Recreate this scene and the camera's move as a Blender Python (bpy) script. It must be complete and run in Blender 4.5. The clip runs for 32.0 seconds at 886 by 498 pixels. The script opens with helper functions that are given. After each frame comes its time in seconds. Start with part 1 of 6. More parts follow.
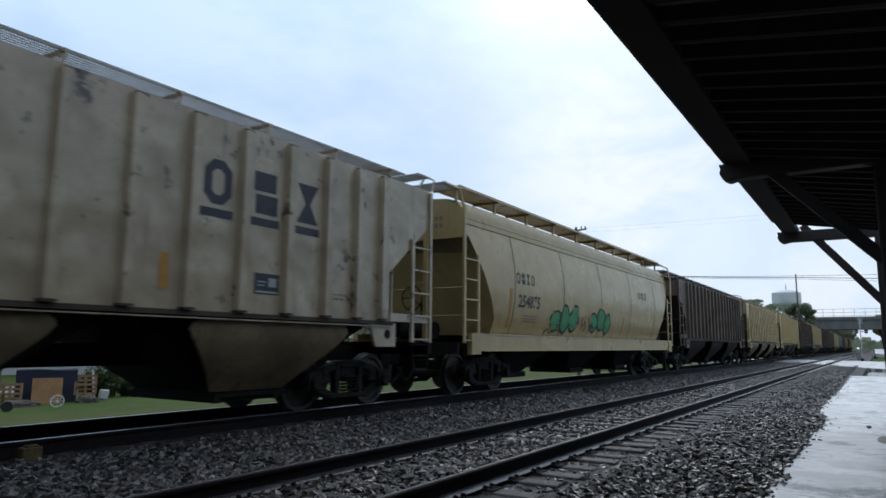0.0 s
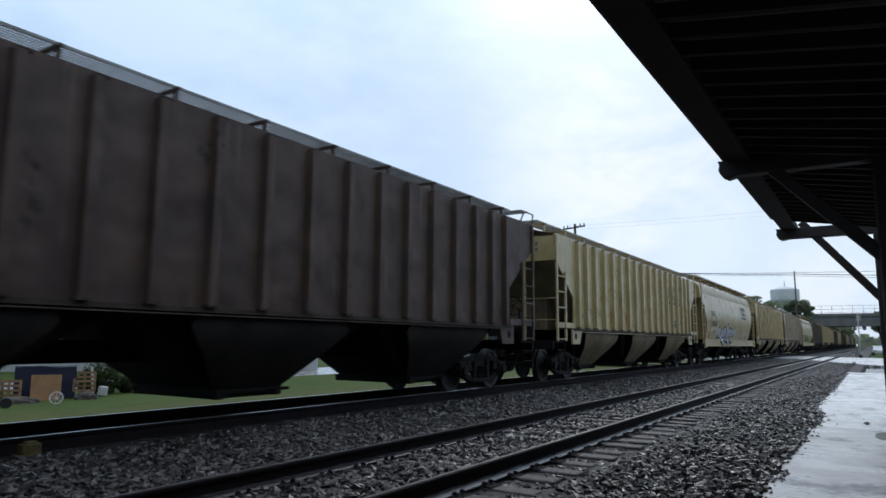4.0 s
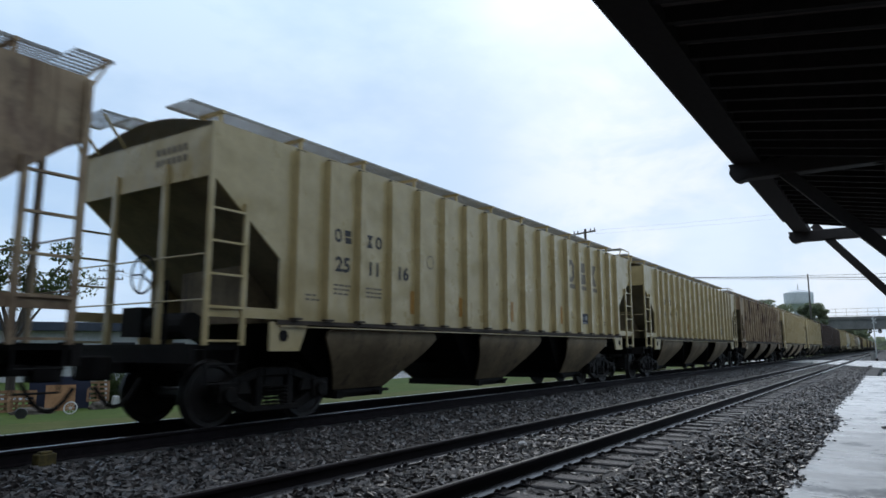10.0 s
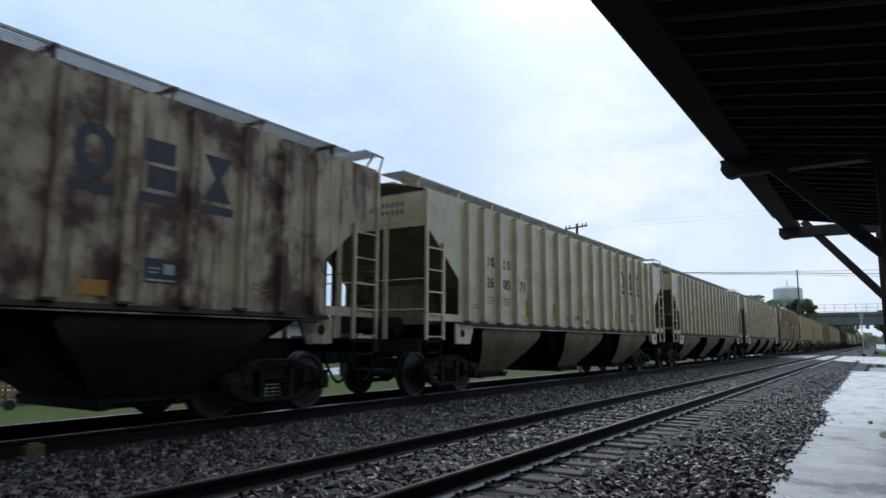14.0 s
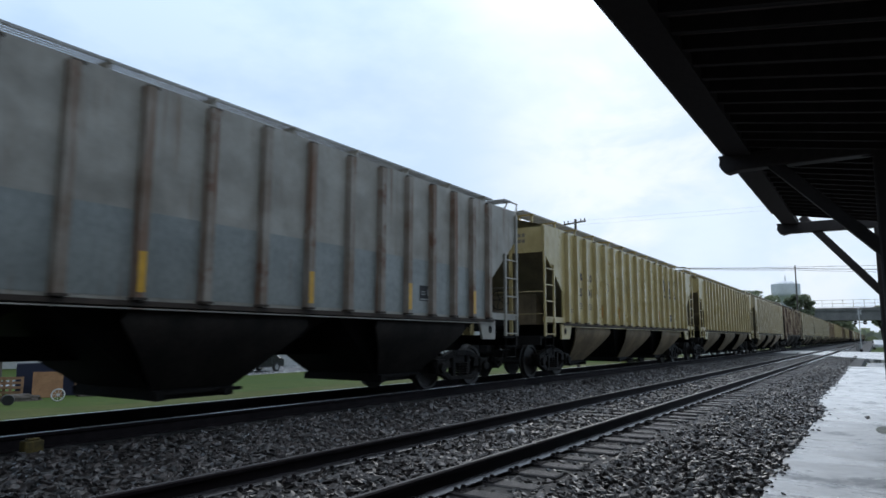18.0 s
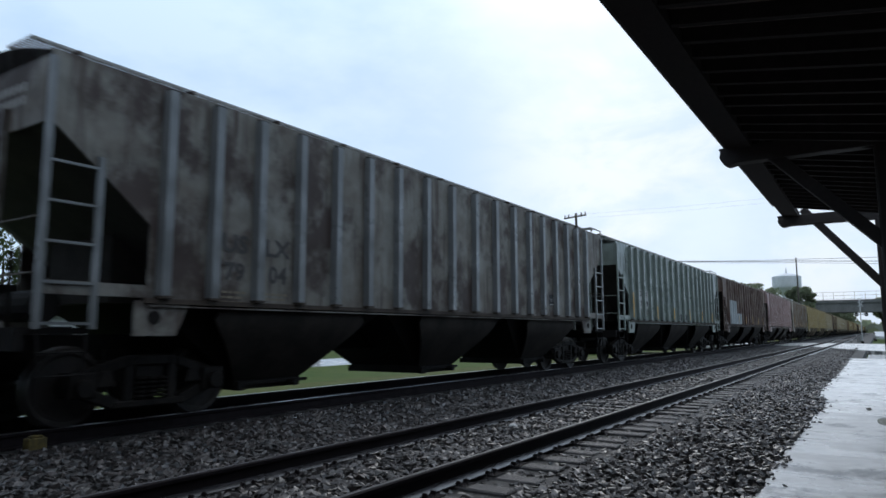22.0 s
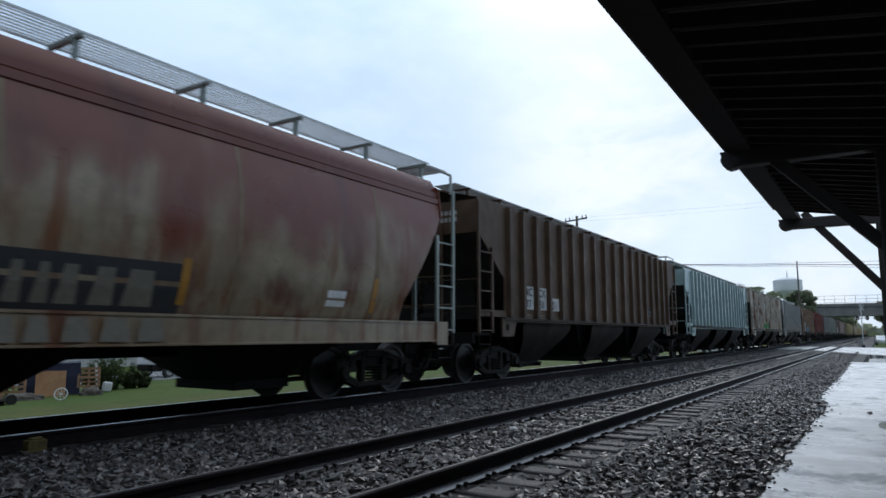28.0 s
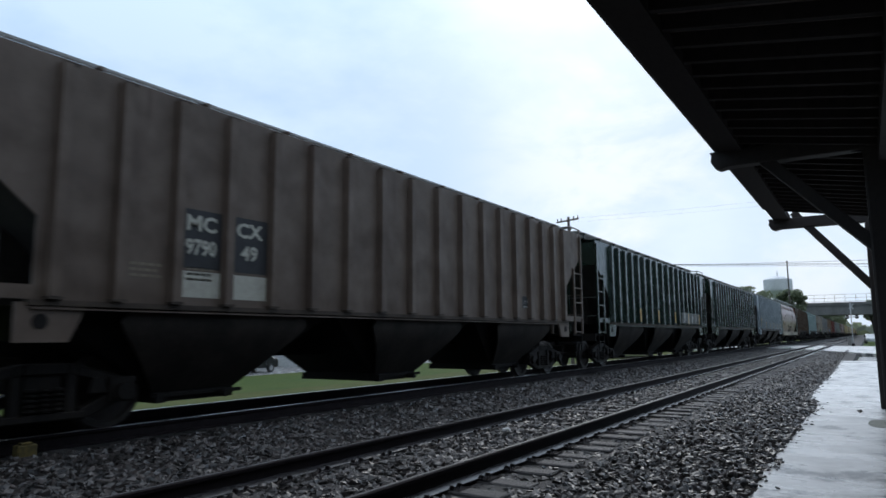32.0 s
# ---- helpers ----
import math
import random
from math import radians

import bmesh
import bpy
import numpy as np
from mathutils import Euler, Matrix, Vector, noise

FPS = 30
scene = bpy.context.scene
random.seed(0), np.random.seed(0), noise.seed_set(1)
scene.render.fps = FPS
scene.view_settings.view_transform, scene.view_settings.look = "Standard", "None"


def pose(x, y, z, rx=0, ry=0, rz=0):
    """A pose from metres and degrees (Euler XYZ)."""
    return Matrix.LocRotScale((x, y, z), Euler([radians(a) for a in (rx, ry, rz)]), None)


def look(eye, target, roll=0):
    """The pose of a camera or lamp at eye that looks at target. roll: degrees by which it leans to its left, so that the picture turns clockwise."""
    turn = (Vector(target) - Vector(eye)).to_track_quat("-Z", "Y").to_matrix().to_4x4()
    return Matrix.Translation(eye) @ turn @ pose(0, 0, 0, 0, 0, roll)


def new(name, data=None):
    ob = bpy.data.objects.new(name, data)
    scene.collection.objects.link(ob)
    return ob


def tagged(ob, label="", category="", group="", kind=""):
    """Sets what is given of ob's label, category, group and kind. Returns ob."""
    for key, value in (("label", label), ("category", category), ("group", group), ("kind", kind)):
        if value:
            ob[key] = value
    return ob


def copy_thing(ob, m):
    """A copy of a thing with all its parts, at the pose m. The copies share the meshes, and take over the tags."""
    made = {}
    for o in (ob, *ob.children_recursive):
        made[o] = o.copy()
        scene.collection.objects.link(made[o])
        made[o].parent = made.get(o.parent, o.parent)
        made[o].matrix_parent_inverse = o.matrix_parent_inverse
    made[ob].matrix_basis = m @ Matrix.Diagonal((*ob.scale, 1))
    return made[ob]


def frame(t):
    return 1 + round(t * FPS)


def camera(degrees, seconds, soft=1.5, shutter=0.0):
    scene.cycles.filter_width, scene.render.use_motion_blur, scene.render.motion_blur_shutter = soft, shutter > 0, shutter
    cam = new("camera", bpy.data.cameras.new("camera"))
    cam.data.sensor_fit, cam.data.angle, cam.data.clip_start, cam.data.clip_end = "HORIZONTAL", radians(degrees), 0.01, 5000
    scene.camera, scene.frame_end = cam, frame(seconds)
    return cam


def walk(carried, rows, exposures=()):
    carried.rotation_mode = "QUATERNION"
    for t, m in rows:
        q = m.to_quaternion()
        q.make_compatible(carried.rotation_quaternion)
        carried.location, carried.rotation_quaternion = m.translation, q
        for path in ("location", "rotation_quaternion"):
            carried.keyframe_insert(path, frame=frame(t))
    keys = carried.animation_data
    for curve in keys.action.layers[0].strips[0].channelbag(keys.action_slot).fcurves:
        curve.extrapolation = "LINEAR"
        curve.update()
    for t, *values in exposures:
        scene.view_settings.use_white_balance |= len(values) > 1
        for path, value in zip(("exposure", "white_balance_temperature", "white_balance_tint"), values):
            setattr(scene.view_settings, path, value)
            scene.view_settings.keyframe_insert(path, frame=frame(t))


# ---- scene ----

# ============ camera ============
def view(yaw, pitch, roll):
    """A camera that looks yaw degrees to the track's side and pitch degrees up."""
    return pose(0, 0, 1.118, 90 + pitch, 0, yaw - 90) @ pose(0, 0, 0, 0, 0, roll)


cam = camera(67.05, 32.0, soft=1.6, shutter=0.1)
walk(cam, [
    (0, view(32.765, 8.166, 0.484)),
    (0.5, view(32.655, 8.098, 0.404)),
    (1, view(32.519, 7.975, 0.215)),
    (1.5, view(32.415, 7.787, 0.152)),
    (2, view(32.381, 7.790, 0.157)),
    (2.5, view(32.488, 7.809, 0.465)),
    (3, view(32.649, 7.841, 0.495)),
    (3.5, view(32.691, 7.863, 0.500)),
    (5.5, view(32.586, 8.143, 0.279)),
    (6, view(32.786, 8.275, 0.164)),
    (6.5, view(32.937, 8.463, -0.082)),
    (7, view(33.088, 8.582, -0.041)),
    (7.5, view(33.125, 8.668, 0.043)),
    (8, view(33.187, 8.705, 0.074)),
    (8.5, view(33.298, 8.760, 0.245)),
    (9, view(33.405, 8.672, 0.360)),
    (9.5, view(33.491, 8.579, 0.092)),
    (10, view(33.548, 8.461, -0.033)),
    (10.5, view(33.539, 8.289, 0.211)),
    (11, view(33.445, 8.226, 0.351)),
    (11.5, view(33.343, 8.178, 0.521)),
    (12, view(33.167, 8.115, 0.658)),
    (12.5, view(33.065, 8.099, 0.551)),
    (13, view(32.972, 7.981, 0.468)),
    (13.5, view(32.914, 7.955, 0.462)),
    (14, view(32.844, 7.916, 0.263)),
    (14.5, view(32.778, 8.028, -0.118)),
    (16.5, view(32.721, 7.882, -0.005)),
    (17, view(32.715, 7.793, 0.024)),
    (17.5, view(32.713, 7.665, 0.129)),
    (18, view(32.715, 7.524, 0.272)),
    (18.5, view(32.730, 7.382, 0.289)),
    (19, view(32.714, 7.270, 0.152)),
    (19.5, view(32.684, 7.250, 0.059)),
    (20, view(32.717, 7.203, 0.070)),
    (20.5, view(32.760, 7.155, 0.055)),
    (21, view(32.768, 7.094, 0.016)),
    (21.5, view(32.790, 7.061, -0.188)),
    (22, view(32.775, 7.083, -0.131)),
    (22.5, view(32.817, 7.023, 0.148)),
    (23, view(32.813, 6.987, 0.079)),
    (23.5, view(32.787, 6.887, 0.128)),
    (24, view(32.803, 6.793, 0.171)),
    (24.5, view(32.835, 6.721, 0.158)),
    (25, view(32.852, 6.552, 0.301)),
    (25.5, view(32.786, 6.559, 0.302)),
    (27.5, view(32.911, 7.188, 0.118)),
    (28, view(32.838, 7.319, 0.007)),
    (28.5, view(32.729, 7.391, -0.142)),
    (29, view(32.546, 7.400, -0.040)),
    (29.5, view(32.421, 7.458, 0.019)),
    (30, view(32.306, 7.386, 0.165)),
    (30.5, view(32.196, 7.419, -0.123)),
    (31, view(32.144, 7.339, -0.314)),
    (31.5, view(32.152, 7.361, -0.341)),
    (32, view(32.156, 7.435, -0.380)),
], exposures=((0, 0.0), (14, 0.0), (19, 0.06), (32, 0.06)))

# plan: x runs along the track the way the train goes, y to the far side, z = 0 on the rail tops
NEAR, FAR = 3.91, 8.98
LAWN = -1.42
GAUGE = 0.7525
SPEED, GAIN = 20.3420, 0.0236

# ============ sky and sun ============
def build_sky():
    world = bpy.data.worlds.new("overcast_sky")
    scene.world = world
    world.use_nodes = True
    nt = world.node_tree
    nt.nodes.clear()
    n, l = nt.nodes, nt.links
    out = n.new("ShaderNodeOutputWorld")
    bg = n.new("ShaderNodeBackground")
    sky = n.new("ShaderNodeTexSky")
    sky.sky_type, sky.sun_disc = "NISHITA", False
    sky.sun_elevation, sky.sun_rotation = radians(32), radians(68)
    sky.air_density, sky.dust_density = 1.0, 3.0
    dim = n.new("ShaderNodeVectorMath")
    dim.operation = "SCALE"
    dim.inputs["Scale"].default_value = 0.1
    l.new(sky.outputs[0], dim.inputs[0])
    co = n.new("ShaderNodeTexCoord")
    mp = n.new("ShaderNodeMapping")
    mp.inputs["Scale"].default_value = (1.0, 1.0, 2.2)
    l.new(co.outputs["Generated"], mp.inputs[0])
    ns = n.new("ShaderNodeTexNoise")
    ns.inputs["Scale"].default_value, ns.inputs["Detail"].default_value = 3.1, 7
    ns.inputs["Roughness"].default_value = 0.52
    l.new(mp.outputs[0], ns.inputs["Vector"])
    rp = n.new("ShaderNodeValToRGB")
    rp.color_ramp.elements[0].position, rp.color_ramp.elements[0].color = 0.42, (0.495, 0.705, 0.99, 1)
    rp.color_ramp.elements[1].position, rp.color_ramp.elements[1].color = 0.60, (0.65, 0.842, 1.085, 1)
    l.new(ns.outputs["Fac"], rp.inputs[0])
    # the cloud is thinnest round the hidden sun
    dot = n.new("ShaderNodeVectorMath")
    dot.operation = "DOT_PRODUCT"
    a, e = radians(9), radians(10)
    dot.inputs[1].default_value = (math.cos(a) * math.cos(e), math.sin(a) * math.cos(e), math.sin(e))
    l.new(co.outputs["Generated"], dot.inputs[0])
    mr = n.new("ShaderNodeMapRange")
    mr.interpolation_type = "SMOOTHSTEP"
    mr.inputs["From Min"].default_value, mr.inputs["From Max"].default_value = 0.915, 0.992
    mr.inputs["To Min"].default_value, mr.inputs["To Max"].default_value = 0.0, 0.92
    l.new(dot.outputs["Value"], mr.inputs["Value"])
    # broken there by drifting banks of cloud
    mp2 = n.new("ShaderNodeMapping")
    mp2.inputs["Scale"].default_value = (1.0, 1.0, 1.9)
    mp2.inputs["Location"].default_value = (0.35, 0.6, 0.15)
    l.new(co.outputs["Generated"], mp2.inputs[0])
    ns2 = n.new("ShaderNodeTexNoise")
    ns2.inputs["Scale"].default_value, ns2.inputs["Detail"].default_value = 4.6, 8
    ns2.inputs["Roughness"].default_value, ns2.inputs["Distortion"].default_value = 0.55, 0.4
    l.new(mp2.outputs[0], ns2.inputs["Vector"])
    bank = n.new("ShaderNodeMapRange")
    bank.interpolation_type = "SMOOTHSTEP"
    bank.inputs["From Min"].default_value, bank.inputs["From Max"].default_value = 0.40, 0.58
    bank.inputs["To Min"].default_value, bank.inputs["To Max"].default_value = 0.30, 1.0
    l.new(ns2.outputs["Fac"], bank.inputs["Value"])
    broken = n.new("ShaderNodeMath")
    broken.operation = "MULTIPLY"
    l.new(mr.outputs[0], broken.inputs[0])
    l.new(bank.outputs[0], broken.inputs[1])
    # unseen sky away from the sun is a heavier grey, to darken rib flanks
    heavy = n.new("ShaderNodeMapRange")
    heavy.interpolation_type = "SMOOTHSTEP"
    heavy.inputs["From Min"].default_value, heavy.inputs["From Max"].default_value = -0.75, 0.42
    heavy.inputs["To Min"].default_value, heavy.inputs["To Max"].default_value = 0.55, 1.0
    l.new(dot.outputs["Value"], heavy.inputs["Value"])
    both = n.new("ShaderNodeMath")
    both.operation = "MULTIPLY"
    both.inputs[1].default_value = 0.98
    l.new(heavy.outputs[0], both.inputs[0])
    thin = n.new("ShaderNodeMix")
    thin.data_type = "RGBA"
    thin.inputs["B"].default_value = (0.82, 0.925, 1.07, 1)
    l.new(broken.outputs[0], thin.inputs["Factor"])
    l.new(rp.outputs[0], thin.inputs["A"])
    glow = n.new("ShaderNodeVectorMath")
    glow.operation = "SCALE"
    l.new(thin.outputs["Result"], glow.inputs[0])
    l.new(both.outputs[0], glow.inputs["Scale"])
    # an overcast sky is brightest overhead
    up = n.new("ShaderNodeSeparateXYZ")
    l.new(co.outputs["Generated"], up.inputs[0])
    zen = n.new("ShaderNodeMapRange")
    zen.inputs["From Min"].default_value, zen.inputs["From Max"].default_value = 0.35, 1.0
    zen.inputs["To Min"].default_value, zen.inputs["To Max"].default_value = 1.0, 1.7
    l.new(up.outputs["Z"], zen.inputs["Value"])
    lift = n.new("ShaderNodeVectorMath")
    lift.operation = "SCALE"
    l.new(glow.outputs[0], lift.inputs[0])
    l.new(zen.outputs[0], lift.inputs["Scale"])
    # and whiter there
    pale = n.new("ShaderNodeMapRange")
    pale.inputs["From Min"].default_value, pale.inputs["From Max"].default_value = 0.45, 0.8
    pale.inputs["To Max"].default_value = 0.75
    l.new(up.outputs["Z"], pale.inputs["Value"])
    over = n.new("ShaderNodeMix")
    over.data_type = "RGBA"
    over.inputs["B"].default_value = (1.10, 1.20, 1.33, 1)
    l.new(pale.outputs[0], over.inputs["Factor"])
    l.new(lift.outputs[0], over.inputs["A"])
    mix = n.new("ShaderNodeMix")
    mix.data_type = "RGBA"
    mix.inputs["Factor"].default_value = 0.92
    l.new(dim.outputs[0], mix.inputs["A"])
    l.new(over.outputs["Result"], mix.inputs["B"])
    l.new(mix.outputs["Result"], bg.inputs["Color"])
    bg.inputs["Strength"].default_value = 0.98
    l.new(bg.outputs[0], out.inputs[0])
    sun = bpy.data.lights.new("sun", "SUN")
    sun.energy, sun.angle, sun.color = 0.5, radians(25), (1.0, 0.98, 0.95)
    ob = new("sun", sun)
    ob.matrix_basis = look((60, 24, 40), (0, 0, 0))


build_sky()


# ============ materials ============
def material(name, base, second=None, rough=0.6, metal=0.0, scale=6.0, bump=0.0, bump_scale=60.0, streak=0.0, streak_col=(0.1, 0.05, 0.03),
             patch=0.0, patch_col=(0.1, 0.05, 0.03), patch_scale=1.2, patch_soft=0.0, spec=0.5, stretch=(1, 1, 1), rough_var=0.12, random_tint=0.0, bump_dist=0.02, island=0.0, fine_amount=0.3):
    """A procedural surface: two colours mixed by noise, with optional streaks that run down, worn patches and fine relief."""
    m = bpy.data.materials.new(name)
    m.use_nodes = True
    nt = m.node_tree
    n, l = nt.nodes, nt.links
    bs = n["Principled BSDF"]
    bs.inputs["Metallic"].default_value = metal
    bs.inputs["Specular IOR Level"].default_value = spec
    co = n.new("ShaderNodeTexCoord")
    second = second or tuple(c * 0.75 for c in base)

    def noise_at(sc, st, detail=5.0, rg=0.6):
        mp = n.new("ShaderNodeMapping")
        mp.inputs["Scale"].default_value = st
        l.new(co.outputs["Object"], mp.inputs[0])
        t = n.new("ShaderNodeTexNoise")
        t.inputs["Scale"].default_value, t.inputs["Detail"].default_value, t.inputs["Roughness"].default_value = sc, detail, rg
        l.new(mp.outputs[0], t.inputs["Vector"])
        return t.outputs["Fac"]

    def ramp(fac, lo, hi):
        r = n.new("ShaderNodeMapRange")
        r.interpolation_type = "SMOOTHSTEP"
        r.inputs["From Min"].default_value, r.inputs["From Max"].default_value = lo, hi
        l.new(fac, r.inputs["Value"])
        return r.outputs[0]

    def mixed(fac, a, b):
        x = n.new("ShaderNodeMix")
        x.data_type = "RGBA"
        l.new(fac, x.inputs["Factor"])
        for key, v in (("A", a), ("B", b)):
            if isinstance(v, tuple):
                x.inputs[key].default_value = (*v, 1)
            else:
                l.new(v, x.inputs[key])
        return x.outputs["Result"]

    coarse = noise_at(scale, stretch)
    col = mixed(ramp(coarse, 0.3, 0.7), base, second)
    fine = noise_at(scale * 9, stretch, 3.0)
    x = n.new("ShaderNodeMix")
    x.data_type, x.blend_type = "RGBA", "MULTIPLY"
    x.inputs["Factor"].default_value = fine_amount
    l.new(col, x.inputs["A"])
    l.new(ramp(fine, 0.1, 0.75), x.inputs["B"])
    col = x.outputs["Result"]
    if streak > 0:
        s = noise_at(1.0, (5.0, 5.0, 0.35), 6.0, 0.65)
        col = mixed(ramp(s, 0.72 - 0.3 * streak, 0.84 - 0.2 * streak), col, streak_col)
    if patch > 0:
        p = noise_at(patch_scale, (1, 1, 0.8), 8.0, 0.68)
        col = mixed(ramp(p, 0.70 - 0.28 * patch - patch_soft * 0.5, 0.76 - 0.26 * patch + patch_soft * 0.5), col, patch_col)
    if random_tint > 0:
        oi = n.new("ShaderNodeObjectInfo")
        hs = n.new("ShaderNodeHueSaturation")
        mr = n.new("ShaderNodeMapRange")
        mr.inputs["To Min"].default_value, mr.inputs["To Max"].default_value = 1 - random_tint, 1 + random_tint
        l.new(oi.outputs["Random"], mr.inputs["Value"])
        l.new(mr.outputs[0], hs.inputs["Value"])
        l.new(col, hs.inputs["Color"])
        col = hs.outputs["Color"]
    if island > 0:
        ge = n.new("ShaderNodeNewGeometry")
        hs = n.new("ShaderNodeHueSaturation")
        mr = n.new("ShaderNodeMapRange")
        mr.inputs["To Min"].default_value, mr.inputs["To Max"].default_value = 1 - island, 1 + island
        l.new(ge.outputs["Random Per Island"], mr.inputs["Value"])
        l.new(mr.outputs[0], hs.inputs["Value"])
        l.new(col, hs.inputs["Color"])
        col = hs.outputs["Color"]
    l.new(col, bs.inputs["Base Color"])
    rr = n.new("ShaderNodeMapRange")
    rr.inputs["To Min"].default_value, rr.inputs["To Max"].default_value = max(rough - rough_var, 0.02), min(rough + rough_var, 1)
    l.new(coarse, rr.inputs["Value"])
    l.new(rr.outputs[0], bs.inputs["Roughness"])
    if bump > 0:
        b = n.new("ShaderNodeBump")
        b.inputs["Strength"].default_value, b.inputs["Distance"].default_value = min(bump, 1), bump_dist
        l.new(noise_at(bump_scale, stretch, 4.0 if bump_scale > 3 else 1.0), b.inputs["Height"])
        l.new(b.outputs[0], bs.inputs["Normal"])
    return m


def plain(name, base, rough=0.7, metal=0.0):
    return material(name, base, tuple(c * 0.82 for c in base), rough, metal, scale=9.0)


M = {}
# Grimy and greasy steels, darkened further for the shade under the cars.
M["under"] = material("grimy_shade_black_steel", (0.008, 0.007, 0.0065), (0.016, 0.0135, 0.012), 0.8, scale=3.0, bump=0.3, spec=0.15)
M["truck"] = material("greasy_shade_dark_cast_steel", (0.0095, 0.0082, 0.0074), (0.020, 0.0165, 0.014), 0.6, 0.0, scale=5.0, bump=0.4, spec=0.10)
M["greyframe"] = material("grey_painted_cast_steel", (0.15, 0.142, 0.132), (0.09, 0.083, 0.075), 0.6, scale=6.0, bump=0.4, spec=0.3)
M["wheel"] = material("brown_wheel_steel", (0.021, 0.0175, 0.0155), (0.040, 0.033, 0.029), 0.45, 0.0, scale=6.0, spec=0.35)
M["grate"] = material("galvanized_grating", (0.34, 0.335, 0.32), (0.24, 0.235, 0.22), 0.6, 0.0, scale=4.0)
M["palegrate"] = material("pale_galvanized_plate", (0.60, 0.63, 0.62), (0.48, 0.51, 0.50), 0.5, scale=4.0)
M["rail"] = material("rusty_rail_steel", (0.012, 0.0095, 0.0105), (0.020, 0.0155, 0.0165), 0.7, 0.0, scale=5.0, bump=0.15, spec=0.06)
M["railtop"] = material("polished_rail_head", (0.62, 0.62, 0.64), (0.50, 0.50, 0.52), 0.30, 1.0, scale=8.0)
M["tie"] = material("weathered_creosote_tie", (0.050, 0.047, 0.048), (0.088, 0.084, 0.085), 0.5, scale=3.0, bump=0.7, bump_scale=30, stretch=(6, 1, 6), random_tint=0.25, spec=0.25)
M["bed"] = material("crushed_stone_bed", (0.016, 0.0148, 0.0145), (0.032, 0.0295, 0.029), 0.75, scale=12.0, bump=1.0, bump_scale=28)
M["stone"] = material("wet_grey_ballast", (0.062, 0.052, 0.0485), (0.0125, 0.0115, 0.0113), 0.36, scale=16.0, island=0.98, spec=0.55)
M["grass"] = material("wet_lawn", (0.046, 0.080, 0.016), (0.068, 0.094, 0.023), 0.95, scale=0.35, bump=0.6, bump_scale=18, spec=0.1)
# Dark patches and streaks in the colour stand for dull reflections.
M["wetconcrete"] = material("rain_wet_concrete", (0.84, 0.83, 0.81), (0.60, 0.595, 0.585), 0.30, scale=1.2, bump=0.5, bump_scale=1.5, bump_dist=0.05, rough_var=0.28, spec=0.35, stretch=(1.3, 0.7, 1), streak=0.32, streak_col=(0.36, 0.365, 0.38), patch=0.58, patch_soft=0.06, patch_col=(0.11, 0.115, 0.125), patch_scale=1.15)
M["dullrail"] = material("dull_rail_head", (0.13, 0.125, 0.13), (0.08, 0.076, 0.08), 0.35, 0.0, scale=8.0, spec=0.4)
M["drygrass"] = material("yellowish_verge_grass", (0.085, 0.092, 0.028), (0.065, 0.080, 0.023), 0.95, scale=0.8, bump=0.6, bump_scale=18, spec=0.1)
M["plate"] = material("wet_tie_plate_steel", (0.04, 0.037, 0.039), (0.025, 0.023, 0.025), 0.20, 0.0, scale=9.0, spec=1.0, rough_var=0.06)
M["oily"] = material("greasy_shade_track_bed", (0.010, 0.010, 0.010), (0.018, 0.017, 0.016), 0.7, scale=5.0, bump=0.8, bump_scale=24)
M["asphalt"] = material("wet_asphalt", (0.06, 0.06, 0.062), (0.045, 0.045, 0.047), 0.22, scale=3.0, bump=0.2, bump_scale=50)
M["timber"] = material("dark_stained_timber", (0.024, 0.019, 0.0175), (0.038, 0.030, 0.027), 0.75, scale=2.0, bump=0.4, bump_scale=12, stretch=(1, 1, 1))
# Boards lightened and joists darkened to even out the light on the ceiling.
M["board"] = material("lightened_ceiling_boards", (0.15, 0.117, 0.11), (0.11, 0.086, 0.081), 0.8, scale=3.0, stretch=(8, 1, 1), random_tint=0.2)
M["joist"] = material("darkened_joist_timber", (0.022, 0.0175, 0.017), (0.031, 0.025, 0.0235), 0.85, scale=2.0, spec=0.2)
M["wood"] = material("grey_pole_wood", (0.13, 0.11, 0.09), (0.08, 0.07, 0.06), 0.85, scale=4.0, stretch=(4, 4, 0.5))


# ============ mesh helpers ============
def shape():
    return bmesh.new()


def box(bm, cx, cy, cz, sx, sy, sz, m=None):
    """A box by its centre and its full sizes."""
    vs = [bm.verts.new((cx + sx * i, cy + sy * j, cz + sz * k)) for i in (-.5, .5) for j in (-.5, .5) for k in (-.5, .5)]
    if m is not None:
        for v in vs:
            v.co = m @ v.co
    for f in ((0, 1, 3, 2), (4, 6, 7, 5), (0, 4, 5, 1), (2, 3, 7, 6), (0, 2, 6, 4), (1, 5, 7, 3)):
        bm.faces.new([vs[i] for i in f])


def prism(bm, pts, lo, hi, axis="y"):
    """A polygon given in the two other axes, drawn out along axis from lo to hi."""
    def at(p, d):
        return {"y": (p[0], d, p[1]), "x": (d, p[0], p[1]), "z": (p[0], p[1], d)}[axis]
    a = [bm.verts.new(at(p, lo)) for p in pts]
    b = [bm.verts.new(at(p, hi)) for p in pts]
    bm.faces.new(a)
    bm.faces.new(b[::-1])
    for i in range(len(pts)):
        j = (i + 1) % len(pts)
        bm.faces.new((a[j], a[i], b[i], b[j]))


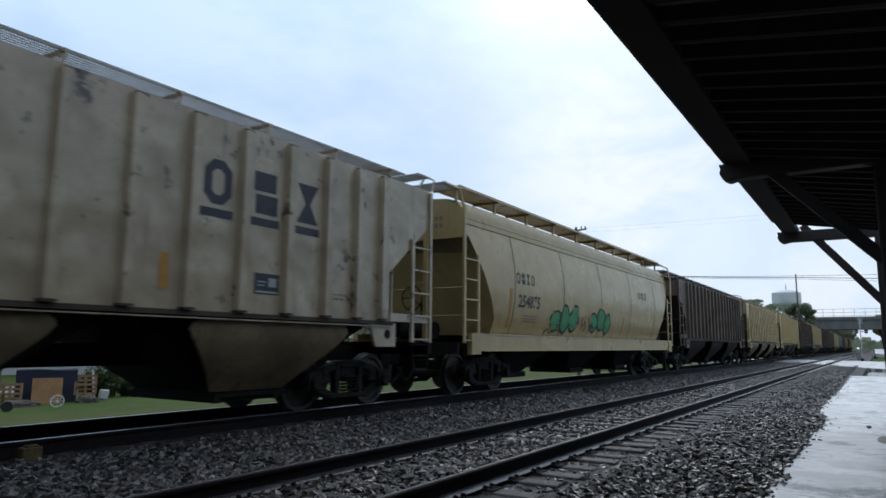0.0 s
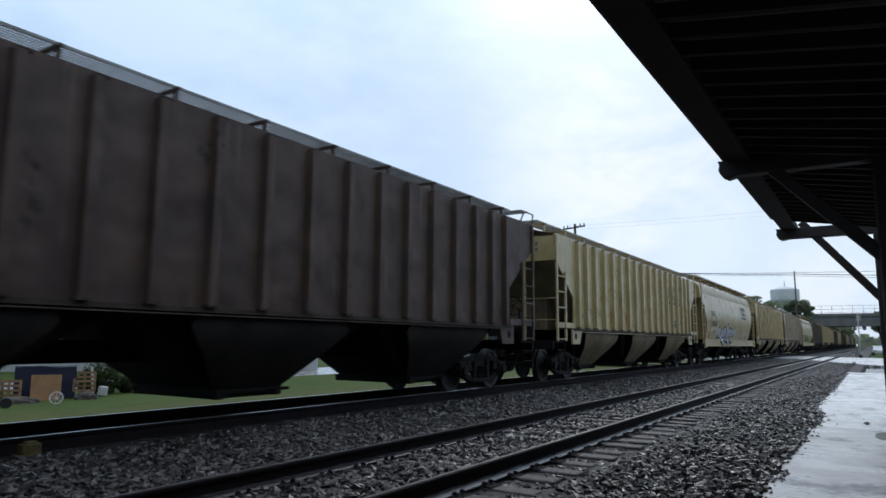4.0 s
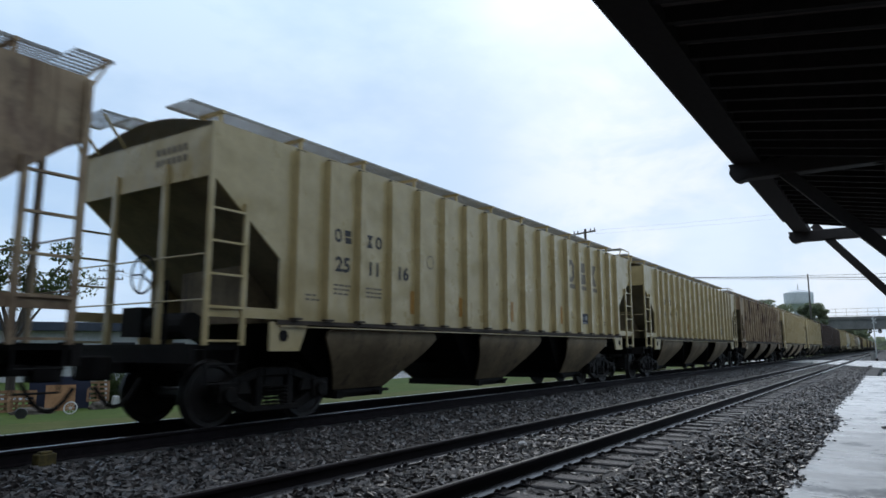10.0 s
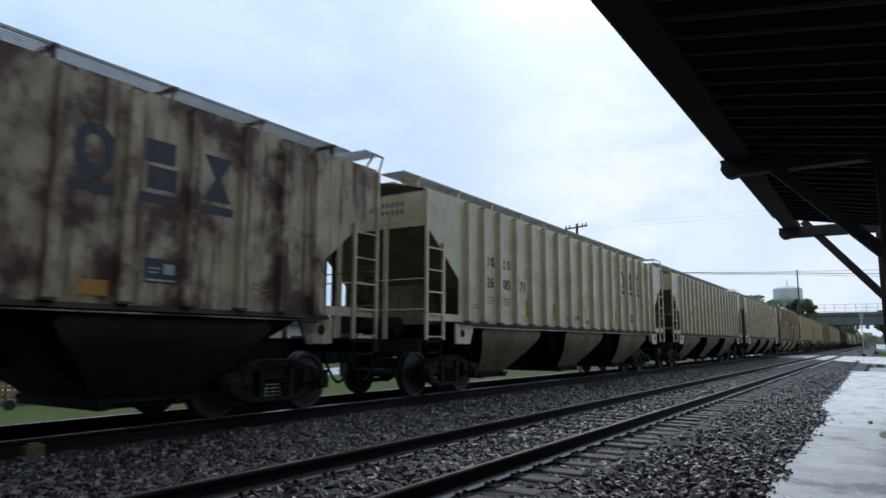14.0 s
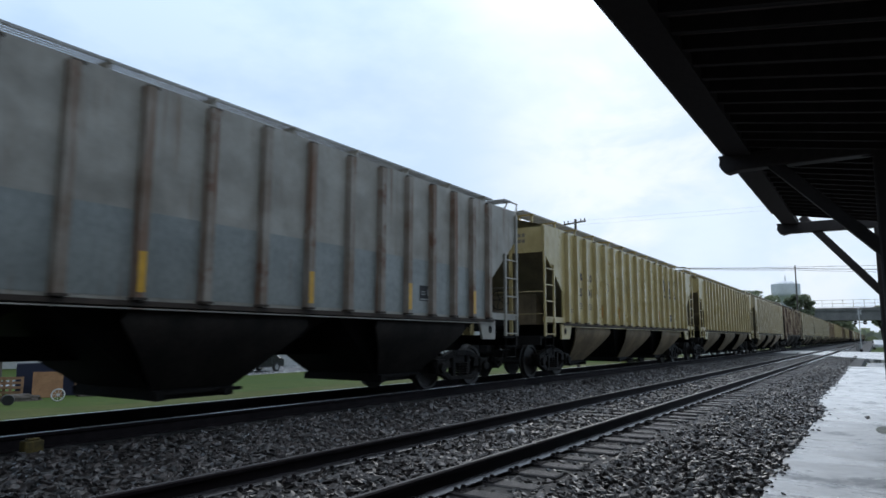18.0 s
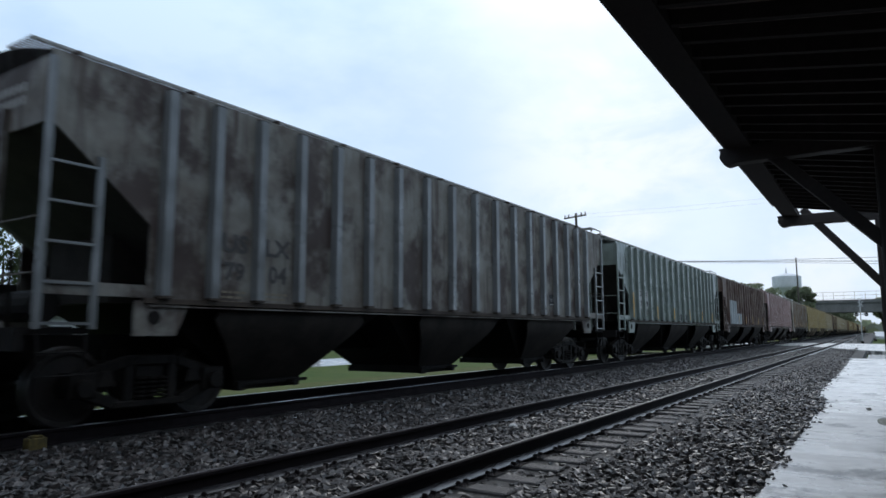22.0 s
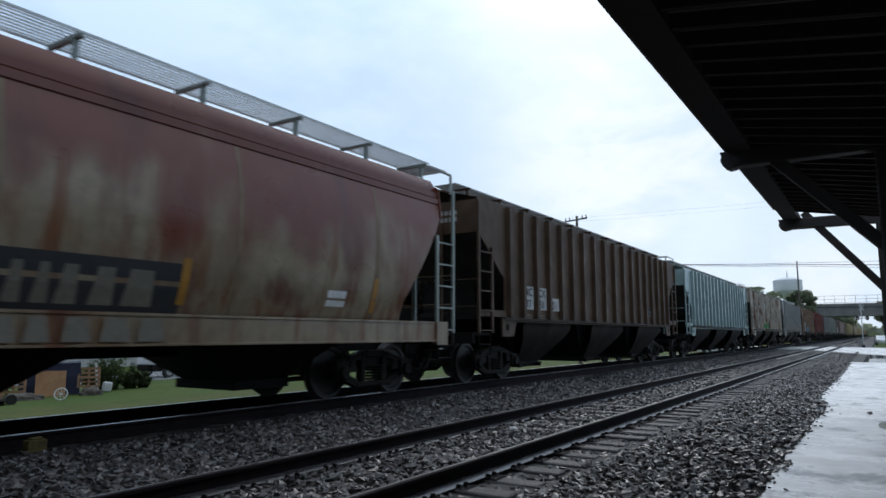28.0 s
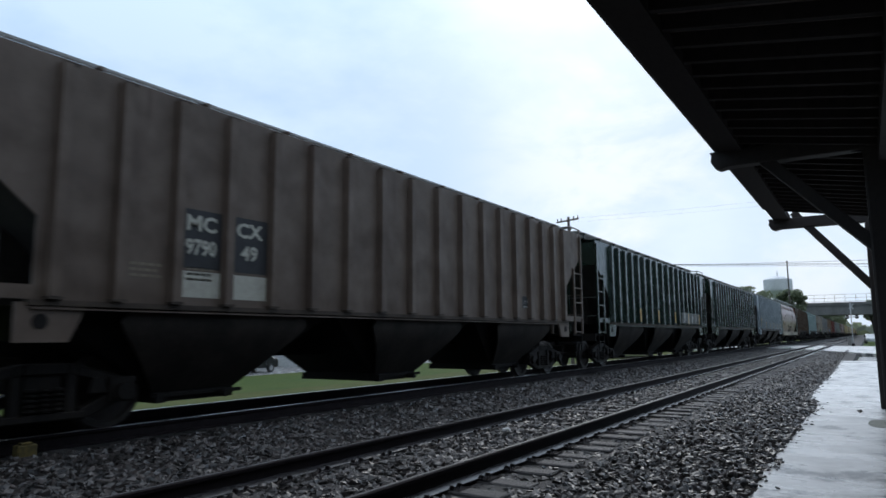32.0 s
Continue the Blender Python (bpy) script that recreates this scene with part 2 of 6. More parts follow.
def tube(bm, a, b, r, sides=8, r2=None):
    a, b = Vector(a), Vector(b)
    q = (b - a).to_track_quat("Z", "Y")
    r2 = r if r2 is None else r2
    ra = [bm.verts.new(a + q @ Vector((r * math.cos(i * math.tau / sides), r * math.sin(i * math.tau / sides), 0))) for i in range(sides)]
    rb = [bm.verts.new(b + q @ Vector((r2 * math.cos(i * math.tau / sides), r2 * math.sin(i * math.tau / sides), 0))) for i in range(sides)]
    for i in range(sides):
        bm.faces.new((ra[i], ra[(i + 1) % sides], rb[(i + 1) % sides], rb[i]))
    bm.faces.new(ra[::-1])
    bm.faces.new(rb)


def sweep(bm, pts, r, sides=6):
    """One connected tube through the points."""
    pts = [Vector(p) for p in pts]
    rings = []
    for i, p in enumerate(pts):
        d = (pts[min(i + 1, len(pts) - 1)] - pts[max(i - 1, 0)]).normalized()
        q = d.to_track_quat("Z", "Y")
        rings.append([bm.verts.new(p + q @ Vector((r * math.cos(k * math.tau / sides), r * math.sin(k * math.tau / sides), 0))) for k in range(sides)])
    for a, b in zip(rings, rings[1:]):
        for k in range(sides):
            bm.faces.new((a[k], a[(k + 1) % sides], b[(k + 1) % sides], b[k]))
    bm.faces.new(rings[0][::-1])
    bm.faces.new(rings[-1])


def lathe(bm, prof, axis="y", sides=28):
    """Turns a profile of (radius, place along the axis) round that axis."""
    rings = []
    for r, d in prof:
        ring = []
        for i in range(sides):
            c, s = r * math.cos(i * math.tau / sides), r * math.sin(i * math.tau / sides)
            ring.append(bm.verts.new({"y": (c, d, s), "z": (c, s, d), "x": (d, c, s)}[axis]))
        rings.append(ring)
    for a, b in zip(rings, rings[1:]):
        for i in range(sides):
            bm.faces.new((a[i], a[(i + 1) % sides], b[(i + 1) % sides], b[i]))
    bm.faces.new(rings[0][::-1])
    bm.faces.new(rings[-1])


def mesh_of(name, bm, mat, bevel=0.0, smooth=False):
    bmesh.ops.recalc_face_normals(bm, faces=bm.faces)
    if bevel > 0:
        es = [e for e in bm.edges if len(e.link_faces) == 2 and e.calc_face_angle(0) > 0.5]
        bmesh.ops.bevel(bm, geom=es, offset=bevel, segments=1, affect="EDGES", clamp_overlap=True)
    me = bpy.data.meshes.new(name)
    bm.to_mesh(me)
    bm.free()
    if smooth:
        me.shade_smooth()
        me.set_sharp_from_angle(angle=radians(35))
    me.materials.append(mat)
    return me


def part(name, bm, mat, parent, label="", bevel=0.0, smooth=False, at=None):
    """Links a bmesh (or a finished mesh) as one mesh object under a thing or part."""
    me = bm if isinstance(bm, bpy.types.Mesh) else mesh_of(name, bm, mat, bevel, smooth)
    ob = new(name, me)
    ob.parent = parent
    if at is not None:
        ob.matrix_basis = at
    return tagged(ob, label)


def thing(name, label, category, group="", kind="", at=None):
    ob = new(name)
    ob.empty_display_size = 0.2
    if at is not None:
        ob.matrix_basis = at
    return tagged(ob, label, category, group, kind)


def setting(name, bm, mat, label="", at=None, bevel=0.0, smooth=False):
    me = bm if isinstance(bm, bpy.types.Mesh) else mesh_of(name, bm, mat, bevel, smooth)
    ob = new(name, me)
    if at is not None:
        ob.matrix_basis = at
    return tagged(ob, label, kind="structure")


# ============ ground, tracks, platform ============
def build_ground():
    # the line runs on a low bank: the lawn beyond it lies lower
    bm = shape()
    prof = [(-2500, -0.42), (12.0, -0.42), (14.0, -0.60), (20.5, LAWN), (2500, LAWN)]
    ends = [[bm.verts.new((x, y, z)) for y, z in prof] for x in (-2500, 2500)]
    for k in range(len(prof) - 1):
        bm.faces.new((ends[0][k], ends[1][k], ends[1][k + 1], ends[0][k + 1]))
    setting("ground", bm, M["grass"], "wet green lawn and open ground")
    # ballast bed, drawn along the track
    bm = shape()
    prof = [(0.55, -0.60), (0.70, -0.20), (1.2, -0.21), (2.2, -0.22), (2.6, -0.20), (5.2, -0.20), (5.7, -0.26), (7.0, -0.24), (7.6, -0.19), (10.4, -0.19), (10.9, -0.27), (12.2, -0.46)]
    prism(bm, prof, -900, 900, "x")
    setting("ballast_bed", bm, M["bed"], "grey crushed stone track bed")

    # verge of drier grass along the ballast
    bm = shape()
    pts = []
    for k in range(121):
        x = -60 + 3 * k
        pts.append((x, 24.6 + 1.2 * noise.noise(Vector((x * 0.16, 4, 1))) + 0.5 * noise.noise(Vector((x * 0.9, 9, 1)))))
    prism(bm, pts + [(300, 20.6), (-60, 20.6)], -1.7, LAWN + 0.006, "z")
    setting("verge", bm, M["drygrass"], "yellowish strip of grass beside the ballast")


build_ground()


def rail_mesh(length, mat):
    bm = shape()
    h = [(-0.07, -0.18), (0.07, -0.18), (0.07, -0.165), (0.012, -0.145), (0.010, -0.045), (0.036, -0.032), (0.036, -0.006), (0.028, 0.0), (-0.028, 0.0), (-0.036, -0.006),
         (-0.036, -0.032), (-0.010, -0.045), (-0.012, -0.145), (-0.07, -0.165)]
    prism(bm, h, -300, length, "x")
    return bm


def build_track(y, label, x0, x1):
    track = tagged(thing("railway_track", label, "track", at=pose(0, y, 0)), kind="structure")
    for s in (-1, 1):
        r = part("rail", rail_mesh(900, M["rail"]), M["rail"], track, "dark rusty steel rail")
        r.matrix_basis = pose(0, s * GAUGE, 0)
        bm = shape()
        box(bm, 300, s * GAUGE, 0.002, 1200, 0.040 if y == FAR else 0.034, 0.004)
        if y == NEAR:
            for q in (-1, 1):
                # Strip laid over the flange, enlarged so its wet gleam shows from the camera.
                foot = shape()
                prism(foot, [(s * GAUGE + q * 0.076, -0.170), (s * GAUGE + q * 0.076, -0.160), (s * GAUGE + q * 0.013, -0.122), (s * GAUGE + q * 0.013, -0.15)], -40, 120, "x")
                part("rail_foot", foot, M["plate"], track, "glossy strip enlarged over the wet rail flange")
        part("rail_head", bm, M["railtop" if y == FAR else "dullrail"], track, "worn rail top")
    bm = shape()
    box(bm, 0, 0, 0, 0.22, 2.62, 0.18)
    me = mesh_of("tie", bm, M["tie"], 0.012)
    x, k = x0, 0
    while x < x1 and k < 298:
        t = part("tie", me, M["tie"], track)
        t.matrix_basis = pose(x + random.uniform(-.03, .03), random.uniform(-.05, .05), -0.265 + random.uniform(-.012, .012), 0, 0, random.uniform(-1.5, 1.5))
        x += 0.51
        k += 1
    return track


def build_shade_strip():
    # Black strip stands for the train's shade, and for grease between the rails.
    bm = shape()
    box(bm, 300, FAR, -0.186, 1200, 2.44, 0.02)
    setting("track_bed_strip", bm, M["oily"], "black bed between the far rails, painted for shade and grease")


build_shade_strip()
build_track(NEAR, "near railway track with wooden ties in grey ballast", -19.92, 100)
build_track(FAR, "far railway track that carries the freight train", -20, 70)


def edge(x):
    """Where the platform's edge shows through the ballast."""
    s = min(max((x - 14.3) / 1.6, 0.0), 1.0)
    return 0.90 - 0.05 * math.exp(-((x - 13.2) / 1.6) ** 2) + 0.20 * s * s * (3 - 2 * s) - 0.06 * math.exp(-((x - 27) / 6.0) ** 2) + 0.003 * max(x - 16.0, 0.0)


def scatter_stones():
    """Loose ballast, densest by the platform."""
    rng = np.random.default_rng(7)
    base = []
    for k in range(8):
        bm = shape()
        for _ in range(11):
            d = rng.normal(0, 1, 3)
            d /= np.abs(d).max()
            bm.verts.new(d * np.array([0.58, 0.44, 0.30]) * rng.uniform(0.75, 1.1))
        bmesh.ops.convex_hull(bm, input=bm.verts[:])
        bmesh.ops.delete(bm, geom=[v for v in bm.verts if not v.link_faces], context="VERTS")
        bmesh.ops.triangulate(bm, faces=bm.faces[:])
        bm.verts.index_update()
        vs = np.array([v.co[:] for v in bm.verts])
        fs = np.array([[v.index for v in f.verts] for f in bm.faces])
        base.append((vs, fs))
        bm.free()
    spots = []
    for x0, x1, y0, y1, per in ((2.6, 9, 0.8, 7.9, 440), (9, 18, 0.8, 7.9, 230), (18, 34, 0.8, 7.9, 110), (34, 60, 0.9, 7.6, 30), (-4, 2.6, 0.8, 7.9, 120)):
        c = int((x1 - x0) * (y1 - y0) * per)
        spots.append(np.stack([rng.uniform(x0, x1, c), rng.uniform(y0, y1, c), 0 * rng.uniform(0, 1, c)], 1))
    # strays that lie ever thinner on the platform
    c = 520
    sx = rng.uniform(2.5, 36, c)
    spots.append(np.stack([sx, np.array([edge(v) for v in sx]) + 0.05 - rng.exponential(0.045, c), 0 * sx], 1))
    p = np.concatenate(spots)
    dn = np.abs(p[:, 1] - NEAR)
    keep = (np.abs(dn - GAUGE) > 0.10) & (rng.uniform(0, 1, len(p)) < np.where(dn < 1.31, 0.9, 1.0))
    on_tie = (dn < 1.33) & (np.abs(((p[:, 0] - 1.5 + 0.255) % 0.51) - 0.255) < 0.12)
    outer = p[:, 1] < NEAR - GAUGE
    keep &= ~(on_tie & outer & (rng.uniform(0, 1, len(p)) < 0.985))
    brim = np.array([edge(v) for v in p[:, 0]]) + 0.06 * np.sin(p[:, 0] * 2.3) + 0.04 * np.sin(p[:, 0] * 7.1 + 1)
    keep[:len(keep) - 520] &= (p[:, 1] > brim)[:len(keep) - 520]
    p = p[keep]
    c = len(p)
    prof_y = [0.55, 0.70, 1.2, 2.2, 2.6, 5.2, 5.7, 7.0, 7.6]
    prof_z = [-0.3, -0.20, -0.21, -0.22, -0.20, -0.20, -0.26, -0.24, -0.19]
    p[:, 2] = np.interp(p[:, 1], prof_y, prof_z) + rng.uniform(-0.012, 0.022, c)
    p[:, 2] -= np.where(np.abs(p[:, 1] - NEAR) < 1.45, 0.018, 0.0)
    p[:, 2] += np.where((np.abs(p[:, 1] - NEAR) < 1.33) & (p[:, 1] > NEAR - GAUGE), 0.034, 0.0)
    p[:, 2] = np.where(p[:, 1] < np.array([edge(v) for v in p[:, 0]]) + 0.25, np.maximum(p[:, 2], -0.145), p[:, 2])
    size = rng.uniform(0.03, 0.09, c) * np.where(p[:, 1] > 5.0, 1.3, 1.0) * np.where(p[:, 1] < np.array([edge(v) for v in p[:, 0]]), 0.6, 1.0)
    ang = rng.uniform(0, math.tau, c)
    tilt = rng.uniform(-0.7, 0.7, c)
    V, F, off = [], [], 0
    for k, (vs, fs) in enumerate(base):
        idx = np.arange(c)[k::8]
        v = vs[None] * size[idx, None, None]
        ct, st = np.cos(tilt[idx])[:, None], np.sin(tilt[idx])[:, None]
        y, z = v[..., 1] * ct - v[..., 2] * st, v[..., 1] * st + v[..., 2] * ct
        ca, sa = np.cos(ang[idx])[:, None], np.sin(ang[idx])[:, None]
        x, y = v[..., 0] * ca - y * sa, v[..., 0] * sa + y * ca
        v = np.stack([x, y, z], -1) + p[idx][:, None]
        f = fs[None] + (np.arange(len(idx)) * len(vs))[:, None, None] + off
        V.append(v.reshape(-1, 3)), F.append(f.reshape(-1, 3))
        off += len(idx) * len(vs)
    V, F = np.concatenate(V), np.concatenate(F)
    me = bpy.data.meshes.new("ballast_stones")
    me.vertices.add(len(V)), me.loops.add(F.size), me.polygons.add(len(F))
    me.vertices.foreach_set("co", V.astype(np.float32).ravel())
    me.loops.foreach_set("vertex_index", F.astype(np.int32).ravel())
    me.polygons.foreach_set("loop_start", np.arange(0, F.size, 3, dtype=np.int32))
    me.update(calc_edges=True)
    me.shade_flat()
    me.materials.append(M["stone"])
    tagged(new("ballast_stones", me), "loose wet grey ballast stones beside the track", "ballast", kind="stuff")


scatter_stones()


def build_platform():
    """A low concrete platform whose ragged edge is buried in ballast."""
    bm = shape()
    pts = []
    n = 640
    for k in range(n + 1):
        x = -50 + 87 * k / n
        pts.append((x, edge(x) + 0.02 + 0.09 * noise.noise(Vector((x * 0.9, 0, 5))) + 0.07 * noise.noise(Vector((x * 3.1, 2, 5)))))
    pts += [(37.0, -9.0), (-50.0, -9.0)]
    prism(bm, pts, -0.60, -0.15, "z")
    setting("platform", bm, M["wetconcrete"], "low rain-wet concrete station platform")
    bm = shape()
    prism(bm, [(66, 5.0), (52, 0.3), (47, -3), (43, -40), (80, -40), (80, 0), (84, 6), (86, 40), (74, 40), (70, 6)], -0.5, -0.155, "z")
    setting("road", bm, M["wetconcrete"], "wet road across the tracks")
    bm = shape()
    box(bm, 41.5, -6, -0.30, 9, 13.0, 0.14)
    setting("pavement", bm, M["asphalt"], "dark wet asphalt past the platform's end")

    # a mossy hollow and a fallen leaf on the wet concrete
    bm = shape()
    prism(bm, [(11.5 + 0.42 * math.cos(a) * (1 + 0.25 * math.sin(3 * a)), -0.22 + 0.38 * math.sin(a) * (1 + 0.2 * math.cos(2 * a))) for a in [k * math.tau / 22 for k in range(22)]], -0.16, -0.146, "z")
    me = mesh_of("moss_patch", bm, M["moss"])
    tagged(new("moss_patch", me), "dark green moss in a hollow of the platform", "moss")
    bm = shape()
    prism(bm, [(12.9, 0.20), (13.1, 0.16), (13.35, 0.18), (13.2, 0.24)], -0.149, -0.135, "z")
    me = mesh_of("fallen_leaf", bm, M["leafrot"])
    tagged(new("fallen_leaf", me), "dark wet leaf on the platform", "leaf")


M["leafrot"] = material("dark_rotten_leaf", (0.03, 0.024, 0.02), (0.045, 0.035, 0.028), 0.8, scale=9.0, spec=0.1)
M["moss"] = material("dark_green_moss", (0.09, 0.105, 0.065), (0.20, 0.205, 0.17), 0.6, scale=12.0, bump=0.5)
build_platform()


# ============ canopy ============
EAVE_Y, EAVE_Z, ROOF_END = 1.40, 3.37, 12.9
SLOPE = 0.17


def build_canopy():
    post_y = -0.20
    roof = thing("platform_canopy", "dark timber station canopy with brackets and joists", "canopy")
    tagged(roof, kind="structure")
    # Behind x = -9 the roof is unseen, added to block low light.
    bm = shape()
    prism(bm, [(EAVE_Y - 0.05, EAVE_Z + 0.02), (EAVE_Y - 0.05, EAVE_Z + 0.14), (-3.4, EAVE_Z + 0.14 - SLOPE * 4.8), (-3.4, EAVE_Z + 0.02 - SLOPE * 4.8)], -46, ROOF_END, "x")
    part("roof_deck", bm, M["board"], roof)
    bm = shape()
    box(bm, (ROOF_END - 46) / 2, EAVE_Y - 0.023, EAVE_Z + 0.045, ROOF_END + 46, 0.05, 0.23)
    part("fascia_board", bm, M["timber"], roof)
    bm = shape()
    prism(bm, [(-0.07, EAVE_Z - 0.2 - SLOPE * 1.6), (0.07, EAVE_Z - 0.2 - SLOPE * 1.6), (0.07, EAVE_Z - SLOPE * 1.4), (-0.07, EAVE_Z - SLOPE * 1.4)], -46, ROOF_END, "x")
    part("purlin", bm, M["timber"], roof).matrix_basis = pose(0, -0.3, 0)
    # the beam under the eave runs on past the roof's end
    bm = shape()
    prism(bm, [(1.06, EAVE_Z - 0.165), (1.33, EAVE_Z - 0.14), (1.335, EAVE_Z - 0.02), (1.06, EAVE_Z - 0.06)], -46, ROOF_END + 1.0, "x")
    part("eave_beam", bm, M["joist"], roof, "heavy dark beam along the eave")
    bm = shape()
    prism(bm, [(EAVE_Y - 0.06, EAVE_Z + 0.02), (EAVE_Y - 0.06, EAVE_Z - 0.09), (-3.3, EAVE_Z - 0.09 - SLOPE * 4.7), (-3.3, EAVE_Z + 0.02 - SLOPE * 4.7)], -0.028, 0.028, "x")
    joist = mesh_of("joist", bm, M["joist"])
    x = -7.94
    while x < ROOF_END:
        part("joist", joist, M["joist"], roof).matrix_basis = pose(x, 0, 0)
        x += 0.33
    for x in (-41.25, -32.0, -22.75, -13.5, -5.5, 8.25, 13.75):
        # cross beam with a scrolled end
        bm = shape()
        z = EAVE_Z - 0.13
        end = [(1.42, z), (1.40, z - 0.05), (1.415, z - 0.11), (1.38, z - 0.18), (1.32, z - 0.215), (1.25, z - 0.20), (1.20, z - 0.19)]
        prism(bm, end + [(-3.3, z - 0.19), (-3.3, z)], x - 0.09, x + 0.09, "x")
        part("cross_beam", bm, M["timber"], roof, "heavy timber beam with a carved end", 0.012)
        bm = shape()
        box(bm, x, post_y, (EAVE_Z - 0.3 - 0.15) / 2, 0.20, 0.20, EAVE_Z - 0.3 + 0.15)
        part("post", bm, M["timber"], roof, bevel=0.02)
        bm = shape()
        a, b = Vector((x, post_y + 0.05, 2.02 if x < 10 else 1.92)), Vector((x, 1.0, EAVE_Z - 0.12 if x < 10 else EAVE_Z - 0.03))
        d = (b - a)
        m = Matrix.Translation((a + b) / 2) @ d.to_track_quat("Z", "X").to_matrix().to_4x4()
        box(bm, 0, 0, 0, 0.13, 0.13, d.length, m)
        part("brace", bm, M["timber"], roof, bevel=0.01)


build_canopy()


def build_light_block():
    """An unseen wall added behind the camera to block low light."""
    bm = shape()
    box(bm, -22, -5.2, 2.0, 76, 3.0, 4.5)
    setting("wall_south", bm, M["timber"], "unseen plain dark wall added to block light")


build_light_block()


# ============ far things ============
def build_bridge():
    x = 215.0
    b = thing("road_bridge", "concrete road bridge over the tracks with a mesh fence", "bridge", at=pose(x, 0, 0))
    mat = material("stained_concrete", (0.22, 0.22, 0.21), (0.15, 0.15, 0.145), 0.8, scale=0.3, streak=0.4, streak_col=(0.09, 0.09, 0.085))
    bm = shape()
    box(bm, 5, -30, 7.6, 10, 106, 2.6)
    part("girder", bm, mat, b)
    bm = shape()
    box(bm, 5, -30, 9.3, 10.6, 106, 0.8)
    part("deck", bm, mat, b)
    for y in (-14, 17):
        bm = shape()
        box(bm, 5, y, 3.0, 1.4, 1.2, 7.2)
        part("pier", bm, mat, b)
    bm = shape()
    for k in range(42):
        box(bm, 0.0, 22 - 2.5 * k, 10.8, 0.09, 0.09, 2.2)
    for z in (10.0, 10.9, 11.85):
        box(bm, 0.0, -30, z, 0.08, 104, 0.08)
    part("fence", bm, M["grate"], b, "pale steel fence")


build_bridge()


def build_tower():
    t = thing("water_tower", "pale grey water tower with a wide ribbed bowl", "water tower", at=pose(350, 34, 0))
    # Tank paint lifted to stand for the haze at this distance.
    mat = material("haze_paled_tank_paint", (0.84, 0.85, 0.87), (0.74, 0.75, 0.77), 0.6, scale=0.2)
    bm = shape()
    lathe(bm, [(1.9, -1), (1.9, 15), (2.4, 17.6), (5.6, 20.6), (6.1, 21.4), (6.2, 22.2), (6.2, 26.4), (5.9, 26.7), (3.0, 27.7), (0.4, 28.1)], "z", 32)
    part("bowl", bm, mat, t, smooth=True)
    for q, h in ((0.0, 30.8), (1.6, 30.0), (-1.2, 29.6)):
        bm = shape()
        tube(bm, (q, 0, 27.6), (q, 0, h), 0.14)
        part("antenna", bm, mat, t)


build_tower()


def small_track_things():
    c = shape()
    box(c, 0, 0, 0, 0.21, 0.13, 0.15)
    box(c, 0, 0, 0.085, 0.14, 0.08, 0.03)
    m = material("dirty_yellow_paint", (0.115, 0.082, 0.016), (0.055, 0.042, 0.012), 0.8, scale=14.0)
    me = mesh_of("marker_block", c, m, 0.012)
    tagged(new("marker_block", me), "dirty yellow marker block beside the far rail", "marker").matrix_basis = pose(3.98, 7.98, -0.115)
    c = shape()
    bmesh.ops.create_icosphere(c, subdivisions=2, radius=0.07)
    for v in c.verts:
        v.co *= 1 + 0.3 * noise.noise(v.co * 18)
        v.co.z *= 0.6
    me = mesh_of("pale_stone", c, material("pale_stone", (0.5, 0.5, 0.5), (0.38, 0.38, 0.38), 0.6, scale=9.0))
    tagged(new("pale_stone", me), "single pale stone between the near rails", "stone").matrix_basis = pose(8.45, 4.3, -0.17)
    # tie plates with their spikes
    bm, pins = shape(), shape()
    x = 1.5 - 0.51 * 36
    while x < 40:
        for s in (-1, 1):
            box(bm, x, NEAR + s * GAUGE, -0.176, 0.20, 0.36, 0.016)
            for q in (-1, 1):
                for r in (-0.06, 0.06):
                    box(pins, x + r, NEAR + s * GAUGE + q * 0.085, -0.152, 0.020, 0.04, 0.026)
        x += 0.51
    tagged(new("rail_spikes", mesh_of("rail_spikes", pins, M["rail"])), "dark rusty spikes along the near rails", "rail spikes", kind="stuff")
    ob = new("tie_plates", mesh_of("tie_plates", bm, M["plate"]))
    tagged(ob, "rusty tie plates and spikes along the near rails", "tie plates", kind="stuff")


small_track_things()

# ============ poles, wires, trees, yard ============
def utility_pole(x, y, h, transformer=False, arms=1, turn=0):
    p = thing("utility_pole", "grey wooden utility pole with cross arms" + (" and a transformer" if transformer else ""), "utility pole", "utility poles", at=pose(x, y, LAWN if y > 20 else -0.42, 0, 0, turn))
    h += -0.42 - LAWN if y > 20 else 0.0
    bm = shape()
    tube(bm, (0, 0, 0), (0, 0, h), 0.17, 10, 0.11)
    part("shaft", bm, M["wood"], p)
    for k in range(arms):
        bm = shape()
        box(bm, 0, 0.14, h - 0.35 - 0.9 * k, 2.6, 0.10, 0.13)
        arm = part("cross_arm", bm, M["wood"], p)
        for q in (-1.2, -0.75, 0.75, 1.2):
            bm = shape()
            tube(bm, (q, 0.14, h - 0.28 - 0.9 * k), (q, 0.14, h - 0.05 - 0.9 * k), 0.055, 8, 0.04)
            part("insulator", bm, M["under"], arm)
    if transformer:
        bm = shape()
        tube(bm, (0.0, -0.42, h - 2.6), (0.0, -0.42, h - 1.6), 0.30, 14)
        part("transformer", bm, M["grate"], p, "grey drum transformer")
    return p


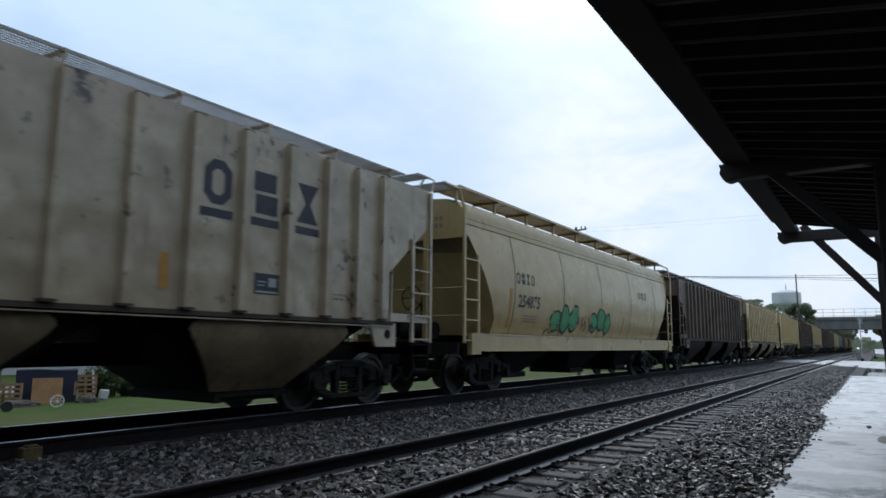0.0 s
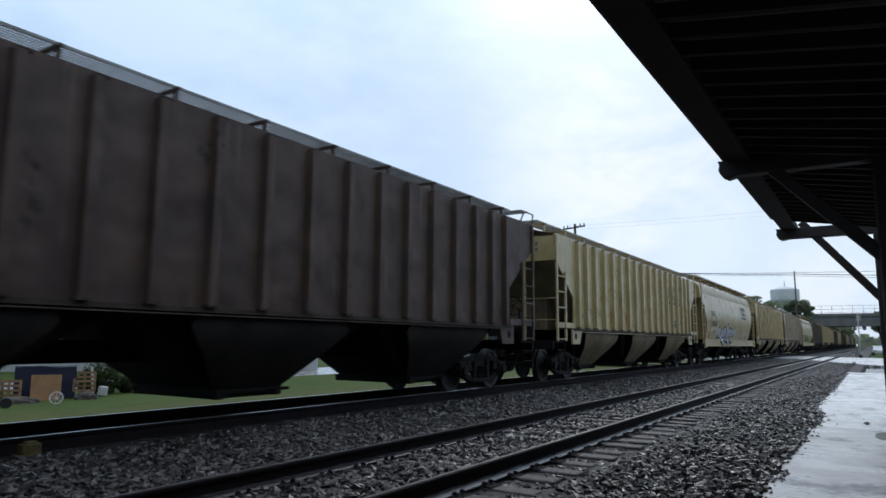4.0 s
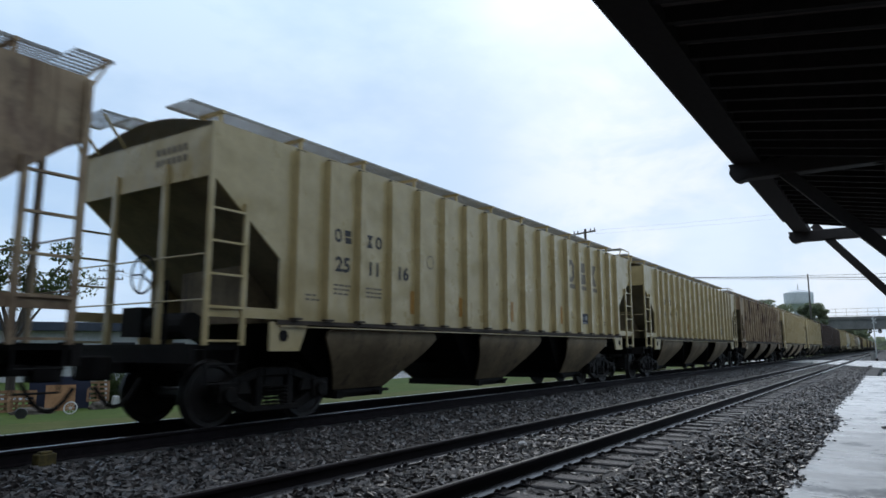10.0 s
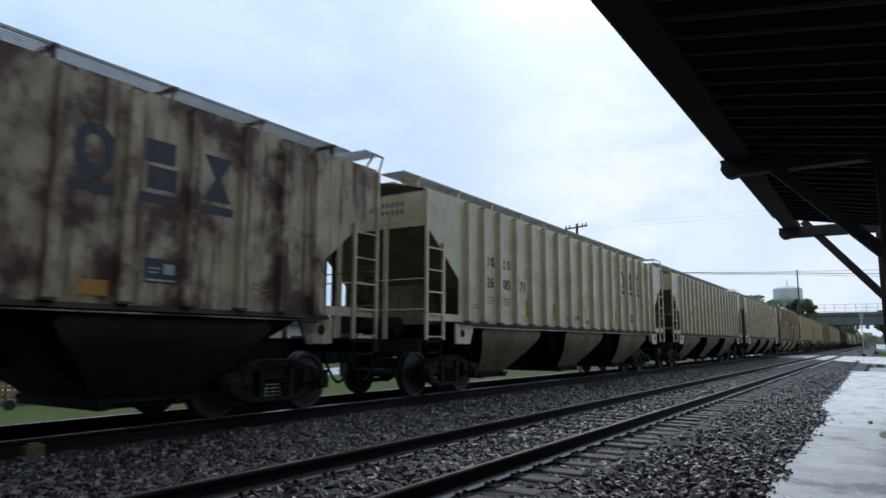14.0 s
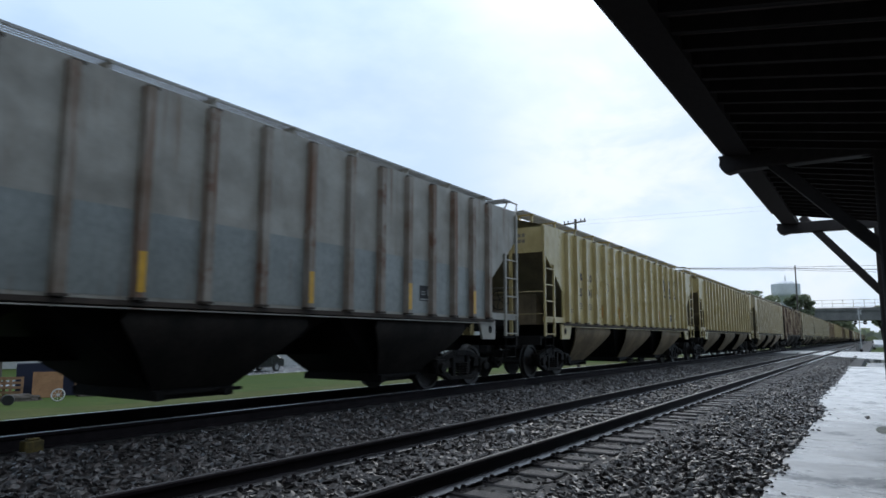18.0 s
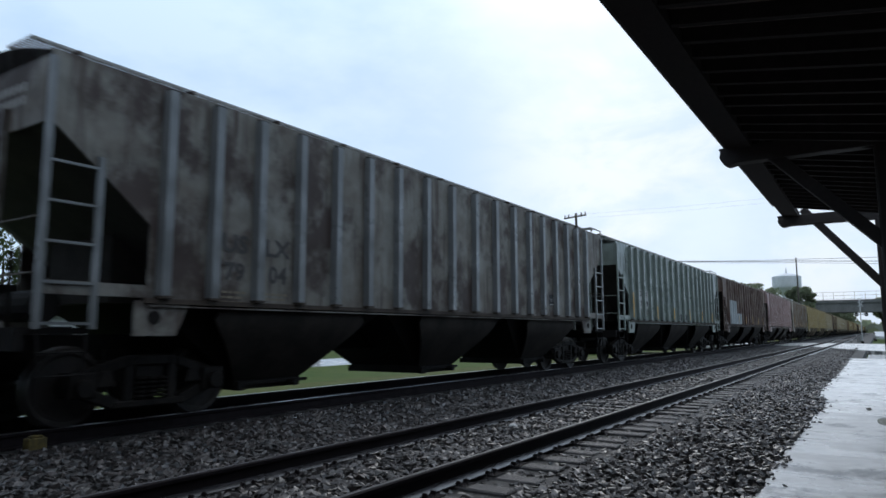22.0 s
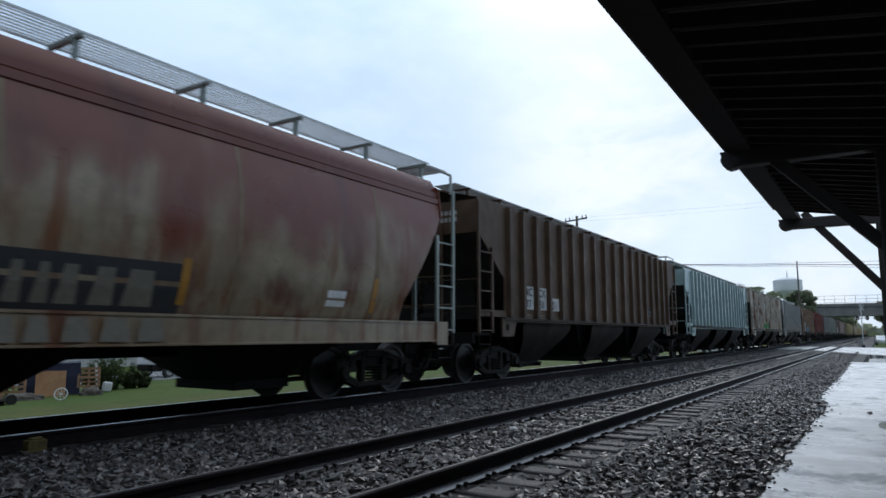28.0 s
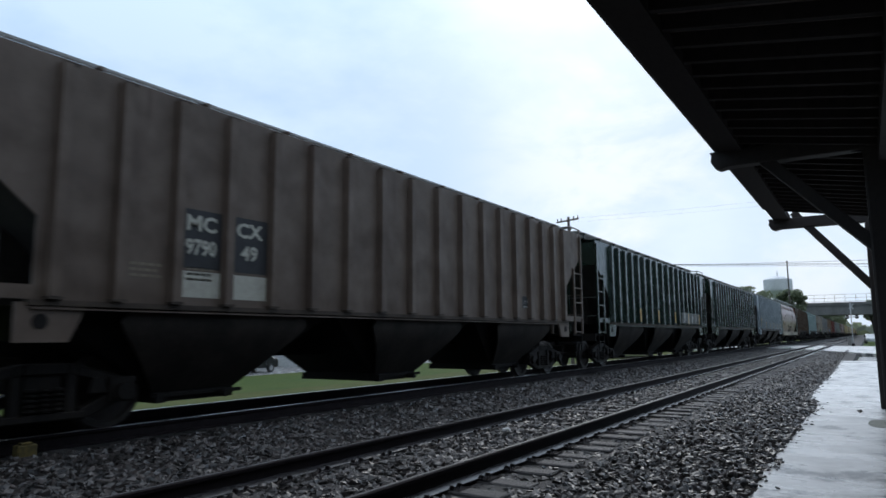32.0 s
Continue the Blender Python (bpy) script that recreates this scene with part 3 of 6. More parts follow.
for a in ((57.0, 22.3, 12.25, False, 1, 70), (42, 73, 10.6, False, 2, -40), (48.5, 65.5, 9.0, True, 1, -40), (140, 11.8, 15.2, False, 0, 90), (140, 44, 17.0, False, 1, 90), (140, -32, 13.6, False, 1, 90)):
    utility_pole(*a)


def wire(points, sag, r, label="thin dark overhead wire"):
    for a, b in zip(points, points[1:]):
        a, b = Vector(a), Vector(b)
        bm = shape()
        sweep(bm, [a.lerp(b, k / 12) - Vector((0, 0, sag * 4 * (k / 12) * (1 - k / 12))) for k in range(13)], r, 5)
        me = mesh_of("overhead_wire", bm, M["under"])
        tagged(new("overhead_wire", me), label, "wire", "overhead wires")


for z, spread, r in ((14.45, 0.012, 0.035), (14.15, -0.018, 0.06), (13.85, -0.03, 0.03)):
    wire([(140, -32, z - 1.2 + 44 * spread), (140, 11.8, z), (140, 44, z + 1.9 - 32 * spread * 0.4), (140, 84, z + 3.5)], 0.25, r)
for dx in (-1.0, 1.0):
    wire([(42 + dx, 73, 9.9), (48.5 + dx, 65.5, 8.6), (72, 52, 9)], 0.5, 0.022)
wire([(74.2, 30.5, 14.9), (81.5, 2.5, 15.9)], 0.12, 0.0055)
wire([(75.2, 29.0, 14.6), (81.3, 2.5, 15.35)], 0.12, 0.0045)


def leaf_mat(name, a, b):
    """Leaves that let some light through."""
    m = material(name, a, b, 0.7, scale=0.9, spec=0.2, island=0.35)
    n, l = m.node_tree.nodes, m.node_tree.links
    tr = n.new("ShaderNodeBsdfTranslucent")
    tr.inputs["Color"].default_value = (a[0] * 1.6, a[1] * 1.6, a[2] * 1.2, 1)
    mx = n.new("ShaderNodeMixShader")
    mx.inputs[0].default_value = 0.55
    l.new(n["Principled BSDF"].outputs[0], mx.inputs[1])
    l.new(tr.outputs[0], mx.inputs[2])
    l.new(mx.outputs[0], n["Material Output"].inputs[0])
    return m


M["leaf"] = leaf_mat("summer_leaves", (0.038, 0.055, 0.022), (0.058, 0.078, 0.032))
# Far leaves are paled in colour to stand for haze.
M["leaf_far"] = leaf_mat("haze_paled_far_leaves", (0.16, 0.185, 0.145), (0.195, 0.215, 0.175))
M["bark"] = material("grey_brown_bark", (0.09, 0.075, 0.06), (0.055, 0.045, 0.036), 0.9, scale=5.0, stretch=(3, 3, 0.6), bump=0.6, bump_scale=14)


def tree(x, y, h, spread, seed, mat="leaf", leaves=2600, size=0.16, trunk=0.25, ground=-0.42):
    """A trunk that forks into limbs, and a crown of separate leaves gathered in uneven clumps."""
    rng = np.random.default_rng(seed)
    t = thing("tree", "leafy green broadleaf tree beside the railway", "tree", "trees", at=pose(x, y, ground))
    bm = shape()
    lean = Vector((rng.uniform(-.05, .05) * h, rng.uniform(-.05, .05) * h, 0))
    fork = h * 0.34
    sweep(bm, [(0, 0, 0), lean * 0.3 + Vector((0, 0, fork * 0.5)), lean + Vector((0, 0, fork))], trunk, 9)
    tips = []
    for k in range(8):
        a = k * 2.4 + rng.uniform(-.4, .4)
        r = spread * rng.uniform(0.35, 0.85)
        tip = lean + Vector((r * math.cos(a), r * math.sin(a), h * rng.uniform(0.55, 0.9)))
        base = lean + Vector((0, 0, fork * rng.uniform(0.75, 1.0)))
        mid = base.lerp(tip, 0.5) + Vector((0, 0, h * 0.05))
        tube(bm, base, mid, trunk * 0.45, 6, trunk * 0.28)
        tube(bm, mid, tip, trunk * 0.28, 6, trunk * 0.08)
        tips += [tip, mid.lerp(tip, 0.6)]
    part("trunk", bm, M["bark"], t, "grey-brown bark")
    centres = [np.array(p) + rng.normal(0, spread * 0.12, 3) for p in tips] + [np.array([lean.x, lean.y, h * 0.88])]
    rad = [spread * rng.uniform(0.22, 0.42) for _ in centres]
    pick = rng.integers(0, len(centres), leaves)
    d = rng.normal(0, 1, (leaves, 3))
    d /= np.linalg.norm(d, axis=1)[:, None]
    rr = rng.uniform(0.25, 1.0, leaves) ** 0.45
    P = np.array([centres[i] + d[k] * rad[i] * rr[k] * np.array([1, 1, 0.75]) for k, i in enumerate(pick)])
    P[:, 2] = np.clip(P[:, 2], h * 0.22, h)
    u = rng.normal(0, 1, (leaves, 3))
    u /= np.linalg.norm(u, axis=1)[:, None]
    v = np.cross(u, rng.normal(0, 1, (leaves, 3)))
    v /= np.linalg.norm(v, axis=1)[:, None]
    s = (size * rng.uniform(0.6, 1.5, leaves))[:, None]
    V = np.stack([P - u * s, P + v * s * 0.55, P + u * s, P - v * s * 0.55], 1).reshape(-1, 3)
    me = bpy.data.meshes.new("crown")
    me.from_pydata(V.tolist(), [], [(4 * k, 4 * k + 1, 4 * k + 2, 4 * k + 3) for k in range(leaves)])
    me.materials.append(M[mat])
    ob = new("crown", me)
    ob.parent = t
    return t


for a in ((19.0, 42.6, 9.6, 3.4, 1), (12.0, 42.0, 8.0, 2.8, 9), (35.0, 44.8, 9.7, 2.9, 2), (39, 44.4, 9.2, 3.0, 3)):
    tree(*a, leaves=4200, size=0.11, ground=LAWN)
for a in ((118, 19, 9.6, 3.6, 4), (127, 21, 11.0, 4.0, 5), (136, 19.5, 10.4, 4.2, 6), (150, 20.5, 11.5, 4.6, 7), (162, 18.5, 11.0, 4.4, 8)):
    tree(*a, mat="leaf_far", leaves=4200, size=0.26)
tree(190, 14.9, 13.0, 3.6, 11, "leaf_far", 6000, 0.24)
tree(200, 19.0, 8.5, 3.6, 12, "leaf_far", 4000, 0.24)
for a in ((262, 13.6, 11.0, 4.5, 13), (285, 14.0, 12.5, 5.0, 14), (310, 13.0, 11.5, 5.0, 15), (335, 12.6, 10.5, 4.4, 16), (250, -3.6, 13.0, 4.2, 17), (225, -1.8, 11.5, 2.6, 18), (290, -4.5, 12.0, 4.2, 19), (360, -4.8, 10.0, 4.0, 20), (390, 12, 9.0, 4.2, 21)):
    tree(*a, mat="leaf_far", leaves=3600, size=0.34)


def far_woods():
    """Low wooded skyline all round, far beyond the town."""
    rng = np.random.default_rng(5)
    n = 9000
    ang = rng.uniform(0, math.tau, n)
    r = rng.uniform(600, 900, n)
    h = 4 + 7 * (0.5 + 0.5 * np.sin(ang * 23) * np.sin(ang * 7 + 1)) * rng.uniform(0.2, 1, n)
    c = np.stack([r * np.cos(ang), r * np.sin(ang), h * rng.uniform(0.1, 1, n)], 1)
    u = rng.normal(0, 1, (n, 3))
    u /= np.linalg.norm(u, axis=1)[:, None]
    v = np.cross(u, rng.normal(0, 1, (n, 3)))
    v /= np.linalg.norm(v, axis=1)[:, None]
    s = rng.uniform(3, 6, n)[:, None]
    V = np.stack([c - u * s, c + v * s, c + u * s, c - v * s], 1).reshape(-1, 3)
    me = bpy.data.meshes.new("far_woods")
    me.from_pydata(V.tolist(), [], [(4 * k, 4 * k + 1, 4 * k + 2, 4 * k + 3) for k in range(n)])
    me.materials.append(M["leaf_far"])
    tagged(new("far_woods", me), "green woods on the skyline, paled for haze", "woods", kind="stuff")


far_woods()

M["whitepaint"] = material("white_vehicle_paint", (0.72, 0.73, 0.74), (0.62, 0.63, 0.64), 0.3, scale=2.0)
M["tyre"] = material("black_rubber", (0.022, 0.022, 0.023), (0.032, 0.032, 0.032), 0.8, scale=8.0)
M["rim"] = material("silver_wheel_rim", (0.55, 0.55, 0.55), (0.42, 0.42, 0.42), 0.35, 0.8, scale=8.0)
M["pallet"] = material("orange_brown_pallet_wood", (0.30, 0.17, 0.09), (0.21, 0.115, 0.06), 0.8, scale=3.0, stretch=(1, 1, 5), random_tint=0.2)
M["tarp"] = material("navy_tarpaulin", (0.010, 0.013, 0.034), (0.016, 0.02, 0.045), 0.85, scale=2.5, bump=0.5, bump_scale=5)
M["cardboard"] = material("brown_plywood_panel", (0.33, 0.17, 0.075), (0.25, 0.125, 0.055), 0.75, scale=2.0)
M["glass"] = material("dark_window_glass", (0.02, 0.025, 0.03), (0.03, 0.035, 0.04), 0.06, scale=1.0, spec=0.8)
M["siding"] = material("pale_wall_paint", (0.55, 0.55, 0.53), (0.46, 0.46, 0.45), 0.6, scale=0.6)
M["blueroof"] = material("blue_black_roof_edge", (0.03, 0.04, 0.06), (0.045, 0.055, 0.075), 0.5, scale=0.6)
M["gravel"] = material("wet_pale_gravel_drive", (0.30, 0.30, 0.30), (0.22, 0.22, 0.22), 0.25, scale=1.2, bump=0.3, bump_scale=30, spec=0.8)


def road_wheel(owner, x, y, z, r=0.40, w=0.24):
    bm = shape()
    lathe(bm, [(r * 0.6, -w / 2), (r * 0.95, -w / 2), (r, -w * 0.35), (r, w * 0.35), (r * 0.95, w / 2), (r * 0.6, w / 2)], "y", 24)
    wheel = part("wheel", bm, M["tyre"], owner, "black tyre", smooth=True, at=pose(x, y, z))
    bm = shape()
    lathe(bm, [(r * 0.62, -w * 0.53), (r * 0.52, -w * 0.53), (r * 0.42, -w * 0.35), (r * 0.18, -w * 0.40), (r * 0.14, -w * 0.52), (r * 0.02, -w * 0.52)], "y", 20)
    part("rim", bm, M["rim"], wheel, "silver rim", smooth=True)


def build_flatbed():
    """A white service truck on the wet drive behind the lawn; it faces the way the train goes."""
    t = thing("service_truck", "white flatbed service truck with black tyres on the drive", "truck", at=pose(25.1, 36.75, LAWN, 0, 0, 5))
    bm = shape()
    box(bm, -0.05, 0, 1.03, 1.3, 2.0, 0.50)
    rear = part("service_box", bm, M["whitepaint"], t, bevel=0.03)
    for q in (-0.36, 0.27):
        bm = shape()
        box(bm, q, -1.005, 1.03, 0.54, 0.03, 0.38)
        part("box_door", bm, M["whitepaint"], rear, bevel=0.008)
    bm = shape()
    box(bm, -0.05, 0, 0.58, 1.5, 1.5, 0.38)
    part("rear_skirt", bm, M["under"], t, "black skirt round the rear axle")
    bm = shape()
    box(bm, 2.15, 0, 0.94, 3.1, 2.0, 0.14)
    part("flatbed", bm, M["whitepaint"], t, bevel=0.02)
    bm = shape()
    box(bm, 2.4, 0, 0.66, 7.0, 0.9, 0.22)
    part("chassis", bm, M["under"], t)
    bm = shape()
    box(bm, 2.5, -0.8, 0.62, 1.2, 0.45, 0.42)
    part("fuel_tank", bm, M["under"], t, bevel=0.05)
    bm = shape()
    prism(bm, [(3.7, 0.60), (3.7, 2.02), (4.9, 2.02), (5.35, 1.34), (6.35, 1.22), (6.45, 0.60)], -1.0, 1.0)
    cab = part("cab", bm, M["whitepaint"], t, bevel=0.06)
    bm = shape()
    prism(bm, [(3.95, 1.36), (3.95, 1.90), (4.82, 1.90), (5.16, 1.36)], -1.012, 1.012)
    part("side_window", bm, M["glass"], cab)
    bm = shape()
    box(bm, 4.15, -1.02, 1.22, 0.16, 0.02, 0.04)
    part("door_handle", bm, M["under"], cab)
    bm = shape()
    box(bm, 5.25, -1.14, 1.50, 0.10, 0.20, 0.26)
    part("wing_mirror", bm, M["under"], cab)
    bm = shape()
    for y in (-0.95, 0.95):
        tube(bm, (2.6, y, 2.22), (5.2, y, 2.22), 0.035, 8)
        for q in (2.8, 3.6, 4.7):
            tube(bm, (q, y, 1.0 if q < 3.7 else 2.0), (q, y, 2.22), 0.025, 6)
    for q in (2.8, 3.6, 4.7):
        tube(bm, (q, -0.95, 2.22), (q, 0.95, 2.22), 0.025, 6)
    tagged(part("ladder_rack", bm, M["whitepaint"], t, "white tube ladder rack"), kind="stuff")
    for x in (0.0, 5.55):
        for s in (-1, 1):
            road_wheel(t, x, s * 0.95, 0.36, 0.36, 0.24)


build_flatbed()


def build_car(x, y, turn, mat, label):
    c = thing("parked_car", label, "car", "parked cars", at=pose(x, y, LAWN if y > 20 else -0.42, 0, 0, turn))
    bm = shape()
    prism(bm, [(-2.2, 0.32), (-2.25, 0.75), (-2.0, 0.92), (-0.9, 1.0), (-0.35, 1.42), (1.0, 1.45), (1.75, 1.02), (2.2, 0.95), (2.25, 0.35)], -0.86, 0.86)
    body = part("body", bm, mat, c, bevel=0.07, smooth=True)
    bm = shape()
    prism(bm, [(-0.80, 1.02), (-0.33, 1.36), (0.95, 1.39), (1.55, 1.03)], -0.868, 0.868)
    part("side_window", bm, M["glass"], body)
    for q in (-2.24, 2.24):
        for s in (-1, 1):
            bm = shape()
            box(bm, q, s * 0.62, 0.70, 0.05, 0.36, 0.14)
            part("lamp", bm, M["rim"], c, "clear lamp lens")
    for q in (-1.4, 1.35):
        for s in (-1, 1):
            road_wheel(c, q, s * 0.80, 0.32, 0.32, 0.2)


M["blackpaint"] = material("black_vehicle_paint", (0.012, 0.013, 0.015), (0.02, 0.02, 0.022), 0.25, scale=2.0)
build_car(34.0, 38.0, 6, M["blackpaint"], "black car parked on the wet drive")
build_car(122.0, -0.5, 4, M["whitepaint"], "small white car beyond the crossing road")

bm = shape()
prism(bm, [(14, 35.4), (22, 34.2), (30, 34.9), (60, 36.2), (64, 39), (62, 46), (30, 42.5), (14, 41)], -1.6, LAWN + 0.008, "z")
setting("driveway", bm, M["gravel"], "wet pale gravel drive behind the lawn")


def build_pallet(x, y, z, turn, tilt, h=0.86, w=0.86):
    p = thing("wooden_pallet", "weathered orange-brown wooden pallet stood on edge", "pallet", "pallets in the yard", at=pose(x, y, z, tilt, 0, turn))
    for k in range(5):
        bm = shape()
        box(bm, 0, 0.0, 0.05 + (h - 0.1) * k / 4, w, 0.022, 0.10)
        part("slat", bm, M["pallet"], p)
    for q in (-0.46, 0.0, 0.46):
        bm = shape()
        box(bm, q * w, -0.062, h / 2, 0.09, 0.10, h)
        part("runner", bm, M["pallet"], p)
    bm = shape()
    box(bm, 0, -0.124, h / 2, w, 0.022, 0.10)
    part("cross_slat", bm, M["pallet"], p)


for a in ((16.5, 29.0, LAWN + 0.27, -25, -7), (13.75, 29.6, LAWN, -28, -6), (12.9, 29.9, LAWN, -20, -8), (11.9, 30.3, LAWN, -30, -5), (13.3, 30.1, LAWN, -28, -3)):
    build_pallet(*a)


def heap(name, x, y, w, d, h, seed, mat, label, category):
    """A low lumpy pile."""
    bm = shape()
    bmesh.ops.create_icosphere(bm, subdivisions=3, radius=1.0)
    for v in bm.verts:
        v.co *= 1 + 0.30 * noise.noise(v.co * 2.1 + Vector((seed, 0, 0))) + 0.12 * noise.noise(v.co * 6.3)
        v.co = Vector((v.co.x * w / 2, v.co.y * d / 2, max(v.co.z, -0.1) * h))
    tagged(new(name, mesh_of(name, bm, mat)), label, category).matrix_basis = pose(x, y, LAWN, 0, 0, -25)


def build_yard():
    c = shape()
    box(c, 0, 0, 0.675, 2.25, 0.8, 1.35)
    bmesh.ops.subdivide_edges(c, edges=c.edges[:], cuts=7, use_grid_fill=True)
    for v in c.verts:
        v.co += Vector((0.05 * noise.noise(v.co * 3.0), 0.07 * noise.noise(v.co * 2.2 + Vector((5, 0, 0))), 0.06 * noise.noise(v.co * 1.7) if v.co.z > 0.9 else 0))
    me = mesh_of("tarp_cover", c, M["tarp"], smooth=True)
    tagged(new("tarp_cover", me), "navy tarpaulin pulled over a tall stack in the yard", "tarpaulin").matrix_basis = pose(15.35, 29.95, LAWN, 0, 0, -26)
    c = shape()
    box(c, 0, 0, 0.53, 1.10, 0.03, 1.06)
    me = mesh_of("plywood_panel", c, M["cardboard"], 0.006)
    tagged(new("plywood_panel", me), "orange-brown plywood panel leaning on the tarpaulin", "panel").matrix_basis = pose(14.85, 28.9, LAWN, -12, 0, -26)
    c = shape()
    box(c, 0, 0, 0.66, 0.10, 0.10, 1.32)
    me = mesh_of("white_post", c, M["siding"], 0.008)
    tagged(new("white_post", me), "white painted wooden post leaning beside a pallet", "post").matrix_basis = pose(17.1, 29.3, LAWN, -6, -5, -25)
    c = shape()
    box(c, 0, 0, 0.22, 0.36, 0.30, 0.44)
    me = mesh_of("concrete_block", c, M["siding"], 0.05)
    tagged(new("concrete_block", me), "pale worn concrete block at the yard's edge", "block").matrix_basis = pose(17.5, 29.3, LAWN, 0, 8, -15)
    # an old spoked wheel and a tyre on the grass
    w = thing("cart_wheel", "old white spoked cart wheel leaning in the grass", "cart wheel", at=pose(14.25, 26.95, LAWN, -14, 0, -40))
    c = shape()
    sweep(c, [(0.23 * math.cos(k * math.tau / 22), 0, 0.25 + 0.23 * math.sin(k * math.tau / 22)) for k in range(23)], 0.026)
    part("rim", c, M["siding"], w)
    c = shape()
    tube(c, (0, -0.05, 0.25), (0, 0.05, 0.25), 0.05, 10)
    hub = part("hub", c, M["siding"], w)
    for k in range(8):
        a = k * math.tau / 8
        c = shape()
        tube(c, (0.04 * math.cos(a), 0, 0.25 + 0.04 * math.sin(a)), (0.22 * math.cos(a), 0, 0.25 + 0.22 * math.sin(a)), 0.008, 5)
        part("spoke", c, M["siding"], hub)
    # A small dark round shape, taken for a tyre.
    c = shape()
    lathe(c, [(0.10, -0.08), (0.19, -0.09), (0.21, 0.0), (0.19, 0.09), (0.10, 0.08)], "y", 20)
    me = mesh_of("rubber_bucket", c, M["tyre"], smooth=True)
    tagged(new("rubber_bucket", me), "small black tyre lying in the grass", "tub").matrix_basis = pose(12.45, 26.9, LAWN + 0.19, 10, 0, -25)
    # Lumpy shapes stand in for a dark pile and for scattered clutter.
    heap("brush_mound", 16.25, 28.3, 0.9, 0.6, 0.34, 1.0, M["bark"], "low dark mound under a pallet", "brush")
    heap("earth_mound", 13.5, 28.3, 1.5, 0.6, 0.26, 4.0, M["bark"], "low dark mound standing for yard clutter", "mound")
    for k, (x, y, s) in enumerate(((18.3, 30.4, 1.0), (19.3, 30.3, 0.60), (17.8, 30.7, 0.9), (19.9, 30.2, 0.4))):
        rng = np.random.default_rng(60 + k)
        n = 3200
        d = rng.normal(0, 1, (n, 3))
        d /= np.linalg.norm(d, axis=1)[:, None]
        P = d * (rng.uniform(0.4, 1, n) ** 0.5)[:, None] * np.array([0.75, 0.6, 0.8]) * s + np.array([0, 0, 0.62 * s])
        lump = 1 + 0.30 * np.sin(d[:, 0] * 5.3 + k) * np.cos(d[:, 2] * 4.1 + 2 * k) + 0.18 * np.sin(d[:, 1] * 9.7 + d[:, 2] * 7.0)
        P = P * lump[:, None]
        P[:, 2] = np.abs(P[:, 2]) + 0.02
        u = rng.normal(0, 1, (n, 3))
        u /= np.linalg.norm(u, axis=1)[:, None]
        v = np.cross(u, d)
        q = 0.06
        V = np.stack([P - u * q, P + v * q * 0.6, P + u * q, P - v * q * 0.6], 1).reshape(-1, 3)
        me = bpy.data.meshes.new("shrub")
        me.from_pydata(V.tolist(), [], [(4 * i, 4 * i + 1, 4 * i + 2, 4 * i + 3) for i in range(n)])
        me.materials.append(M["leaf"])
        tagged(new("shrub", me), "low dark green shrub at the lawn's edge", "shrub", "shrubs").matrix_basis = pose(x, y, LAWN)


build_yard()


def build_shed(x, y, length, depth, h, turn, bays):
    """A long low building with a deep dark roof edge and pale walls."""
    b = thing("long_building", "long low pale building with a dark blue flat roof edge", "building", "buildings across the line", at=pose(x, y, LAWN, 0, 0, turn))
    h += -0.42 - LAWN
    bm = shape()
    box(bm, 0, 0, h / 2, length, depth, h)
    wall = part("wall", bm, M["siding"], b)
    bm = shape()
    box(bm, 0, 0, h + 0.35, length + 1.6, depth + 1.6, 0.7)
    part("roof", bm, M["blueroof"], b, bevel=0.04)
    for k in range(bays):
        q = -length / 2 + length * (k + 0.5) / bays
        bm = shape()
        box(bm, q, -depth / 2 - 0.01, h * 0.55, length / bays * 0.5, 0.08, h * 0.5)
        w = part("window", bm, M["siding"], wall)
        bm = shape()
        box(bm, q, -depth / 2 - 0.035, h * 0.55, length / bays * 0.5 - 0.16, 0.08, h * 0.5 - 0.16)
        part("pane", bm, M["glass"], w)


build_shed(34.0, 56.0, 34.0, 10.0, 2.9, -33, 9)
build_shed(2.0, 47.0, 22.0, 9.0, 2.7, -12, 6)
build_shed(78.0, 48.0, 26.0, 10.0, 3.4, -20, 6)


def build_crossing_signal():
    """A road-crossing mast with crossed boards and two lamp hoods."""
    m = thing("crossing_signal", "pale steel level-crossing mast with crossed boards", "crossing signal", at=pose(84.0, 1.35, -0.42, 0, 0, 62))
    pale = material("pale_mast_paint", (0.55, 0.56, 0.56), (0.42, 0.43, 0.43), 0.5, scale=3.0)
    bm = shape()
    tube(bm, (0, 0, 0), (0, 0, 5.0), 0.05, 10)
    part("mast", bm, pale, m)
    bm = shape()
    tube(bm, (0, 0, 0), (0, 0, 0.5), 0.2, 10, 0.12)
    part("mast_base", bm, M["under"], m)
    for a in (-45, 45):
        bm = shape()
        box(bm, 0, -0.09, 0, 0.72, 0.02, 0.10)
        part("cross_board", bm, pale, m, "white crossing board", at=pose(0, 0.0 if a < 0 else -0.022, 4.4, 0, a, 0))
    bm = shape()
    box(bm, 0, -0.09, 3.3, 1.3, 0.06, 0.08)
    bar = part("lamp_bar", bm, pale, m)
    for q in (-0.5, 0.5):
        bm = shape()
        tube(bm, (q, -0.12, 3.3), (q, -0.2, 3.3), 0.2, 16)
        part("lamp_backboard", bm, M["under"], bar, "black round lamp board")
    bm = shape()
    box(bm, 0.3, 0, 0.7, 0.35, 0.35, 0.8)
    part("gate_box", bm, M["grate"], m)


build_crossing_signal()



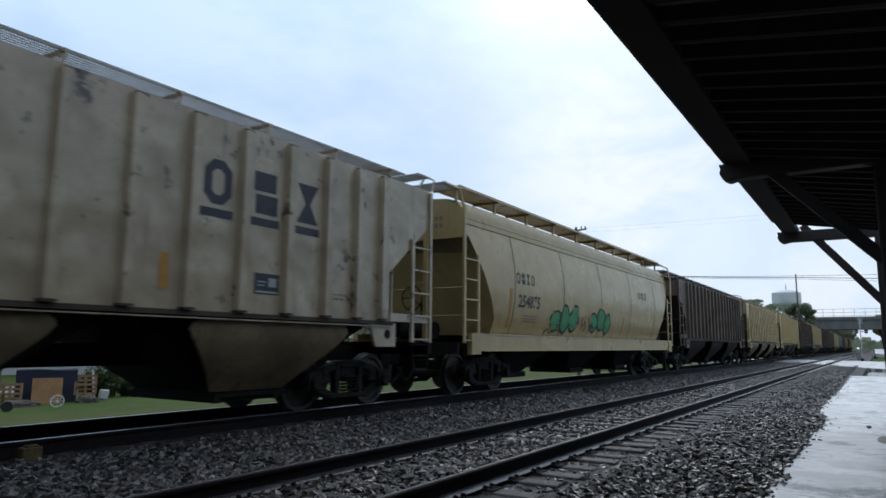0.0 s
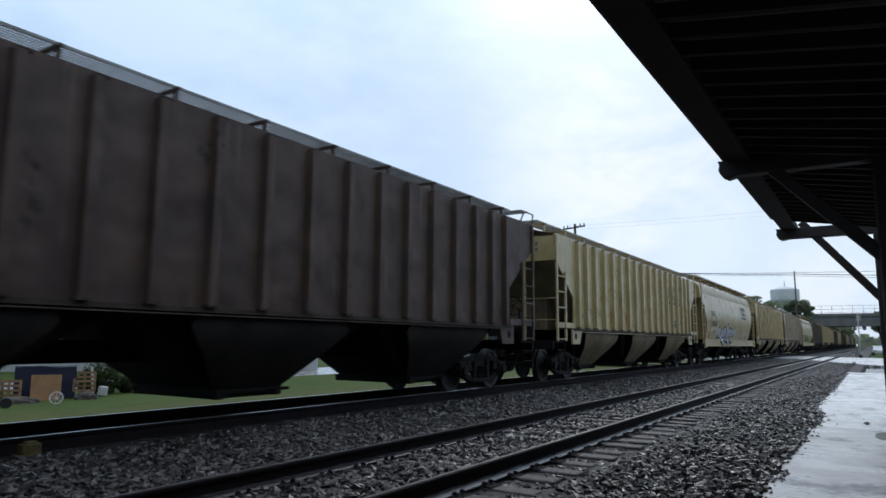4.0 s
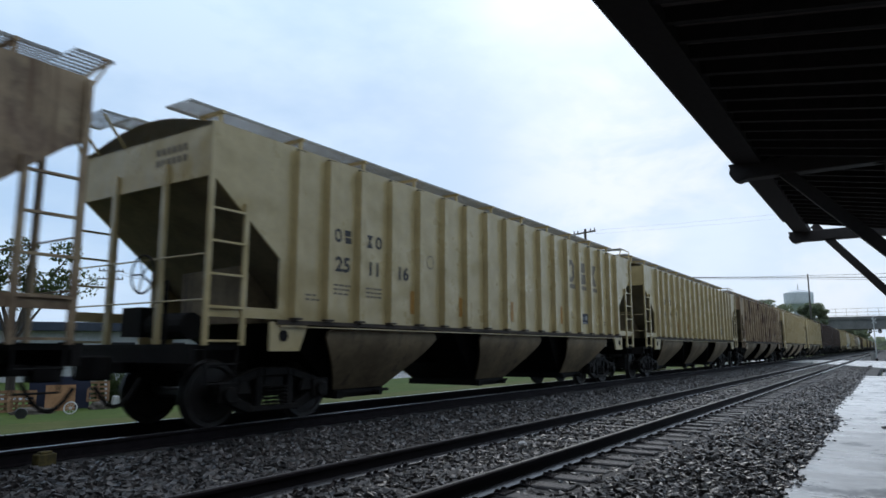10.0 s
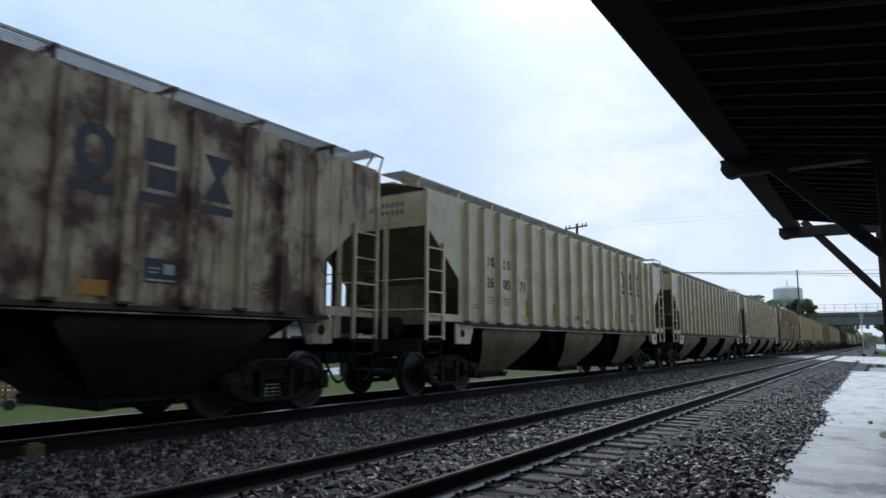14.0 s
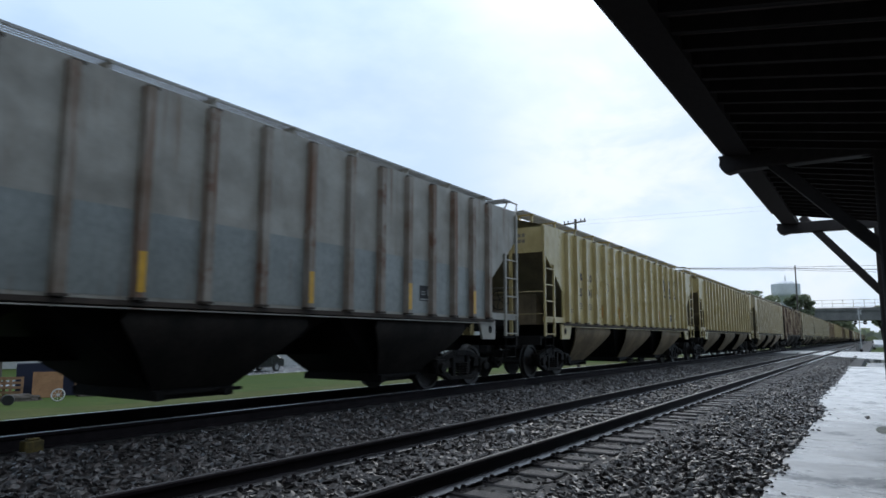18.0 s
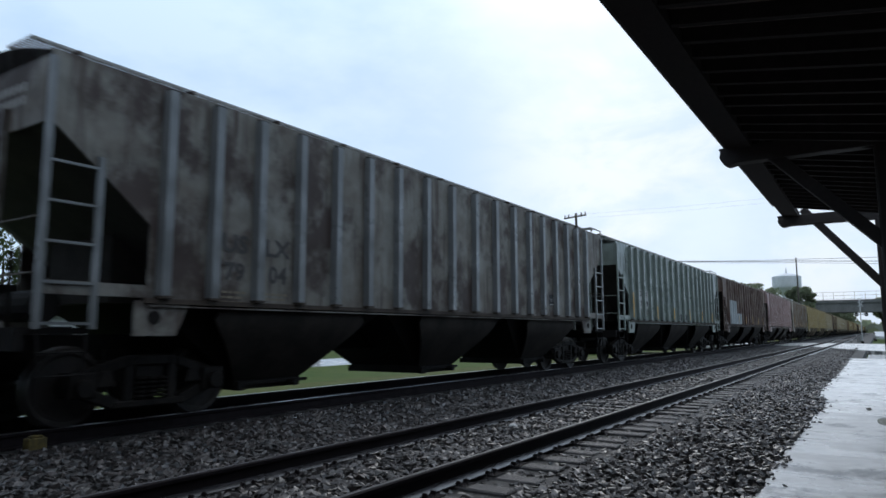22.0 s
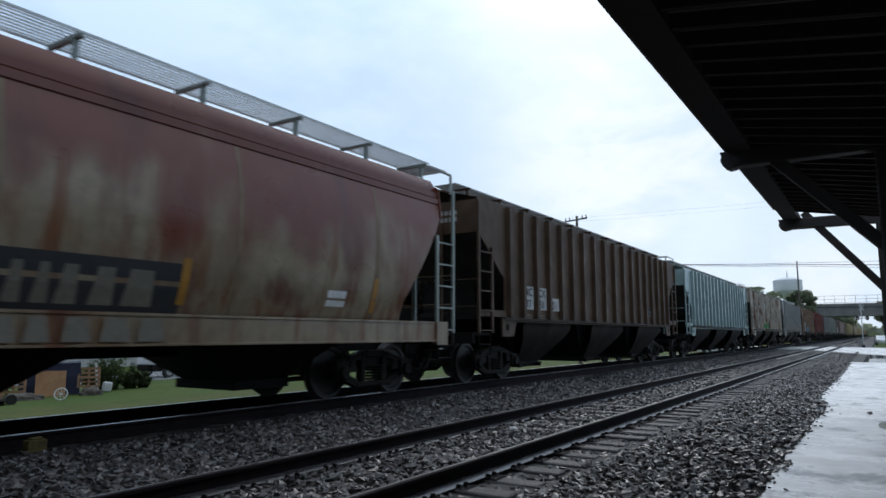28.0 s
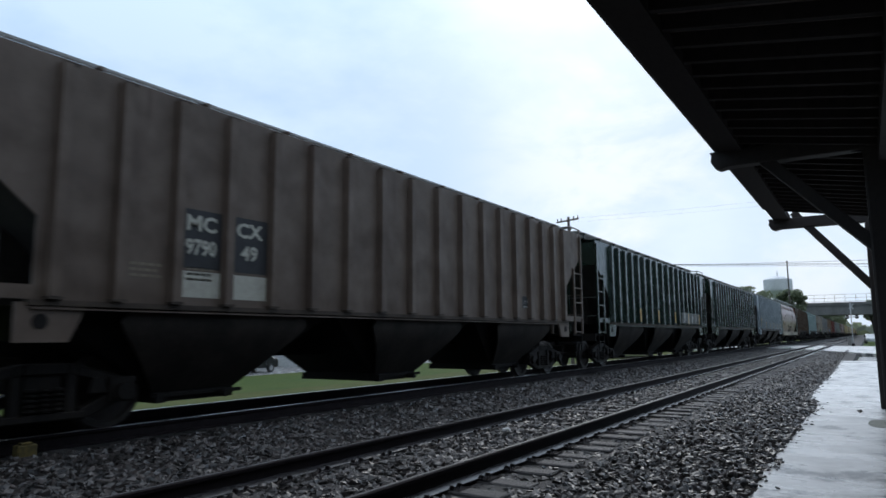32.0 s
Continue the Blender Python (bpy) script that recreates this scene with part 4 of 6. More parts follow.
# ============ covered hopper cars ============
HALF = 8.66          # corner posts stand this far from the car's middle
RIB_OUT = 0.10      # how far the ribs stand out
SIDE = 1.60          # half the width over the side sheets
GAPS = [0.69, 0.76, 0.85, 0.87, 0.85, 0.85, 0.87, 0.90, 0.92, 0.90, 0.87, 0.85, 0.85, 0.87, 0.85, 0.76, 0.69]
RIB_X = [-7.1 + sum(GAPS[:i]) for i in range(18)]
WIDE_HALF = [0.48, 1.43, 2.37, 3.23, 4.06, 4.89, 5.70, 6.47, 7.20]
WIDE_X = [-x for x in WIDE_HALF[::-1]] + WIDE_HALF
RIBS_OF = {}         # rib places by the car's name


def ribs_of(car):
    return RIBS_OF.get(car.name, RIB_X)


def panel_x(car, j):
    """Middle of the panel that follows rib j."""
    r = ribs_of(car)
    return (r[j] + r[j + 1]) / 2


def build_truck(car, x):
    """A two-axle truck: bolster, two cast side frames, two turning wheelsets."""
    bm = shape()
    box(bm, 0, 0, 0.62, 0.42, 2.1, 0.26)
    box(bm, 0, 0, 0.82, 0.30, 0.5, 0.16)
    truck = part("truck", bm, M["truck"], car, "greasy steel freight truck, darkened for the shade below the car", 0.02, at=pose(x, 0, 0))
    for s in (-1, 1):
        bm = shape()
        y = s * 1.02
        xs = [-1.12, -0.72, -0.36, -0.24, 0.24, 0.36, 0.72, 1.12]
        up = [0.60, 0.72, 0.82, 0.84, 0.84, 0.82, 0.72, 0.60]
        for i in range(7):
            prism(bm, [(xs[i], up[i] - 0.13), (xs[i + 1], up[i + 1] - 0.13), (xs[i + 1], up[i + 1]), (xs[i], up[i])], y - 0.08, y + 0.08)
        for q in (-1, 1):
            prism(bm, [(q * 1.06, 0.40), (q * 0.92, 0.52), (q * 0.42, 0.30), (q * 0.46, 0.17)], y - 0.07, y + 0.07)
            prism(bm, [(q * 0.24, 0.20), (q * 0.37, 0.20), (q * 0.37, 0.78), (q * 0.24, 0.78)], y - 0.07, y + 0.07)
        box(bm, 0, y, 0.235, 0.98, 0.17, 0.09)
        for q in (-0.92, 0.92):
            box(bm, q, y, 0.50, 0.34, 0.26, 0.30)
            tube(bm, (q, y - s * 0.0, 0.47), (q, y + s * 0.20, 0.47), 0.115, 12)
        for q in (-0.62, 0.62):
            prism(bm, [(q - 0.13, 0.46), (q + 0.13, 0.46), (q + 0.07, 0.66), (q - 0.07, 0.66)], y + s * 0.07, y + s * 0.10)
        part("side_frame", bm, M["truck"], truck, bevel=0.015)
        bm = shape()
        for q in (-0.15, 0.0, 0.15):
            for k in range(5):
                lathe_at = Matrix.Translation((q, y + s * 0.06, 0.30 + 0.055 * k))
                b2 = len(bm.verts)
                lathe(bm, [(0.045, 0), (0.068, 0.014), (0.068, 0.03), (0.045, 0.044)], "z", 8)
                bm.verts.ensure_lookup_table()
                for v in bm.verts[b2:]:
                    v.co = lathe_at @ v.co
        tagged(part("truck_spring", bm, M["truck"], truck), kind="stuff")
    for q in (-0.92, 0.92):
        bm = shape()
        for s in (-1, 1):
            pr = [(0.10, 0.62), (0.13, 0.66), (0.38, 0.69), (0.40, 0.665), (0.495, 0.67), (0.495, 0.70), (0.468, 0.715), (0.462, 0.80), (0.40, 0.80),
                  (0.37, 0.765), (0.15, 0.78), (0.12, 0.86), (0.08, 0.87)]
            lathe(bm, [(r, s * d) for r, d in pr], "y", 30)
        tube(bm, (0, -0.95, 0), (0, 0.95, 0), 0.08, 10)
        for k in range(3):
            a = k * math.tau / 3
            for s in (-1, 1):
                tube(bm, (0.06 * math.cos(a), s * 0.86, 0.06 * math.sin(a)), (0.06 * math.cos(a), s * 0.985, 0.06 * math.sin(a)), 0.02, 6)
        part("wheelset", bm, M["wheel"], truck, "dark steel wheels on an axle", smooth=True, at=pose(q, 0, 0.47))
    return truck


def lattice(bm, xs, zs, keep, y, t):
    """A flat frame cut from one plate: the cells (i, j) that keep() names, t thick."""
    made = {}

    def at(i, j, s):
        if (i, j, s) not in made:
            made[i, j, s] = bm.verts.new((xs[i], y + s * t / 2, zs[j]))
        return made[i, j, s]
    cells = {(i, j) for i in range(len(xs) - 1) for j in range(len(zs) - 1) if keep(i, j)}
    for i, j in cells:
        for s in (-1, 1):
            q = [at(i, j, s), at(i + 1, j, s), at(i + 1, j + 1, s), at(i, j + 1, s)]
            bm.faces.new(q if s < 0 else q[::-1])
        for (di, dj), (p, q) in {(-1, 0): ((0, 0), (0, 1)), (1, 0): ((1, 1), (1, 0)), (0, -1): ((1, 0), (0, 0)), (0, 1): ((0, 1), (1, 1))}.items():
            if (i + di, j + dj) not in cells:
                bm.faces.new((at(i + p[0], j + p[1], -1), at(i + q[0], j + q[1], -1), at(i + q[0], j + q[1], 1), at(i + p[0], j + p[1], 1)))


def ladder(bm, x0, x1, y, z0, z1, rungs=5, pitch=0.44):
    """Two stiles that stand on the side sill and the rungs between them, welded into one frame."""
    lo, hi = min(x0, x1), max(x0, x1)
    xs = [lo - 0.036, lo + 0.036, hi - 0.036, hi + 0.036]
    zs = [z0]
    for k in range(rungs):
        zs += [z0 + 0.045 + pitch * k, z0 + 0.075 + pitch * k]
    tall = 0 if x0 < x1 else 2
    zs += [z1[1], z1[0]]
    lattice(bm, xs, zs, lambda i, j: (i == 1 and j % 2 == 1 and j < 2 * rungs) or (i != 1 and (j < 2 * rungs + 1 or i == tall)), y, 0.05)


def stirrup(bm, x0, x1, y, top, bottom):
    sweep(bm, [(x0, y, top), (x0 + (x1 - x0) * 0.08, y, bottom), (x1 - (x1 - x0) * 0.08, y, bottom), (x1, y, top)], 0.018)
    tube(bm, (x0, y, (top + bottom) / 2), (x1, y, (top + bottom) / 2), 0.015, 6)


def coupler(car, s):
    bm = shape()
    box(bm, s * 8.75, 0, 0.86, 0.6, 0.14, 0.16)
    prism(bm, [(s * 9.0, -0.16), (s * 9.28, -0.20), (s * 9.42, -0.06), (s * 9.34, 0.02), (s * 9.36, 0.16), (s * 9.05, 0.17)], 0.70, 1.02, "z")
    part("coupler", bm, M["under"], car, bevel=0.02)
    bm = shape()
    pts = [Vector((s * (8.75 + 0.09 * k), -0.42, 0.72 - 0.36 * math.sin(math.pi * min(k, 7) / 7.6))) for k in range(8)]
    sweep(bm, pts, 0.028)
    part("air_hose", bm, M["under"], car, "black rubber air hose")


def running_board(bm, x0, x1, y0, y1, z, step=0.05):
    """Open steel grating: thin cross bars between edge bars."""
    for y in (y0, y1):
        box(bm, (x0 + x1) / 2, y, z, x1 - x0, 0.016, 0.035)
    for i in range(1, 8):
        box(bm, (x0 + x1) / 2, y0 + (y1 - y0) * i / 8, z, x1 - x0, 0.010, 0.012)
    k = int((x1 - x0) / step)
    for i in range(k + 1):
        box(bm, x0 + (x1 - x0) * i / k, (y0 + y1) / 2, z, 0.014, abs(y1 - y0), 0.012)


def common_ends(car, paint, top, deck):
    """Corner ladders, end posts, platforms, steps and brake gear at both ends."""
    for s in (-1, 1):
        for t in (-1, 1):
            bm = shape()
            ladder(bm, s * HALF, s * (HALF - 0.60), t * (SIDE + 0.02), 1.16, (top, 3.12))
            part("ladder", bm, paint, car)
            bm = shape()
            stirrup(bm, s * (HALF - 0.02), s * (HALF - 0.56), t * SIDE, 1.16, 0.66)
            part("stirrup_step", bm, M["under"], car)
            bm = shape()
            box(bm, s * (HALF + 0.02), t * 0.62, (1.16 + 3.7) / 2, 0.06, 0.09, 3.7 - 1.16)
            part("end_post", bm, paint, car)
        bm = shape()
        for z in (1.75, 2.35):
            tube(bm, (s * (HALF + 0.05), -1.6, z), (s * (HALF + 0.05), 1.6, z), 0.012, 6)
        tagged(part("grab_rail", bm, paint, car), kind="stuff")
        bm = shape()
        box(bm, s * (HALF - 0.2), 0, 1.14, 0.75, 3.1, 0.07)
        box(bm, s * (HALF + 0.12), 0, 1.02, 0.10, 3.1, 0.18)
        part("end_platform", bm, deck, car)
        coupler(car, s)
    bm = shape()
    sweep(bm, [(0.02, 0.27 * math.cos(k * math.tau / 20), 0.27 * math.sin(k * math.tau / 20)) for k in range(21)], 0.016)
    for k in range(5):
        a = k * math.tau / 5
        tube(bm, (0.02, 0, 0), (0.02, 0.27 * math.cos(a), 0.27 * math.sin(a)), 0.012, 5)
    part("brake_wheel", bm, M["under"], car, at=pose(-HALF - 0.10, -0.30, 2.15))
    bm = shape()
    tube(bm, (-8.0, 0.45, 1.45), (-8.0, -0.45, 1.45), 0.20, 14)
    box(bm, -8.05, 0.75, 1.52, 0.35, 0.5, 0.45)
    tube(bm, (-8.35, -0.30, 1.16), (-8.35, -0.30, 2.1), 0.03, 6)
    part("brake_gear", bm, M["under"], car, "black brake cylinder and valve")
    bm = shape()
    box(bm, 0, 0, 0.95, 17.2, 0.36, 0.30)
    part("centre_sill", bm, M["under"], car)


def build_ribbed_car(ribs, top=4.185, rise=0.43):
    """A three-bay covered hopper with upright ribs on flat sides. Its middle stands at the origin, on the rails."""
    paint, under = M["p_tan"], M["bays"]
    car = thing("hopper_car", "", "hopper car")
    side = [(-HALF, top), (-HALF, 3.46), (-7.38, 2.42), (-7.38, 1.50), (7.38, 1.50), (7.38, 2.42), (HALF, 3.46), (HALF, top)]
    for s in (-1, 1):
        bm = shape()
        prism(bm, side, s * (SIDE - 0.012), s * (SIDE - 0.05))
        part("side_sheet", bm, paint, car)
        feet, top_shades = shape(), shape()
        for x in ribs:
            bm = shape()
            y = s * SIDE
            prism(bm, [(x - 0.080, y - s * 0.012), (x - 0.062, y + s * RIB_OUT), (x + 0.062, y + s * RIB_OUT), (x + 0.080, y - s * 0.012)], 1.57, top - 0.07, "z")
            part("rib", bm, paint, car)
            box(feet, x, y + s * 0.05, 1.552, 0.18, 0.11, 0.030)
            # Dark boxes stand for the shade at the rib tops.
            box(top_shades, x + 0.05, y + s * 0.012, top - 0.045, 0.17, 0.05, 0.022)
        tagged(part("rib_foot", feet, M["grime"], car, "grimy plates at the feet of the ribs"), kind="stuff")
        tagged(part("roof_lug", top_shades, M["under"], car, "dark boxes standing for shade at the rib tops"), kind="stuff")
        bm = shape()
        box(bm, 0, s * (SIDE + 0.005), 1.438, 14.8, 0.10, 0.016)
        part("sill_lip", bm, paint, car, "thin pale lower edge of the side sill")
        bm = shape()
        prism(bm, [(s * (SIDE + 0.045), 1.532), (s * (SIDE + 0.045), 1.470), (s * (SIDE - 0.075), 1.440), (s * (SIDE - 0.075), 1.480), (s * (SIDE - 0.03), 1.532)], -7.45, 7.45, "x")
        part("side_sill", bm, M["grime"], car, "grime-blackened side sill")
        bm = shape()
        box(bm, 0, s * (SIDE - 0.055), top - 0.03, 2 * HALF - 0.02, 0.04, 0.05)
        part("top_rail", bm, paint, car)
        for t in (-1, 1):
            bm = shape()
            box(bm, t * (HALF + 7.4) / 2, s * (SIDE - 0.01), 1.61, HALF - 7.36, 0.05, 0.15)
            part("sill_step", bm, paint, car)
            bm = shape()
            y = s * SIDE
            prism(bm, [(t * 7.55, 1.50), (t * 6.80, 1.50), (t * 6.98, 1.08), (t * 7.55, 1.08)], y - s * 0.03, y + s * 0.02)
            part("jacking_bracket", bm, paint, car)
            # A black disc stands for the dark of the hole.
            bm = shape()
            tube(bm, (t * 7.30, y + s * 0.0, 1.30), (t * 7.30, y + s * 0.027, 1.30), 0.085, 14)
            part("bracket_hole", bm, M["under"], car)
    # roof with a shallow arch
    bm = shape()
    arc = [(-SIDE + 0.06, top - 0.06)] + [(-SIDE + 0.06 + (2 * SIDE - 0.12) * k / 10, top - 0.01 + 0.27 * math.sin(math.pi * k / 10)) for k in range(11)] + [(SIDE - 0.06, top - 0.06)]
    prism(bm, arc, -HALF, HALF, "x")
    part("roof", bm, paint, car, smooth=True)
    # end sheets: an upright band below the roof and the slope sheet under it
    for s in (-1, 1):
        bm = shape()
        prism(bm, [(-SIDE + 0.05, 3.42), (SIDE - 0.05, 3.42)] + arc[1:-1][::-1], s * (HALF - 0.03), s * HALF, "x")
        part("end_sheet", bm, paint, car)
        bm = shape()
        w0, w1 = SIDE - 0.052, 0.95
        vs = [bm.verts.new(c) for c in ((s * 8.62, -w0, 3.44), (s * 8.62, w0, 3.44), (s * 7.0, w0, 2.1), (s * 6.15, w1, 1.25), (s * 6.15, -w1, 1.25), (s * 7.0, -w0, 2.1))]
        vt = [bm.verts.new(v.co + Vector((-s * 0.05, 0, 0.05))) for v in vs]
        bm.faces.new(vs), bm.faces.new(vt[::-1])
        for i in range(6):
            j = (i + 1) % 6
            bm.faces.new((vs[j], vs[i], vt[i], vt[j]))
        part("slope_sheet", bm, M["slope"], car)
        bm = shape()
        prism(bm, [(s * 7.36, 2.45), (s * 7.36, 1.5), (s * 6.6, 1.5), (s * 6.6, 2.0)], -0.75, 0.75)
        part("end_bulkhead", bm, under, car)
    # three hopper bays with sloping sheets and an outlet gate
    for x in (-4.78, 0.0, 4.78):
        # The core is black as recess shade; the side sheets over it stay lighter.
        bm = shape()
        a = [bm.verts.new((x + i * 2.36, j * 1.34, 1.50)) for i, j in ((-1, -1), (1, -1), (1, 1), (-1, 1))]
        b = [bm.verts.new((x + i * 0.66, j * 0.86, 0.42)) for i, j in ((-1, -1), (1, -1), (1, 1), (-1, 1))]
        for i in range(4):
            bm.faces.new((a[i], a[(i + 1) % 4], b[(i + 1) % 4], b[i]))
        bm.faces.new(a[::-1]), bm.faces.new(b)
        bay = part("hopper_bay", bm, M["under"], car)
        for j in (-1, 1):
            # a sheet that bends in under the sill and narrows to the gate
            rows = ((1.432, 1.38, 1.553), (1.405, 1.47, 1.553), (1.36, 1.52, 1.553), (1.29, 1.545, 1.545), (1.20, 1.48, 1.515), (1.08, 1.36, 1.45), (0.92, 1.19, 1.345), (0.70, 0.96, 1.165), (0.42, 0.68, 0.92))
            bm = shape()
            faces = [[[bm.verts.new((x + q * w, j * (y - t), z)) for q in (-1, 1)] for z, w, y in rows] for t in (0.0, 0.035)]
            for f in faces:
                for p, q in zip(f, f[1:]):
                    bm.faces.new((p[0], p[1], q[1], q[0]))
            out, back = faces
            for p, q, u, v in zip(out, out[1:], back, back[1:]):
                for e in (0, 1):
                    bm.faces.new((p[e], q[e], v[e], u[e]))
            bm.faces.new((out[0][0], out[0][1], back[0][1], back[0][0]))
            bm.faces.new((out[-1][0], out[-1][1], back[-1][1], back[-1][0]))
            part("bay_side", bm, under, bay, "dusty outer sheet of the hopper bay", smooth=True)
        bm = shape()
        box(bm, x, 0, 0.345, 1.36, 1.80, 0.15)
        box(bm, x + 0.74, 0, 0.33, 0.26, 1.3, 0.05)
        for j in (-1, 1):
            tube(bm, (x + 0.40, j * 0.90, 0.33), (x + 0.40, j * 1.10, 0.33), 0.05, 8)
            box(bm, x + 0.05, j * 0.93, 0.36, 1.5, 0.05, 0.05)
            box(bm, x - 0.60, j * 0.95, 0.33, 0.14, 0.10, 0.13)
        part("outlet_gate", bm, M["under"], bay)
    # roof walks and the long hatch between them
    bm = shape()
    box(bm, 0, 0, top + 0.36, 16.0, 0.62, 0.16)
    part("trough_hatch", bm, paint, car, bevel=0.03)
    bm = shape()
    for k in range(12):
        box(bm, -7.5 + 15.0 * k / 11, 0, top + 0.45, 0.08, 0.78, 0.06)
    tagged(part("hatch_clamp", bm, M["grate"], car), kind="stuff")
    for s in (-1, 1):
        bm = shape()
        running_board(bm, -8.62, 8.62, s * 0.42, s * 0.98, top + rise)
        tagged(part("running_board", bm, M["grate"], car, "galvanized steel roof walk"), kind="stuff")
        bm = shape()
        for k in range(11):
            x = -8.1 + 16.2 * k / 10
            box(bm, x, s * 0.80, top + rise - 0.04, 0.05, 0.55, 0.05)
            box(bm, x, s * 1.0, top + rise - 0.18, 0.05, 0.05, 0.34)
            box(bm, x, s * 0.6, top + rise - 0.15, 0.05, 0.05, 0.26)
        tagged(part("walk_bracket", bm, paint, car), kind="stuff")
        bm = shape()
        e = -s
        running_board(bm, min(e * 8.63, e * 9.10), max(e * 8.63, e * 9.10), s * 0.42, s * 1.30, top + rise - 0.02)
        tagged(part("end_walk", bm, M["grate"], car), kind="stuff")
        bm = shape()
        for y in (0.5, 1.2):
            tube(bm, (e * 9.02, s * y, top + rise - 0.04), (e * 8.66, s * y, top - 0.05), 0.022, 6)
        sweep(bm, [(e * 8.95, s * 1.30, top + rise - 0.03), (e * 8.92, s * 1.52, top + rise - 0.13), (e * 8.70, s * 1.58, top - 0.1)], 0.02)
        tagged(part("walk_strut", bm, paint, car), kind="stuff")
    common_ends(car, paint, 4.14, M["under"])
    for s in (-1, 1):
        build_truck(car, s * 6.93)
    return car


def build_round_car(grating=False):
    """A covered hopper with a smooth bulged body above a straight side sill; its roof walks are plate or open grating."""
    paint = M["p_round"]
    car = thing("hopper_car", "", "hopper car")
    prof = [(1.36, 1.36), (1.50, 1.75), (1.585, 2.2), (1.61, 2.65), (1.585, 3.1), (1.52, 3.47), (1.44, 3.80), (1.46, 3.815), (1.46, 3.92), (1.40, 3.935), (1.415, 3.955),
            (1.415, 4.06), (1.35, 4.075), (1.35, 4.18), (1.24, 4.34), (1.0, 4.41), (0.5, 4.46), (0.0, 4.47)]
    full = prof + [(-y, z) for y, z in prof[-2::-1]]

    def reach(z):
        """How far the body runs at height z: its ends slope in below the top band."""
        return 8.38 if z > 3.6 else 7.10 + (8.38 - 7.10) * max(0.0, (z - 1.8) / 1.8) if z > 1.8 else 7.10
    bm = shape()
    cuts = [-1.0, -0.995] + [k / 8 for k in range(-7, 8)] + [0.995, 1.0]
    rings = []
    for u in cuts:
        rings.append([bm.verts.new((u * reach(z), y, z)) for y, z in full])
    for a, b in zip(rings, rings[1:]):
        for i in range(len(full) - 1):
            bm.faces.new((a[i], a[i + 1], b[i + 1], b[i]))
    bm.faces.new(rings[0]), bm.faces.new(rings[-1][::-1])
    bm.faces.new([r[0] for r in rings] + [r[-1] for r in rings][::-1])
    part("tank_body", bm, paint, car, smooth=True)
    for k in range(-2, 3):
        x = k * 3.1
        for s in (-1, 1):
            bm = shape()
            rows = [[bm.verts.new((x + q, s * (y + 0.004), z)) for q in (-0.028, 0.028)] for y, z in prof[:7]]
            for a, b in zip(rows, rows[1:]):
                bm.faces.new((a[0], a[1], b[1], b[0]))
            part("weld_seam", bm, M["seam"], car, "brown-stained weld seam")
    for s in (-1, 1):
        bm = shape()
        prism(bm, [(s * 1.44, 1.378), (s * 1.64, 1.378), (s * 1.64, 1.343), (s * 1.625, 1.34), (s * 1.625, 1.015), (s * 1.67, 1.012), (s * 1.67, 0.985), (s * 1.535, 0.985), (s * 1.535, 1.343), (s * 1.44, 1.343)], -8.36, 8.36, "x")
        part("side_sill", bm, paint, car)
        for t in (-1, 1):
            bm = shape()
            box(bm, t * 8.2, s * 1.60, 1.15, 0.40, 0.12, 0.46)
            part("bolster_end", bm, paint, car)
        bm = shape()
        vs = [bm.verts.new((s * x, y, z)) for x, y, z in ((8.34, -1.38, 3.60), (8.34, 1.38, 3.60), (6.2, 0.95, 1.35), (6.2, -0.95, 1.35))]
        vt = [bm.verts.new(v.co + Vector((-s * 0.05, 0, 0.05))) for v in vs]
        bm.faces.new(vs), bm.faces.new(vt[::-1])
        for i in range(4):
            bm.faces.new((vs[(i + 1) % 4], vs[i], vt[i], vt[(i + 1) % 4]))
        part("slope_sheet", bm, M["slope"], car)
        bm = shape()
        prism(bm, [(-1.52, 3.5), (1.52, 3.5), (1.44, 4.15), (0.9, 4.42), (-0.9, 4.42), (-1.44, 4.15)], s * 8.36, s * 8.40, "x")
        part("end_sheet", bm, paint, car)
        # roof walk: deep edge plate carried on posts
        bm = shape()
        if grating:
            running_board(bm, -8.3, 8.3, s * 0.53, s * 1.25, 4.70, 0.07)
        else:
            box(bm, 0, s * 0.89, 4.70, 16.6, 0.72, 0.025)
            for y in (0.53, 1.25):
                box(bm, 0, s * y, 4.70, 16.6, 0.02, 0.06)
        tagged(part("running_board", bm, paint, car), kind="stuff")
        bm = shape()
        for k in range(10):
            x = -8.2 + 16.4 * k / 9
            box(bm, x, s * 1.12, 4.52, 0.07, 0.05, 0.32)
            box(bm, x, s * 0.88, 4.665, 0.06, 0.76, 0.05)
        tagged(part("walk_bracket", bm, paint, car), kind="stuff")
        bm = shape()
        running_board(bm, min(s * 8.3, s * 8.95), max(s * 8.3, s * 8.95), -1.25, 1.25, 4.66)
        tagged(part("end_walk", bm, M["grate"], car), kind="stuff")
        bm = shape()
        tube(bm, (s * 8.62, -1.60, 4.05), (s * 8.72, -1.52, 4.50), 0.03, 8)
        tube(bm, (s * 8.72, -1.52, 4.50), (s * 8.85, -1.2, 4.66), 0.03, 8)
        tagged(part("walk_strut", bm, paint, car), kind="stuff")
    bm = shape()
    box(bm, 0, 0, 4.54, 15.0, 0.5, 0.2)
    part("trough_hatch", bm, paint, car, bevel=0.03)
    for x in (-4.4, 0.0, 4.4):
        bm = shape()
        a = [bm.verts.new((x + i * 2.0, j * 1.34, 1.36)) for i, j in ((-1, -1), (1, -1), (1, 1), (-1, 1))]
